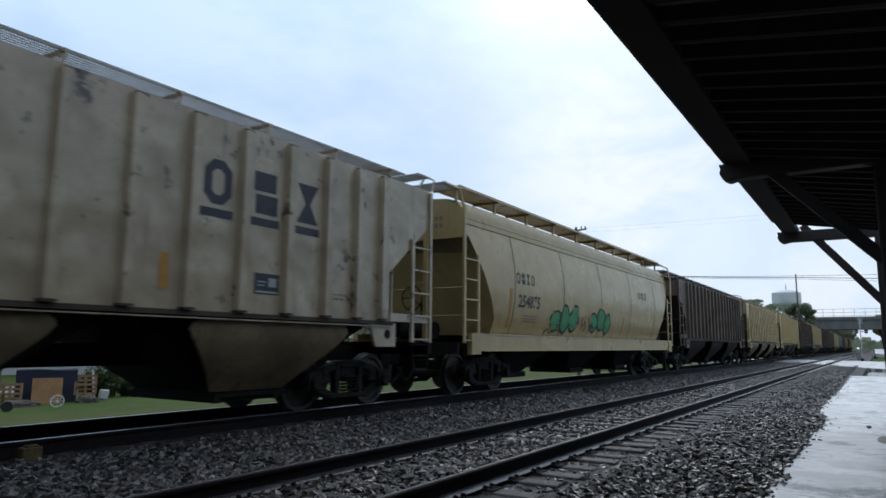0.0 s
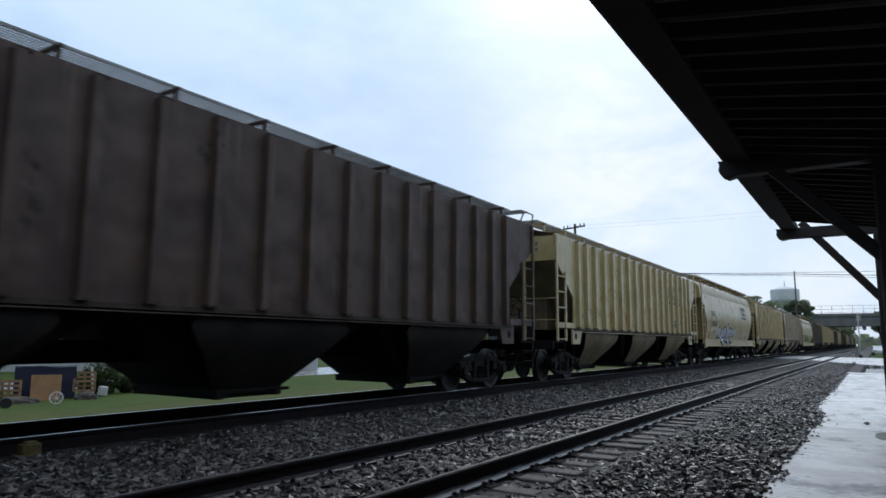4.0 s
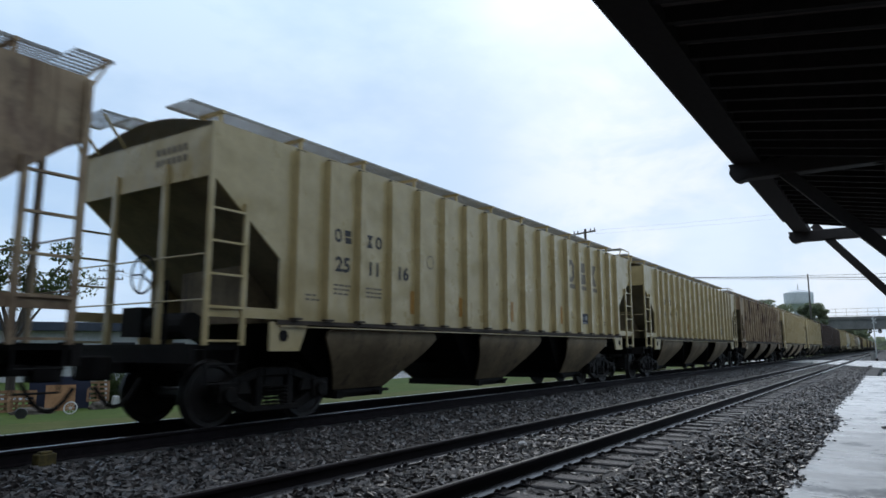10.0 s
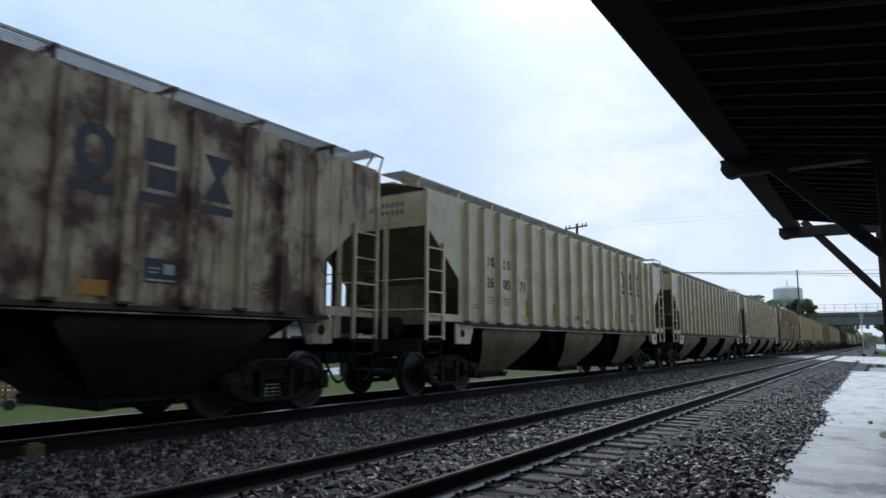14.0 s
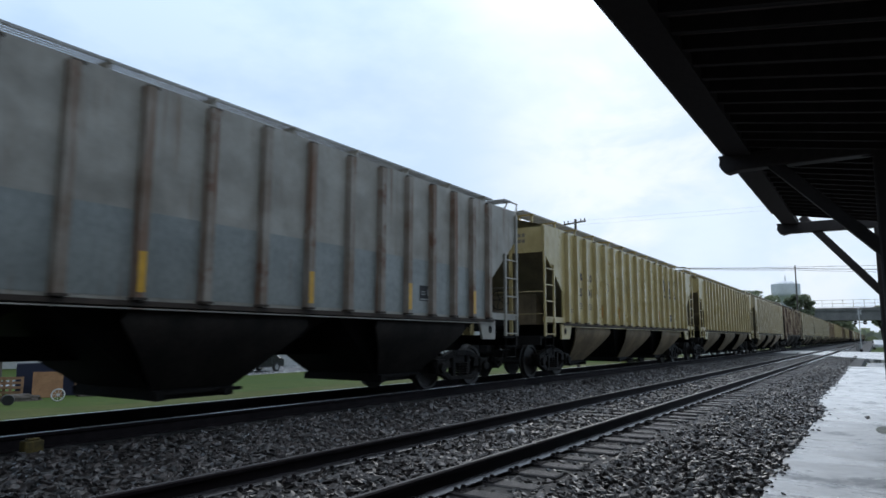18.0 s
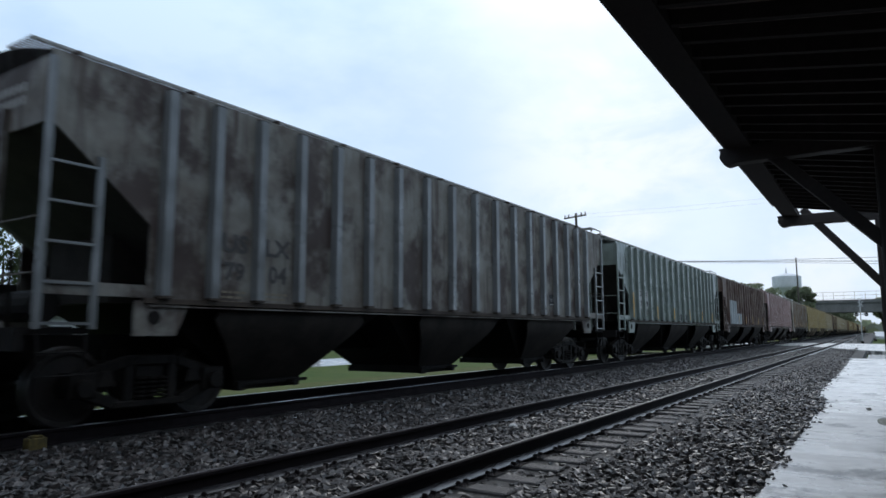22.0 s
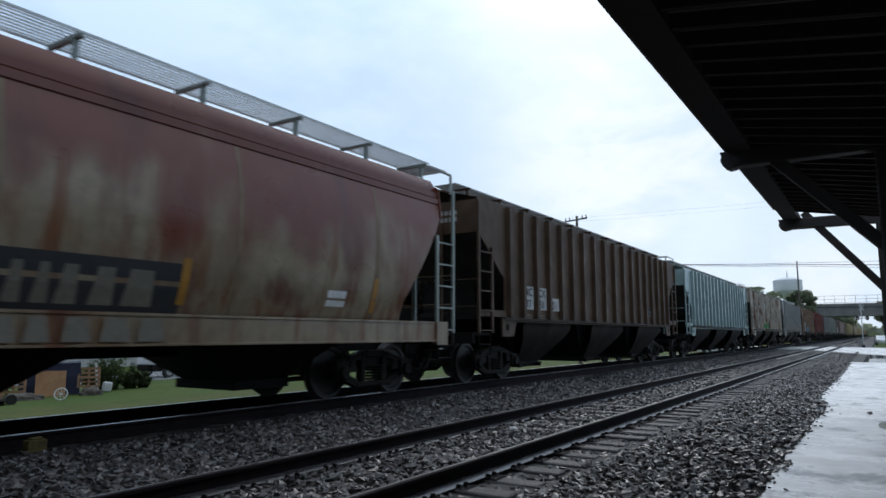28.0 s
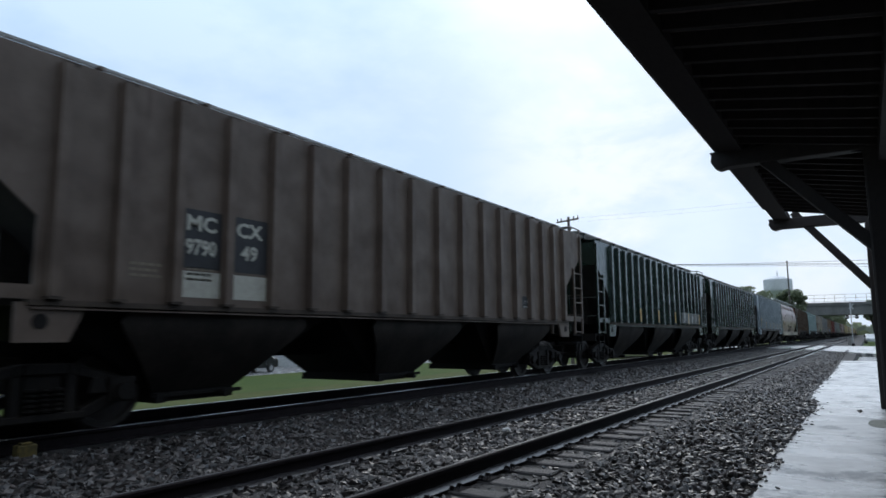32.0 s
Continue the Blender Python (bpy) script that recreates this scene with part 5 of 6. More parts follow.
        b = [bm.verts.new((x + i * 0.54, j * 0.60, 0.42)) for i, j in ((-1, -1), (1, -1), (1, 1), (-1, 1))]
        for i in range(4):
            bm.faces.new((a[i], a[(i + 1) % 4], b[(i + 1) % 4], b[i]))
        bm.faces.new(a[::-1]), bm.faces.new(b)
        bay = part("hopper_bay", bm, M["under"], car)
        bm = shape()
        box(bm, x, 0, 0.345, 1.12, 1.42, 0.14)
        box(bm, x + 0.62, 0, 0.33, 0.30, 0.9, 0.05)
        part("outlet_gate", bm, M["under"], bay)
    common_ends(car, paint, 4.14, M["under"])
    for s in (-1, 1):
        build_truck(car, s * 6.75)
    return car


def paint_mat(name, base, second, **k):
    k.setdefault("rough", 0.30)
    k.setdefault("spec", 0.5)
    k.setdefault("scale", 1.3)
    k.setdefault("fine_amount", 0.12)
    k.setdefault("bump", 1.0)
    k.setdefault("bump_scale", 1.6)
    k.setdefault("bump_dist", 0.075)
    return material(name, base, second, **k)


M["seam"] = material("stained_weld", (0.20, 0.145, 0.075), (0.12, 0.085, 0.045), 0.6, scale=2.5, stretch=(1, 1, 0.4))
M["grime"] = material("road_grime_on_steel", (0.062, 0.045, 0.033), (0.035, 0.026, 0.020), 0.7, scale=3.0, spec=0.25)
M["p_tan"] = paint_mat("tan_paint", (0.45, 0.348, 0.17), (0.395, 0.302, 0.144), streak=0.3, streak_col=(0.22, 0.17, 0.11))
M["p_olive"] = paint_mat("olive_tan_paint", (0.43, 0.335, 0.15), (0.36, 0.275, 0.115), streak=0.3, streak_col=(0.18, 0.13, 0.07))
M["p_pale"] = paint_mat("pale_cream_paint", (0.46, 0.38, 0.24), (0.385, 0.315, 0.195), streak=0.35, streak_col=(0.22, 0.18, 0.13))
M["p_greyrust"] = paint_mat("stained_cream_paint", (0.37, 0.30, 0.205), (0.275, 0.215, 0.145), streak=0.45, streak_col=(0.19, 0.135, 0.085), patch=0.4, patch_col=(0.075, 0.052, 0.04), patch_scale=2.8)
M["p_rusty"] = paint_mat("rust_eaten_cream_paint", (0.37, 0.275, 0.165), (0.27, 0.185, 0.11), streak=0.7, streak_col=(0.15, 0.09, 0.052), patch=0.66, patch_soft=0.12, patch_scale=0.8, patch_col=(0.095, 0.055, 0.038), rough=0.55, spec=0.25)
M["p_veryrusty"] = paint_mat("heavily_rusted_cream_paint", (0.41, 0.335, 0.225), (0.30, 0.22, 0.145), streak=0.8, streak_col=(0.085, 0.04, 0.026), patch=0.80, patch_scale=1.0, patch_soft=0.10, patch_col=(0.062, 0.031, 0.022), rough=0.55, spec=0.25)
M["p_darkrust"] = paint_mat("dark_rusted_paint", (0.095, 0.060, 0.045), (0.06, 0.04, 0.033), streak=0.5, streak_col=(0.15, 0.10, 0.08), patch=0.3, patch_col=(0.03, 0.02, 0.018), rough=0.55, spec=0.25)
M["p_brown"] = paint_mat("brown_weathered_paint", (0.125, 0.093, 0.072), (0.085, 0.061, 0.047), streak=0.55, streak_col=(0.07, 0.045, 0.035), rough=0.55, spec=0.25)
M["p_grey"] = paint_mat("weathered_grey_paint", (0.33, 0.31, 0.265), (0.235, 0.215, 0.18), streak=0.6, streak_col=(0.18, 0.125, 0.085), rough=0.5, spec=0.3)
M["p_ribgrey"] = paint_mat("grey_rib_paint_run_with_rust", (0.27, 0.24, 0.20), (0.17, 0.125, 0.09), streak=0.7, streak_col=(0.15, 0.075, 0.04), patch=0.45, patch_col=(0.13, 0.062, 0.034), patch_scale=2.0, patch_soft=0.1, rough=0.55, spec=0.25)
M["p_greengrey"] = paint_mat("grey_green_paint", (0.185, 0.215, 0.19), (0.145, 0.17, 0.15), streak=0.35, streak_col=(0.11, 0.11, 0.10))
M["p_pink"] = paint_mat("faded_pink_oxide_paint", (0.36, 0.255, 0.24), (0.285, 0.195, 0.18), streak=0.4, streak_col=(0.16, 0.10, 0.09))
M["p_browngrey"] = paint_mat("rust_stained_grey_paint", (0.20, 0.155, 0.13), (0.125, 0.085, 0.068), streak=0.75, streak_col=(0.085, 0.05, 0.038), patch=0.58, patch_soft=0.10, patch_scale=0.9, patch_col=(0.075, 0.042, 0.033), rough=0.55, spec=0.25)
M["p_darkgrey"] = paint_mat("dirty_grey_paint", (0.21, 0.205, 0.18), (0.13, 0.112, 0.092), streak=0.75, streak_col=(0.058, 0.041, 0.033), patch=0.76, patch_soft=0.08, patch_scale=1.0, patch_col=(0.05, 0.035, 0.029), rough=0.55, spec=0.25)
M["p_red"] = paint_mat("oxide_red_paint", (0.15, 0.0185, 0.0135), (0.10, 0.0145, 0.0115), streak=0.4, streak_col=(0.06, 0.014, 0.012), rough=0.36, spec=0.3)
M["p_whiterust"] = paint_mat("white_paint_with_rust", (0.39, 0.365, 0.315), (0.30, 0.27, 0.225), streak=0.6, streak_col=(0.20, 0.12, 0.075), patch=0.66, patch_soft=0.08, patch_scale=1.0, patch_col=(0.13, 0.068, 0.042), rough=0.55, spec=0.25)
M["p_brownrust"] = paint_mat("whitish_paint_browned_by_rust", (0.27, 0.215, 0.17), (0.165, 0.11, 0.078), streak=0.85, streak_col=(0.105, 0.056, 0.036), patch=0.6, patch_soft=0.1, patch_scale=1.1, patch_col=(0.12, 0.066, 0.042), rough=0.55, spec=0.25)
M["p_steel"] = paint_mat("slate_grey_paint", (0.175, 0.18, 0.177), (0.13, 0.135, 0.133), streak=0.5, streak_col=(0.09, 0.085, 0.08))
M["p_aqua"] = paint_mat("pale_aqua_paint", (0.25, 0.335, 0.33), (0.20, 0.275, 0.27), streak=0.4, streak_col=(0.13, 0.13, 0.12))
M["p_orange"] = paint_mat("orange_brown_rust_paint", (0.08, 0.046, 0.026), (0.052, 0.031, 0.019), streak=0.55, streak_col=(0.06, 0.035, 0.022), patch=0.3, patch_col=(0.10, 0.058, 0.032), rough=0.55, spec=0.25)
M["p_round"] = paint_mat("golden_tan_paint", (0.40, 0.295, 0.135), (0.33, 0.24, 0.106), rough=0.3, spec=0.4, bump=0.2, streak=0.5, streak_col=(0.25, 0.18, 0.09))


def rust_tank(name):
    """Faded cream paint that red rust has eaten from the top down, with stains that run down the sheet."""
    m = material(name, (0.29, 0.24, 0.165), (0.20, 0.15, 0.095), 0.30, scale=0.6, spec=0.35, bump=0.25, bump_scale=1.6, bump_dist=0.05)
    n, l = m.node_tree.nodes, m.node_tree.links
    bs = n["Principled BSDF"]
    was = bs.inputs["Base Color"].links[0].from_socket
    co = n.new("ShaderNodeTexCoord")
    sep = n.new("ShaderNodeSeparateXYZ")
    l.new(co.outputs["Object"], sep.inputs[0])

    def cloud(scale, stretch, detail=7.0):
        mp = n.new("ShaderNodeMapping")
        mp.inputs["Scale"].default_value = stretch
        l.new(co.outputs["Object"], mp.inputs[0])
        t = n.new("ShaderNodeTexNoise")
        t.inputs["Scale"].default_value, t.inputs["Detail"].default_value, t.inputs["Roughness"].default_value = scale, detail, 0.62
        l.new(mp.outputs[0], t.inputs["Vector"])
        return t.outputs["Fac"]

    def smooth(v, lo, hi):
        r = n.new("ShaderNodeMapRange")
        r.interpolation_type = "SMOOTHSTEP"
        r.inputs["From Min"].default_value, r.inputs["From Max"].default_value = lo, hi
        l.new(v, r.inputs["Value"])
        return r.outputs[0]

    def over(col, fac, tint):
        x = n.new("ShaderNodeMix")
        x.data_type = "RGBA"
        l.new(fac, x.inputs["Factor"])
        l.new(col, x.inputs["A"])
        x.inputs["B"].default_value = (*tint, 1)
        return x.outputs["Result"]
    eaten = n.new("ShaderNodeMath")
    eaten.operation = "MULTIPLY_ADD"
    l.new(sep.outputs["Z"], eaten.inputs[0])
    eaten.inputs[1].default_value = 0.20
    l.new(cloud(0.42, (1, 1, 0.7), 3.0), eaten.inputs[2])
    col = over(was, smooth(cloud(1.0, (3.2, 3.2, 0.28)), 0.46, 0.66), (0.15, 0.07, 0.035))
    col = over(col, smooth(eaten.outputs[0], 0.96, 1.17), (0.125, 0.036, 0.022))
    col = over(col, smooth(cloud(1.0, (1.2, 1.2, 0.5), 4.0), 0.50, 0.74), (0.085, 0.028, 0.019))
    col = over(col, smooth(cloud(1.0, (6.0, 6.0, 0.22)), 0.60, 0.80), (0.19, 0.115, 0.062))
    l.new(col, bs.inputs["Base Color"])
    return m


M["p_ribrust"] = paint_mat("rust_brown_rib_paint", (0.205, 0.14, 0.09), (0.13, 0.082, 0.055), streak=0.5, streak_col=(0.30, 0.235, 0.16), patch=0.3, patch_col=(0.07, 0.04, 0.03), patch_scale=3.0, rough=0.55, spec=0.25)
M["p_roundrust"] = rust_tank("cream_paint_under_red_rust")
M["p_blue"] = paint_mat("blue_grey_paint", (0.195, 0.23, 0.25), (0.16, 0.19, 0.205), streak=0.3, streak_col=(0.10, 0.10, 0.10), rough=0.36)
M["p_green"] = paint_mat("dark_green_paint", (0.0115, 0.024, 0.017), (0.008, 0.016, 0.0115), streak=0.35, streak_col=(0.024, 0.022, 0.018), rough=0.24, rough_var=0.08, spec=0.55, bump=0.55)
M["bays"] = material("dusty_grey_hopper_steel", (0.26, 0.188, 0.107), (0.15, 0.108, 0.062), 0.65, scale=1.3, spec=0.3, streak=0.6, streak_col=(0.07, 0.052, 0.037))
# The next three carry shade in their colour; the dark two also soot.
M["bays_dark"] = material("sooty_shade_hopper_steel", (0.034, 0.0275, 0.0225), (0.019, 0.016, 0.0135), 0.8, spec=0.15, scale=1.6)
M["slope"] = material("shaded_slope_steel", (0.24, 0.195, 0.12), (0.17, 0.135, 0.085), 0.75, scale=2.0)
M["slope_dark"] = material("sooty_shade_slope_steel", (0.04, 0.034, 0.03), (0.028, 0.024, 0.021), 0.75, scale=2.0)

# middle of each car at time zero, its body kind and its colours
CARS = [
    (17.94, "round", "p_round", "", "golden tan rounded covered hopper car with green painted scrawls"),
    (-0.71, "ribbed", "p_greyrust", "", "stained cream ribbed covered hopper car with dark peeling spots"),
    (-19.59, "ribbed", "p_tan", "", "clean tan ribbed covered hopper car with dark lettering"),
    (-38.25, "round", "p_round", "", "golden tan rounded covered hopper car with large white scrawls"),
    (-57.03, "ribbed", "p_tan", "", "faded tan ribbed covered hopper car with a dark blue emblem"),
    (-75.93, "ribbed", "p_darkrust", "d", "dark rusted ribbed covered hopper car"),
    (-94.82, "ribbed", "p_darkrust", "d", "dark brown rusted ribbed covered hopper car"),
    (-113.92, "ribbed", "p_tan", "", "tan ribbed covered hopper car with a faded emblem"),
    (-132.87, "ribbed", "p_tan", "", "tan ribbed covered hopper car with orange reflector strips"),
    (-151.82, "ribbed", "p_rusty", "", "rust-eaten cream ribbed covered hopper car"),
    (-170.77, "ribbed", "p_tan", "", "tan ribbed covered hopper car with a small black scrawl"),
    (-189.65, "ribbed", "p_tan", "", "dusty tan ribbed covered hopper car with dented sides"),
    (-208.68, "ribbed", "p_rusty", "", "rust-streaked brownish cream ribbed covered hopper car"),
    (-227.57, "ribbed", "p_pale", "", "pale tan ribbed covered hopper car with a black painted square"),
    (-246.47, "ribbed", "p_pale", "", "pale tan ribbed covered hopper car with faint lettering"),
    (-265.36, "ribbed", "p_pale", "", "clean pale tan ribbed covered hopper car"),
    (-284.26, "ribbed", "p_veryrusty", "d", "heavily rusted cream ribbed covered hopper car with peeling paint"),
    (-303.32, "ribbed", "p_pale", "", "light tan ribbed covered hopper car"),
    (-322.21, "ribbed", "p_olive", "", "yellowish tan ribbed covered hopper car with dark lettering"),
    (-341.04, "ribbed", "p_olive", "", "yellowish tan ribbed covered hopper car with a dark blue emblem"),
    (-360.05, "wide", "p_grey", "d", "weathered grey-green ribbed covered hopper car with dark number panels"),
    (-378.89, "wide", "p_pink", "d", "faded pink ribbed covered hopper car with brown repainted panels"),
    (-397.88, "lowwide", "p_browngrey", "d", "rust-stained grey ribbed covered hopper car with white repainted panels"),
    (-416.79, "lowwide", "p_greengrey", "d", "grey-green ribbed covered hopper car with white number panels"),
    (-435.70, "lowwide", "p_darkgrey", "d", "dirty dark grey ribbed covered hopper car"),
    (-454.70, "wide", "p_red", "d", "dark red ribbed covered hopper car with white numbers"),
    (-473.58, "wide", "p_brownrust", "d", "rusty white ribbed covered hopper car with a blue scrawl"),
    (-492.48, "wide", "p_steel", "d", "slate grey ribbed covered hopper car with painted rings"),
    (-511.44, "wide", "p_whiterust", "d", "rust-streaked whitish ribbed covered hopper car with a green scrawl"),
    (-530.54, "wide", "p_aqua", "d", "pale aqua ribbed covered hopper car"),
    (-549.74, "wide", "p_orange", "d", "orange-brown rusted ribbed covered hopper car with white number panels"),
    (-568.15, "openround", "p_roundrust", "d", "rusty red and grey rounded covered hopper car"),
    (-586.19, "wide", "p_blue", "d", "blue-grey ribbed covered hopper car with overpainted patches"),
    (-605.22, "wide", "p_green", "d", "dark green ribbed covered hopper car with pale letters"),
    (-624.13, "wide", "p_green", "d", "dark green ribbed covered hopper car with white scrawls along its sill"),
    (-642.94, "lowwide", "p_brown", "d", "brown weathered ribbed covered hopper car with dark number panels"),
]
PITCH = 18.85
LEAD = ["p_brown", "p_tan", "p_olive", "p_darkrust", "p_tan", "p_darkrust", "p_brown", "p_tan", "p_darkgrey", "p_brown", "p_tan", "p_darkrust", "p_grey", "p_tan"]
LEAD_WORDS = {"p_brown": "dark brown weathered", "p_tan": "tan", "p_olive": "yellowish tan", "p_darkrust": "dark rusted", "p_darkgrey": "dirty dark grey", "p_grey": "weathered grey"}
for i, key in enumerate(LEAD):
    CARS.insert(0, (CARS[0][0] + PITCH, "ribbed", key, "d" if key != "p_tan" else "", LEAD_WORDS[key] + " ribbed covered hopper car"))


RUSTY_RIBS = ("p_brownrust",)


def place_cars():
    """Builds one car of each kind, copies it down the train, and gives each its paint."""
    first, made = {}, []
    for mid, kind, key, dark, label in CARS:
        at = pose(mid, FAR, 0)
        if kind not in first:
            first[kind] = build_round_car(kind == "openround") if kind.endswith("round") else (build_ribbed_car(WIDE_X, 4.235, 0.30 if kind == "lowwide" else 0.37) if kind.endswith("wide") else build_ribbed_car(RIB_X))
            car = first[kind]
            car.matrix_basis = at
        else:
            car = copy_thing(first[kind], at)
        made.append(car)
        RIBS_OF[car.name] = WIDE_X if kind.endswith("wide") else RIB_X
    swap = {M["p_tan"]: None, M["p_round"]: None}
    for car, (mid, kind, key, dark, label) in zip(made, CARS):
        tagged(car, label, "hopper car", "cars of the freight train")
        for o in car.children_recursive:
            slot = o.material_slots[0]
            was = slot.material
            own = M[key]
            if o.name.split(".")[0] in ("rib", "top_rail") and key in RUSTY_RIBS:
                own = M["p_ribrust"]
            if key == "p_grey" and o.name.split(".")[0] == "rib":
                own = M["p_ribgrey"]
            if key == "p_darkgrey" and o.name.split(".")[0] in ("rib", "top_rail", "ladder"):
                own = M["p_steel"]
            if key == "p_brownrust" and o.name.split(".")[0] == "side_frame":
                was, own = M["p_tan"], M["greyframe"]
            if key == "p_red" and o.name.split(".")[0] in ("running_board", "end_walk"):
                was = M["p_tan"]
            if key == "p_roundrust" and o.name.split(".")[0] == "running_board":
                own = M["palegrate"]
            if key == "p_roundrust" and o.name.split(".")[0] in ("ladder", "end_post", "walk_bracket", "walk_strut", "stirrup_step"):
                own = M["p_greengrey"]
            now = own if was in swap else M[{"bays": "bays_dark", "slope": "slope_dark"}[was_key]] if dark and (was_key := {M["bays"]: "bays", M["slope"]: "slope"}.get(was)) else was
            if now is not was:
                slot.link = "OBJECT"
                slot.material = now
    return made


TRAIN = place_cars()

# ============ lettering and marks on the cars ============
INK = {
    "dark": plain("faded_black_lettering", (0.052, 0.047, 0.044)),
    "navy": plain("navy_lettering", (0.036, 0.036, 0.046)),
    "white": plain("white_lettering", (0.70, 0.70, 0.68)),
    "offwhite": plain("dull_white_repaint", (0.50, 0.50, 0.48)),
    "faint": plain("faint_brown_stencil", (0.20, 0.165, 0.115)),
    "pale": plain("pale_grey_stencil", (0.36, 0.36, 0.34)),
    "cream": plain("cream_letter", (0.45, 0.43, 0.36)),
    "faintcream": plain("dull_cream_spray_paint", (0.17, 0.15, 0.115)),
    "yellow": plain("orange_yellow_reflector", (0.40, 0.19, 0.025), 0.5),
    "amber": plain("yellow_reflector", (0.66, 0.36, 0.035), 0.4),
    "whitepatch": material("white_repaint", (0.52, 0.56, 0.57), (0.42, 0.46, 0.47), 0.5, scale=1.5, streak=0.3, streak_col=(0.25, 0.2, 0.17)),
    "palepatch": material("pale_grey_repaint", (0.33, 0.335, 0.32), (0.26, 0.26, 0.245), 0.5, scale=1.5, streak=0.5, streak_col=(0.19, 0.13, 0.10)),
    "brownpatch": material("brown_repaint", (0.15, 0.105, 0.085), (0.115, 0.08, 0.065), 0.55, scale=1.5),
    "darkpatch": material("dark_grey_repaint", (0.105, 0.115, 0.12), (0.15, 0.165, 0.18), 0.4, scale=1.5),
    "dirt": material("sooty_smear", (0.055, 0.058, 0.06), (0.10, 0.11, 0.115), 0.6, scale=2.5),
    "bluepatch": material("pale_blue_repaint", (0.235, 0.245, 0.225), (0.18, 0.19, 0.175), 0.35, scale=1.2, streak=0.5, streak_col=(0.16, 0.11, 0.08)),
    "green": plain("green_spray_paint", (0.07, 0.30, 0.13)),
    "blue": plain("blue_spray_paint", (0.10, 0.27, 0.46)),
    "silver": plain("silver_spray_paint", (0.55, 0.57, 0.60)),
    "black": plain("black_spray_paint", (0.02, 0.02, 0.022)),
}
ROUND_Y = [(1.36, 1.36), (1.50, 1.75), (1.585, 2.2), (1.61, 2.65), (1.585, 3.1), (1.52, 3.47), (1.44, 3.80)]


def skin(kind, z, lift):
    """How far out the car's side lies at height z."""
    if kind == "ribbed":
        return SIDE - 0.012 + lift
    if z < 1.36:
        return 1.67 + lift
    return float(np.interp(z, [b for a, b in ROUND_Y], [a for a, b in ROUND_Y])) + lift


def flat_part(name, car, kind, polys, ink, label="", lift=0.004):
    """Polygons in the plane of the car's side, laid on its skin."""
    bm = shape()
    for pts in polys:
        bm.faces.new([bm.verts.new((x, -skin(kind, z, lift), z)) for x, z in pts])
    bmesh.ops.triangulate(bm, faces=bm.faces[:])
    if kind != "ribbed":
        for _ in range(2):
            bmesh.ops.subdivide_edges(bm, edges=[e for e in bm.edges if abs(e.verts[0].co.z - e.verts[1].co.z) > 0.25], cuts=1)
        for v in bm.verts:
            v.co.y = -skin(kind, v.co.z, lift)
    me = bpy.data.meshes.new(name)
    bm.to_mesh(me)
    bm.free()
    me.materials.append(INK[ink])
    return part(name, me, None, car, label)


def rect(x0, x1, z0, z1):
    return [(x0, z0), (x1, z0), (x1, z1), (x0, z1)]


def ring(x, z, w, h, t):
    """A plain eight-sided ring."""
    def eight(a, b, c):
        return [(x - a, z - b + c), (x - a + c, z - b), (x + a - c, z - b), (x + a, z - b + c), (x + a, z + b - c), (x + a - c, z + b), (x - a + c, z + b), (x - a, z + b - c)]
    big, small = eight(w / 2, h / 2, w * 0.3), eight(w / 2 - t, h / 2 - t, w * 0.3 - t * 0.6)
    return [[big[k], big[(k + 1) % 8], small[(k + 1) % 8], small[k]] for k in range(8)]


def blocks(x, z, w, h, t):
    """Two plain blocks, one above the other."""
    return [rect(x - w / 2, x + w * 0.42, z + 0.04 * h, z + h / 2), rect(x - w * 0.42, x + w / 2, z - h / 2, z - 0.04 * h)]


def bowtie(x, z, w, h, t):
    """Two plain wedges, tip to tip."""
    return [[(x - w / 2, z + h / 2), (x - t * 0.4, z), (x + t * 0.4, z), (x + w / 2, z + h / 2)], [(x - w / 2, z - h / 2), (x + w / 2, z - h / 2), (x + t * 0.4, z), (x - t * 0.4, z)]]


WORDS = {}


def want_words(strings):
    """Meshes of all the words, set once in the built-in font: 1 m high, centred."""
    obs = []
    for s in strings:
        cu = bpy.data.curves.new("word", "FONT")
        cu.body, cu.align_x, cu.size, cu.resolution_u = s, "CENTER", 1.0, 2
        cu.offset = 0.028
        ob = new("word", cu)
        obs.append((s, ob))
    deps = bpy.context.evaluated_depsgraph_get()
    for s, ob in obs:
        me = bpy.data.meshes.new_from_object(ob.evaluated_get(deps))
        co = np.zeros(len(me.vertices) * 3, np.float32)
        me.vertices.foreach_get("co", co)
        co = co.reshape(-1, 3)
        co[:, 1] -= (co[:, 1].min() + co[:, 1].max()) / 2
        co[:, 0] -= (co[:, 0].min() + co[:, 0].max()) / 2
        WORDS[s] = (co, [tuple(p.vertices) for p in me.polygons])
        cu = ob.data
        bpy.data.objects.remove(ob)
        bpy.data.meshes.remove(me)
        bpy.data.curves.remove(cu)


def word(car, kind, s, x, z, h, ink, stretch=1.0, lift=0.006):
    co, faces = WORDS[s]
    k = h / 0.70
    V = [(x + a * k * stretch, -skin(kind, z + b * k, lift), z + b * k) for a, b, _ in co]
    me = bpy.data.meshes.new("lettering")
    me.from_pydata(V, [], faces)
    me.materials.append(INK[ink])
    part("lettering", me, None, car, "painted lettering")


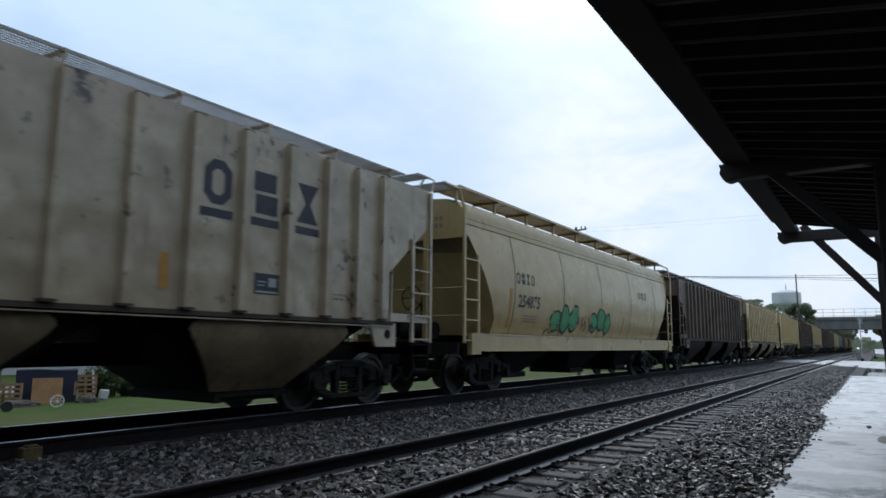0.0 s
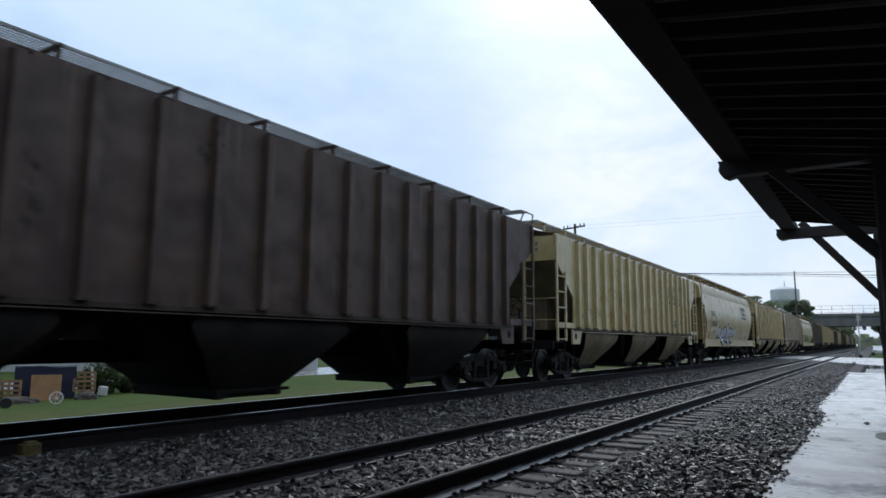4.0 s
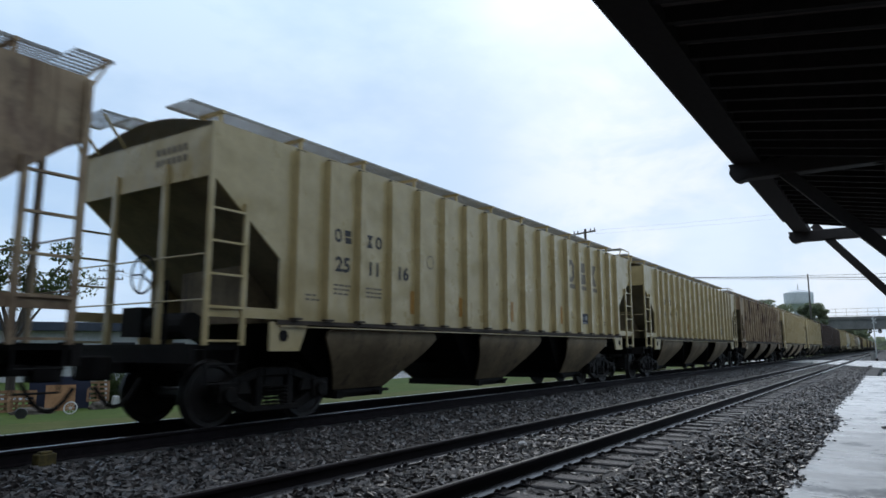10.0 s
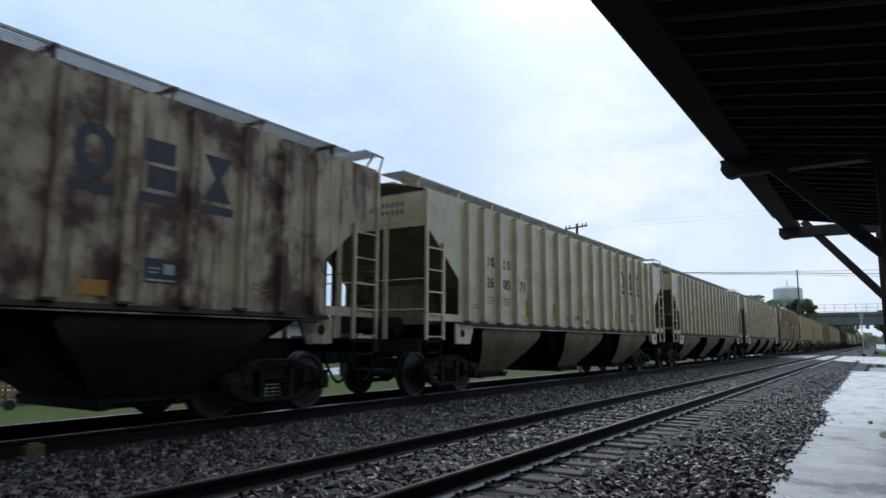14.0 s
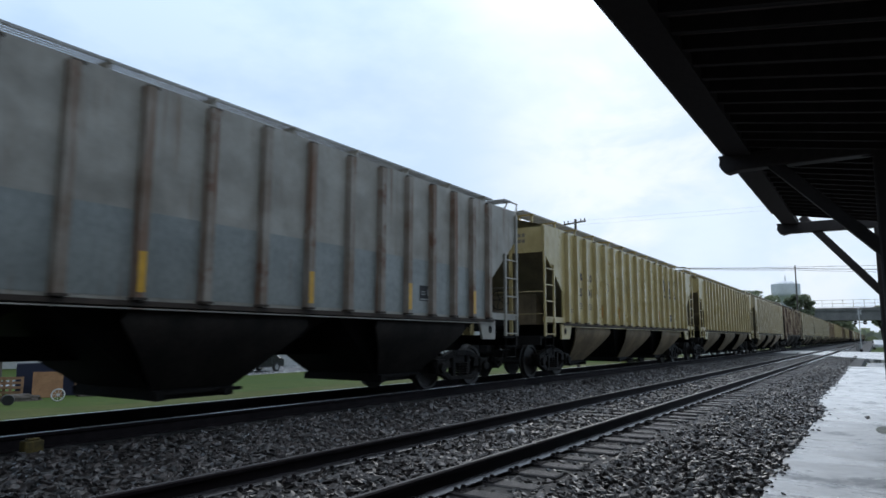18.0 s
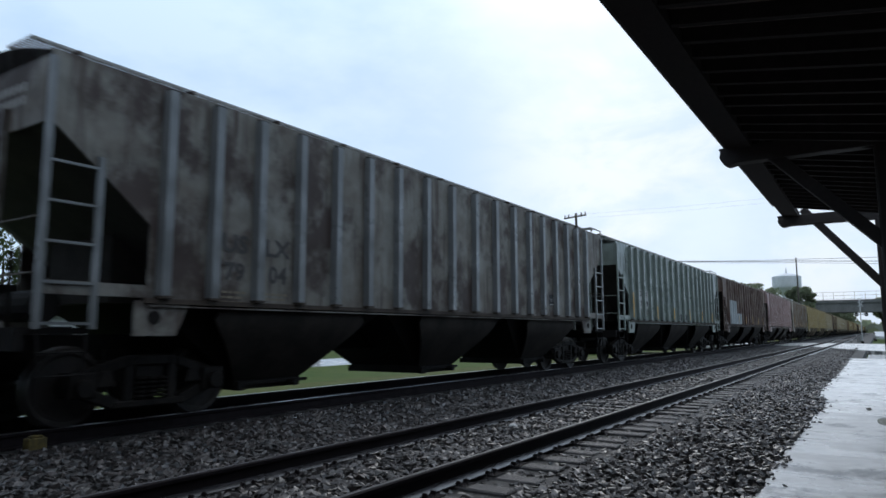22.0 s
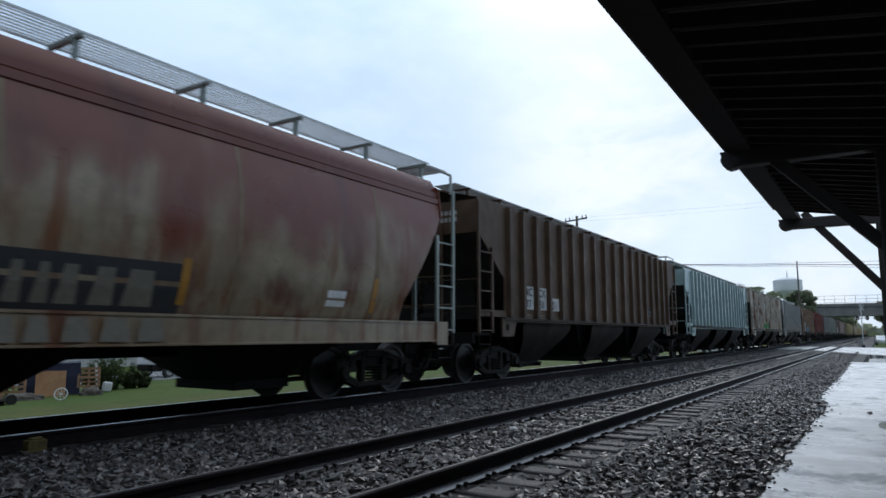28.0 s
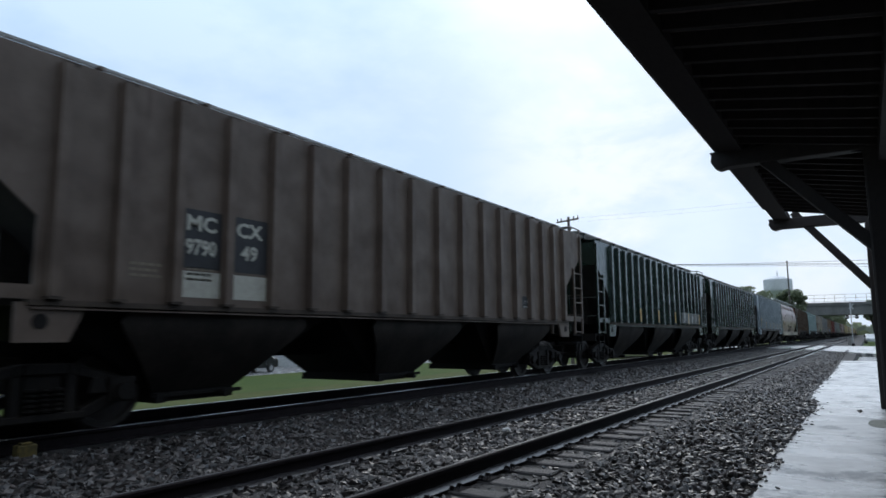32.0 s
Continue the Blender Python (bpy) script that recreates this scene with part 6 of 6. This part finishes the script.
def scrawl(car, kind, x0, x1, z0, z1, ink, edge, seed, lobes=6):
    """Rounded spray-painted lobes with a dark outline, like no letters."""
    rng = random.Random(seed)
    outer, inner = [], []
    for k in range(lobes):
        cx = x0 + (x1 - x0) * (k + 0.5) / lobes
        w = (x1 - x0) / lobes * rng.uniform(0.50, 0.62)
        h = (z1 - z0) / 2 * rng.uniform(0.7, 1.0)
        cz = (z0 + z1) / 2 + rng.uniform(-.1, .1) * (z1 - z0)
        wob = rng.uniform(0, 6)
        for target, g in ((outer, 1.0), (inner, 0.80)):
            target.append([(cx + w * g * math.cos(a) * (1 + 0.16 * math.sin(3 * a + wob)), cz + h * g * math.sin(a) * (1 + 0.14 * math.cos(2 * a + wob))) for a in [i * math.tau / 18 for i in range(18)]])
    flat_part("scrawl_outline", car, kind, outer, edge, "dark spray-painted outline", 0.005)
    flat_part("scrawl_fill", car, kind, inner, ink, "pale spray-painted fill" if ink in ("silver", "palepatch") else ink + " spray-painted fill", 0.009)


def strokes(car, kind, x0, x1, z0, z1, ink, seed, n=9, r=0.018):
    """Thin spray-painted strokes."""
    rng = random.Random(seed)
    polys = []
    for k in range(n):
        cx = x0 + (x1 - x0) * (k + 0.5) / n
        pts = [(cx + rng.uniform(-.5, .5) * (x1 - x0) / n * 1.4, z0 + (z1 - z0) * rng.uniform(0, 1)) for _ in range(3)]
        for (ax, az), (bx, bz) in zip(pts, pts[1:]):
            d = Vector((bx - ax, bz - az))
            if d.length < 0.02:
                continue
            q = Vector((-d.y, d.x)).normalized() * r
            polys.append([(ax - q.x, az - q.y), (bx - q.x, bz - q.y), (bx + q.x, bz + q.y), (ax + q.x, az + q.y)])
    tagged(flat_part("spray_tag", car, kind, polys, ink, "thin spray-painted strokes", 0.007), kind="stuff")


def emblem(car, ink="navy"):
    """The owner's mark: three plain shapes, each over a bar."""
    for j, f in ((12, ring), (13, blocks), (14, bowtie)):
        x = panel_x(car, j)
        flat_part("emblem", car, "ribbed", f(x, 3.29, 0.46, 0.62, 0.13) + [rect(x - 0.27, x + 0.27, 2.80, 2.92)], ink, "dark painted emblem over a bar")


def small_marks(car, ink, first=1, z=2.95, h=0.22):
    """The owner's short marks beside the number, as plain shapes."""
    for j, pair in ((first, (ring, blocks)), (first + 1, (bowtie, ring))):
        for q, f in zip((-0.12, 0.12), pair):
            flat_part("owner_mark", car, "ribbed", f(panel_x(car, j) + q, z, 0.17, h, 0.045), ink)


def stencil(car, kind, x, z, ink, rows=3, w=0.42):
    """Small writing too faint to read."""
    polys = []
    for k in range(rows):
        a = x - w / 2
        while a < x + w / 2 - 0.05:
            b = a + random.uniform(0.05, 0.13)
            polys.append(rect(a, min(b, x + w / 2), z - 0.07 * k, z - 0.07 * k + 0.032))
            a = b + 0.025
    tagged(flat_part("stencil", car, kind, polys, ink, "small faint stencilled lines"), kind="stuff")


def reflector(car, kind, x, z0, z1, w=0.125):
    flat_part("reflector", car, kind, [rect(x - w / 2, x + w / 2, z0, z1)], "yellow", "orange-yellow reflector strip", 0.008)


def rib_reflector(car, x, z0, z1):
    """A reflector strip on the face of a rib."""
    bm = shape()
    box(bm, x, -(SIDE + RIB_OUT + 0.003), (z0 + z1) / 2, 0.104, 0.004, z1 - z0)
    part("reflector", bm, INK["amber"], car, "bright yellow reflector strip")


def notice(car, x, z, ink="navy"):
    """The inspection panel near the end, dark with pale lines."""
    flat_part("inspection_panel", car, "ribbed", [rect(x - 0.24, x + 0.24, z - 0.15, z + 0.15)], ink, "dark inspection panel", 0.005)
    flat_part("panel_lines", car, "ribbed", [rect(x - 0.18, x - 0.02, z + 0.02, z + 0.035), rect(x - 0.18, x - 0.05, z - 0.03, z - 0.015), rect(x + 0.03, x + 0.18, z - 0.04, z + 0.09), rect(x - 0.2, x + 0.2, z - 0.13, z - 0.105)], "pale", "", 0.009)


def patch_on(car, j0, j1, z0, z1, ink, label):
    """Repainted panels between the ribs."""
    for j in range(j0, j1 + 1):
        flat_part("repainted_panel", car, "ribbed", [rect(ribs_of(car)[j] + 0.08, ribs_of(car)[j + 1] - 0.08, z0, z1)], ink, label, 0.004)


def blotch(car, x, z, w, h, ink, seed):
    """An overpainted spot with a ragged rim."""
    rng = random.Random(seed)
    rim = []
    for k in range(26):
        a = k * math.tau / 26
        q = max(abs(math.cos(a)), abs(math.sin(a))) ** 0.7
        g = rng.uniform(0.72, 1.05) / q
        rim.append((x + w / 2 * g * math.cos(a), z + h / 2 * g * math.sin(a)))
    flat_part("overpainted_spot", car, "ribbed", [rim], ink, "dark overpainted spot", 0.005)


def rib_cover(car, x0, x1, z0, z1, ink):
    """Paint that runs on over the faces of the ribs between x0 and x1."""
    for x in ribs_of(car):
        if x0 < x < x1:
            bm = shape()
            y = -(SIDE + RIB_OUT + 0.003)
            for a, b in ((-0.061, 0.061),):
                bm.faces.new([bm.verts.new((x + q, y, z)) for q, z in ((a, z0), (b, z0), (b, z1), (a, z1))])
            bm.faces.new([bm.verts.new(c) for c in ((x - 0.065, y, z0), (x - 0.084, -SIDE, z0), (x - 0.084, -SIDE, z1), (x - 0.065, y, z1))])
            me = bpy.data.meshes.new("rib_paint")
            bm.to_mesh(me), bm.free()
            me.materials.append(INK[ink])
            part("rib_paint", me, None, car)


TALL = ((-7.0, 1.78, 2.62),)
LOW = ((-4.1, 1.75, 2.18), (-2.4, 1.77, 2.16), (2.76, 1.78, 2.24), (-0.11, 1.75, 2.2))
FLAT = [(-6.8, 0.45), (-3.5, 0.4), (-0.9, 0.36), (3.6, 0.36)]
# car: (number groups by panel, ink, emblem ink or none, reflector style)
TAN = {
    0: (("25", "04", "53"), "faint", "navy", "tall"), 1: (("25", "99", "91"), "dark", "navy", "tall"), 3: ((), "faint", "navy", "tall"), 5: ((), "faint", "", "flat"),
    6: (("250", "349"), "dark", "faint", "flat"), 7: (("25", "99", "88"), "dark", "navy", "tall"), 8: (("25", "93"), "dark", "navy", "flat"), 9: (("25", "94", "37"), "dark", "navy", "tall"),
    10: (("25", "11", "16"), "dark", "faint", "tall"), 11: ((), "dark", "navy", "tall"), 12: (("25", "03"), "dark", "navy", "tall"), 13: (("26", "00", "04"), "dark", "navy", "tall"),
    14: (("26", "00", "71"), "dark", "navy", "tall"), 15: (("25", "86"), "dark", "navy", "flat"), 16: ((), "faint", "faint", "tall"), 17: (("259", "060"), "dark", "navy", "flat"),
    18: (("25", "91"), "dark", "navy", "tall"),
}
OTHER = {
    19: (("PL", "CX"), ("16", "58", "0"), "white", 2.72, 2.22, 0.22), 21: (("L", "CX"), ("8", "171"), "dark", 2.72, 2.36, 0.22), 22: (("AO", "KX"), ("410", "239"), "dark", 2.54, 2.18, 0.22),
    23: (("US", "LX"), ("79", "04"), "dark", 2.34, 1.95, 0.24), 24: (("IT", "FX"), ("466", "612"), "white", 2.85, 2.50, 0.22), 25: (("PL", "C"), ("22", "006"), "dark", 2.42, 2.08, 0.20),
    29: (("MC", "CX"), ("97", "50", "51"), "dark", 2.20, 1.90, 0.20), 34: (("MC", "CX"), ("9790", "49"), "cream", 2.62, 2.30, 0.20),
}


def mark_cars():
    cars = {k - len(LEAD) - 1: c for k, c in enumerate(TRAIN)}
    words = {w for g, *_ in TAN.values() for w in g} | {w for a, b, *_ in OTHER.values() for w in a + b} | {"254875", "255306", "816131", "K", "X"}
    want_words(sorted(words))
    for k, (groups, ink, mark, style) in TAN.items():
        car = cars[k]
        if mark:
            emblem(car, mark)
        if groups:
            small_marks(car, ink, 2 if k in (6, 17) else 1)
        first = 2 if k in (6, 17) else 1
        for j, g in enumerate(groups):
            word(car, "ribbed", g, panel_x(car, first + j), 2.48, 0.235, ink, 1.1)
        for j in (first, first + 1):
            stencil(car, "ribbed", panel_x(car, j), 2.12, "faint")
        stencil(car, "ribbed", panel_x(car, 0) + 0.05, 1.92, "faint", 2, 0.3)
        stencil(car, "ribbed", panel_x(car, 15), 1.90, "faint", 2, 0.3)
        notice(car, 4.45, 1.97)
        flat_part("stencil_box", car, "ribbed", ring(panel_x(car, 4), 2.78, 0.24, 0.26, 0.02), "faint")
        if style == "tall":
            for x, a, b in TALL + LOW:
                reflector(car, "ribbed", x, a, b)
        else:
            for x, w in FLAT:
                reflector(car, "ribbed", x, 1.62, 1.80, w)
    for k, (marks, nums, ink, z1, z2, h) in OTHER.items():
        car = cars[k]
        first = 2 if k == 34 else 1
        for j, g in enumerate(marks):
            word(car, "ribbed", g, panel_x(car, first + j), z1, h, ink, 1.15, 0.010)
        for j, g in enumerate(nums):
            word(car, "ribbed", g, panel_x(car, first + j), z2, h, ink, 1.05 if len(g) < 4 else 0.85, 0.010)
        for j in (1, 2):
            stencil(car, "ribbed", panel_x(car, j), z2 - 0.30, "pale" if ink == "white" else "faint")
    for k in list(range(19, 30)) + [31, 32, 33, 34]:
        if k in (24, 20, 28, 32):
            for x, w in FLAT:
                reflector(cars[k], "ribbed", x, 1.63, 1.76, w)
        elif k not in (29, 34, 23):
            if k not in (21, 25, 27, 32, 33):
                rib_reflector(cars[k], ribs_of(cars[k])[0], 1.64, 2.52)
            for j in (4, 7, 10, 13, 16):
                rib_reflector(cars[k], ribs_of(cars[k])[j], 1.63, 2.12)
        notice(cars[k], 4.75, 1.97, "black")
    # repainted panels
    for j in (1, 2):
        patch_on(cars[19], j, j, 1.62, 2.95, "darkpatch", "dark grey repainted panel")
    for j in (4, 5, 7, 8, 9, 10):
        patch_on(cars[20], j, j, 3.25 - 0.02 * (j % 3), 4.18, "brownpatch", "brown repainted panel")
    patch_on(cars[20], 2, 3, 3.22, 4.18, "brownpatch", "brown repainted panel")
    patch_on(cars[21], 1, 2, 1.58, 3.0, "whitepatch", "white repainted panel")
    patch_on(cars[21], 3, 4, 1.58, 2.24, "whitepatch", "white repainted panel")
    for j in (1, 2):
        patch_on(cars[22], j, j, 1.98, 2.68, "offwhite", "white number panel")
        patch_on(cars[29], j, j, 1.76, 2.34, "offwhite", "white number panel")
        patch_on(cars[34], j + 1, j + 1, 2.02, 2.80, "black", "black number panel")
        patch_on(cars[34], j + 1, j + 1, 1.64, 1.98, "cream", "cream repainted panel")
    patch_on(cars[29], 3, 3, 1.76, 2.10, "offwhite", "white number panel")
    patch_on(cars[25], 0, 2, 1.58, 2.66, "palepatch", "pale grey repainted panel")
    for k, (x, z, w, h) in enumerate(((panel_x(cars[31], 8) + 0.1, 3.35, 0.5, 0.55), (panel_x(cars[31], 9), 3.30, 0.62, 0.85), (panel_x(cars[31], 10), 3.42, 0.60, 0.70), (panel_x(cars[31], 7) - 0.2, 3.0, 0.16, 0.24), (panel_x(cars[31], 7) - 0.3, 3.75, 0.10, 0.10), (panel_x(cars[31], 9) + 0.1, 2.95, 0.4, 0.16))):
        blotch(cars[31], x, z, w, h, "darkpatch" if k != 3 else "dirt", 70 + k)
    patch_on(cars[19], 3, 16, 1.58, 2.62, "bluepatch", "pale blue-grey faded lower panel")
    flat_part("painted_square", cars[12], "ribbed", [rect(panel_x(cars[12], 3) - 0.18, panel_x(cars[12], 3) + 0.18, 2.3, 2.75)], "black", "black painted square")
    for j in (8, 9):
        flat_part("dark_plate", cars[22], "ribbed", [rect(panel_x(cars[22], j) - 0.33, panel_x(cars[22], j) + 0.3, 1.6, 1.9)], "black")
    # letters left on the green cars
    word(cars[32], "ribbed", "K", panel_x(cars[32], 4) - 0.08, 2.89, 0.29, "cream")
    word(cars[32], "ribbed", "X", panel_x(cars[32], 5) - 0.08, 2.89, 0.29, "cream")
    # sprayed scrawls
    strokes(cars[9], "ribbed", -0.05, 1.75, 1.72, 2.2, "black", 4, 14)
    scrawl(cars[25], "ribbed", -4.2, -0.9, 1.56, 2.25, "blue", "navy", 3, 5)
    rib_cover(cars[25], -4.0, -1.0, 1.6, 2.12, "blue")
    rib_cover(cars[25], -7.0, -4.9, 1.58, 2.66, "palepatch")
    rib_cover(cars[21], -6.5, -4.7, 1.58, 3.0, "whitepatch")
    rib_cover(cars[21], -4.7, -3.0, 1.58, 2.24, "whitepatch")
    rib_cover(cars[27], -2.7, 0.4, 1.62, 1.98, "green")
    rib_cover(cars[33], 3.2, 6.8, 1.66, 2.15, "palepatch")
    for j in (5, 6, 7, 8):
        flat_part("painted_ring", cars[26], "ribbed", ring(panel_x(cars[26], j) + 0.1, 1.9, 0.24, 0.34, 0.05), "dark", "dark painted ring")
    for j in (5, 6, 7):
        scrawl(cars[27], "ribbed", ribs_of(cars[27])[j] + 0.08, ribs_of(cars[27])[j + 1] - 0.08, 1.58, 2.0, "green", "dark", 20 + j, 2)
    for j in (12, 13, 14, 15):
        scrawl(cars[33], "ribbed", ribs_of(cars[33])[j] + 0.08, ribs_of(cars[33])[j + 1] - 0.08, 1.6, 2.25, "palepatch", "dark", 30 + j, 2)
    strokes(cars[22], "ribbed", -8.2, -7.2, 3.1, 3.9, "dark", 8, 6)
    strokes(cars[14], "ribbed", -1.5, 0.3, 1.65, 1.9, "dark", 18, 8)
    # rounded cars
    for k, num, ink in ((-1, "254875", "dark"), (2, "255306", "dark"), (30, "816131", "dark")):
        car = cars[k]
        word(car, "round", num, -5.35, 2.22, 0.30, ink)
        for q, f in zip((-0.42, -0.14, 0.14, 0.42), (ring, blocks, bowtie, ring)):
            flat_part("owner_mark", car, "round", f(-5.6 + q, 2.78, 0.2, 0.28, 0.055), ink)
        stencil(car, "round", -5.2, 1.85, "faint", 3, 0.8)
        reflector(car, "round", -6.4, 1.55, 2.5, 0.14)
        for x in (-3.78, -0.9, 2.3, 6.2):
            reflector(car, "round", x, 1.5, 2.1, 0.12)
    scrawl(cars[-1], "round", -3.9, -1.9, 1.42, 2.3, "green", "black", 41, 3)
    scrawl(cars[-1], "round", -0.9, 1.0, 1.42, 2.35, "green", "black", 42, 3)
    strokes(cars[-1], "round", -2.0, -0.8, 1.5, 2.1, "black", 43, 7)
    strokes(cars[-1], "round", -4.2, -3.0, 1.45, 1.62, "black", 44, 10)
    scrawl(cars[2], "round", -4.2, -0.9, 1.00, 2.35, "silver", "black", 45, 4)
    scrawl(cars[2], "round", -0.9, 1.2, 1.40, 2.20, "silver", "black", 46, 4)
    for a, b in ((1.9, 2.7), (3.2, 4.0), (5.2, 5.9)):
        strokes(cars[2], "round", a, b, 1.45, 2.0, "dark", int(a * 10), 8)
    for q, f in zip((-0.65, 0.0, 0.65), (ring, blocks, bowtie)):
        flat_part("emblem", cars[2], "round", f(4.55 + q, 3.25, 0.56, 0.58, 0.15), "navy", "dark painted emblem")
        flat_part("emblem", cars[-1], "round", f(4.55 + q * 0.6, 3.0, 0.34, 0.26, 0.08), "faint", "faded emblem")
    flat_part("emblem_bar", cars[2], "round", [rect(3.6, 5.5, 2.76, 2.88)], "navy")
    flat_part("black_block", cars[30], "round", [rect(-1.0, 2.3, 1.36, 2.02)], "black", "black sprayed block")
    rng = random.Random(47)
    for a, b in ((1.46, 1.90), (1.04, 1.31)):
        x = -0.95
        while x < 2.0:
            w = rng.uniform(0.18, 0.42)
            flat_part("sprayed_bar", cars[30], "round", [[(x, a), (x + w, a), (x + w - 0.04, b), (x + 0.05, b)]], "faintcream", "dull cream sprayed bar", 0.008)
            x += w + rng.uniform(0.06, 0.14)
    flat_part("white_label", cars[30], "round", [rect(5.0, 5.45, 1.72, 1.84), rect(5.0, 5.45, 1.58, 1.68)], "white")
    # end panels with their small writing
    for k, car in cars.items():
        bm = shape()
        for q in (0, 1):
            a = -1.05
            while a < -0.35:
                bm.faces.new([bm.verts.new((-HALF - 0.006, y, z)) for y, z in ((a, 3.86 - 0.16 * q), (a + 0.09, 3.86 - 0.16 * q), (a + 0.09, 3.96 - 0.16 * q), (a, 3.96 - 0.16 * q))])
                a += 0.125
        me = bpy.data.meshes.new("end_stencil")
        bm.to_mesh(me), bm.free()
        me.materials.append(INK["pale" if CARS[k + len(LEAD) + 1][3] else "faint"] if k > -2 else INK["faint"])
        tagged(part("end_stencil", me, None, car), kind="stuff")


mark_cars()


# ============ what moves ============
def run(t):
    """How far the train has gone by t seconds."""
    return SPEED * t + 0.5 * GAIN * (t - 16) ** 2


def motions():
    """The cars roll along the far track; wheels turn while they pass the platform."""
    for car, (mid, *_) in zip(TRAIN, CARS):
        walk(car, [(t, pose(mid + run(t), FAR, 0)) for t in range(0, 33, 4)])
        pass_at = -mid / SPEED
        lo, hi = max(0.0, pass_at - 0.5), min(32.0, pass_at + 2.4)
        if hi <= lo:
            continue
        steps = [0.0] + [k / 30 for k in range(int(lo * 30), int(hi * 30) + 1)] + [32.0]
        steps = sorted({round(s, 4) for s in steps})
        for wheel in [o for o in car.children_recursive if o.name.startswith("wheelset")]:
            rest = wheel.matrix_basis.copy()
            walk(wheel, [(s, rest @ pose(0, 0, 0, 0, math.degrees((run(min(max(s, lo), hi)) - run(lo)) / 0.47), 0)) for s in steps])


motions()
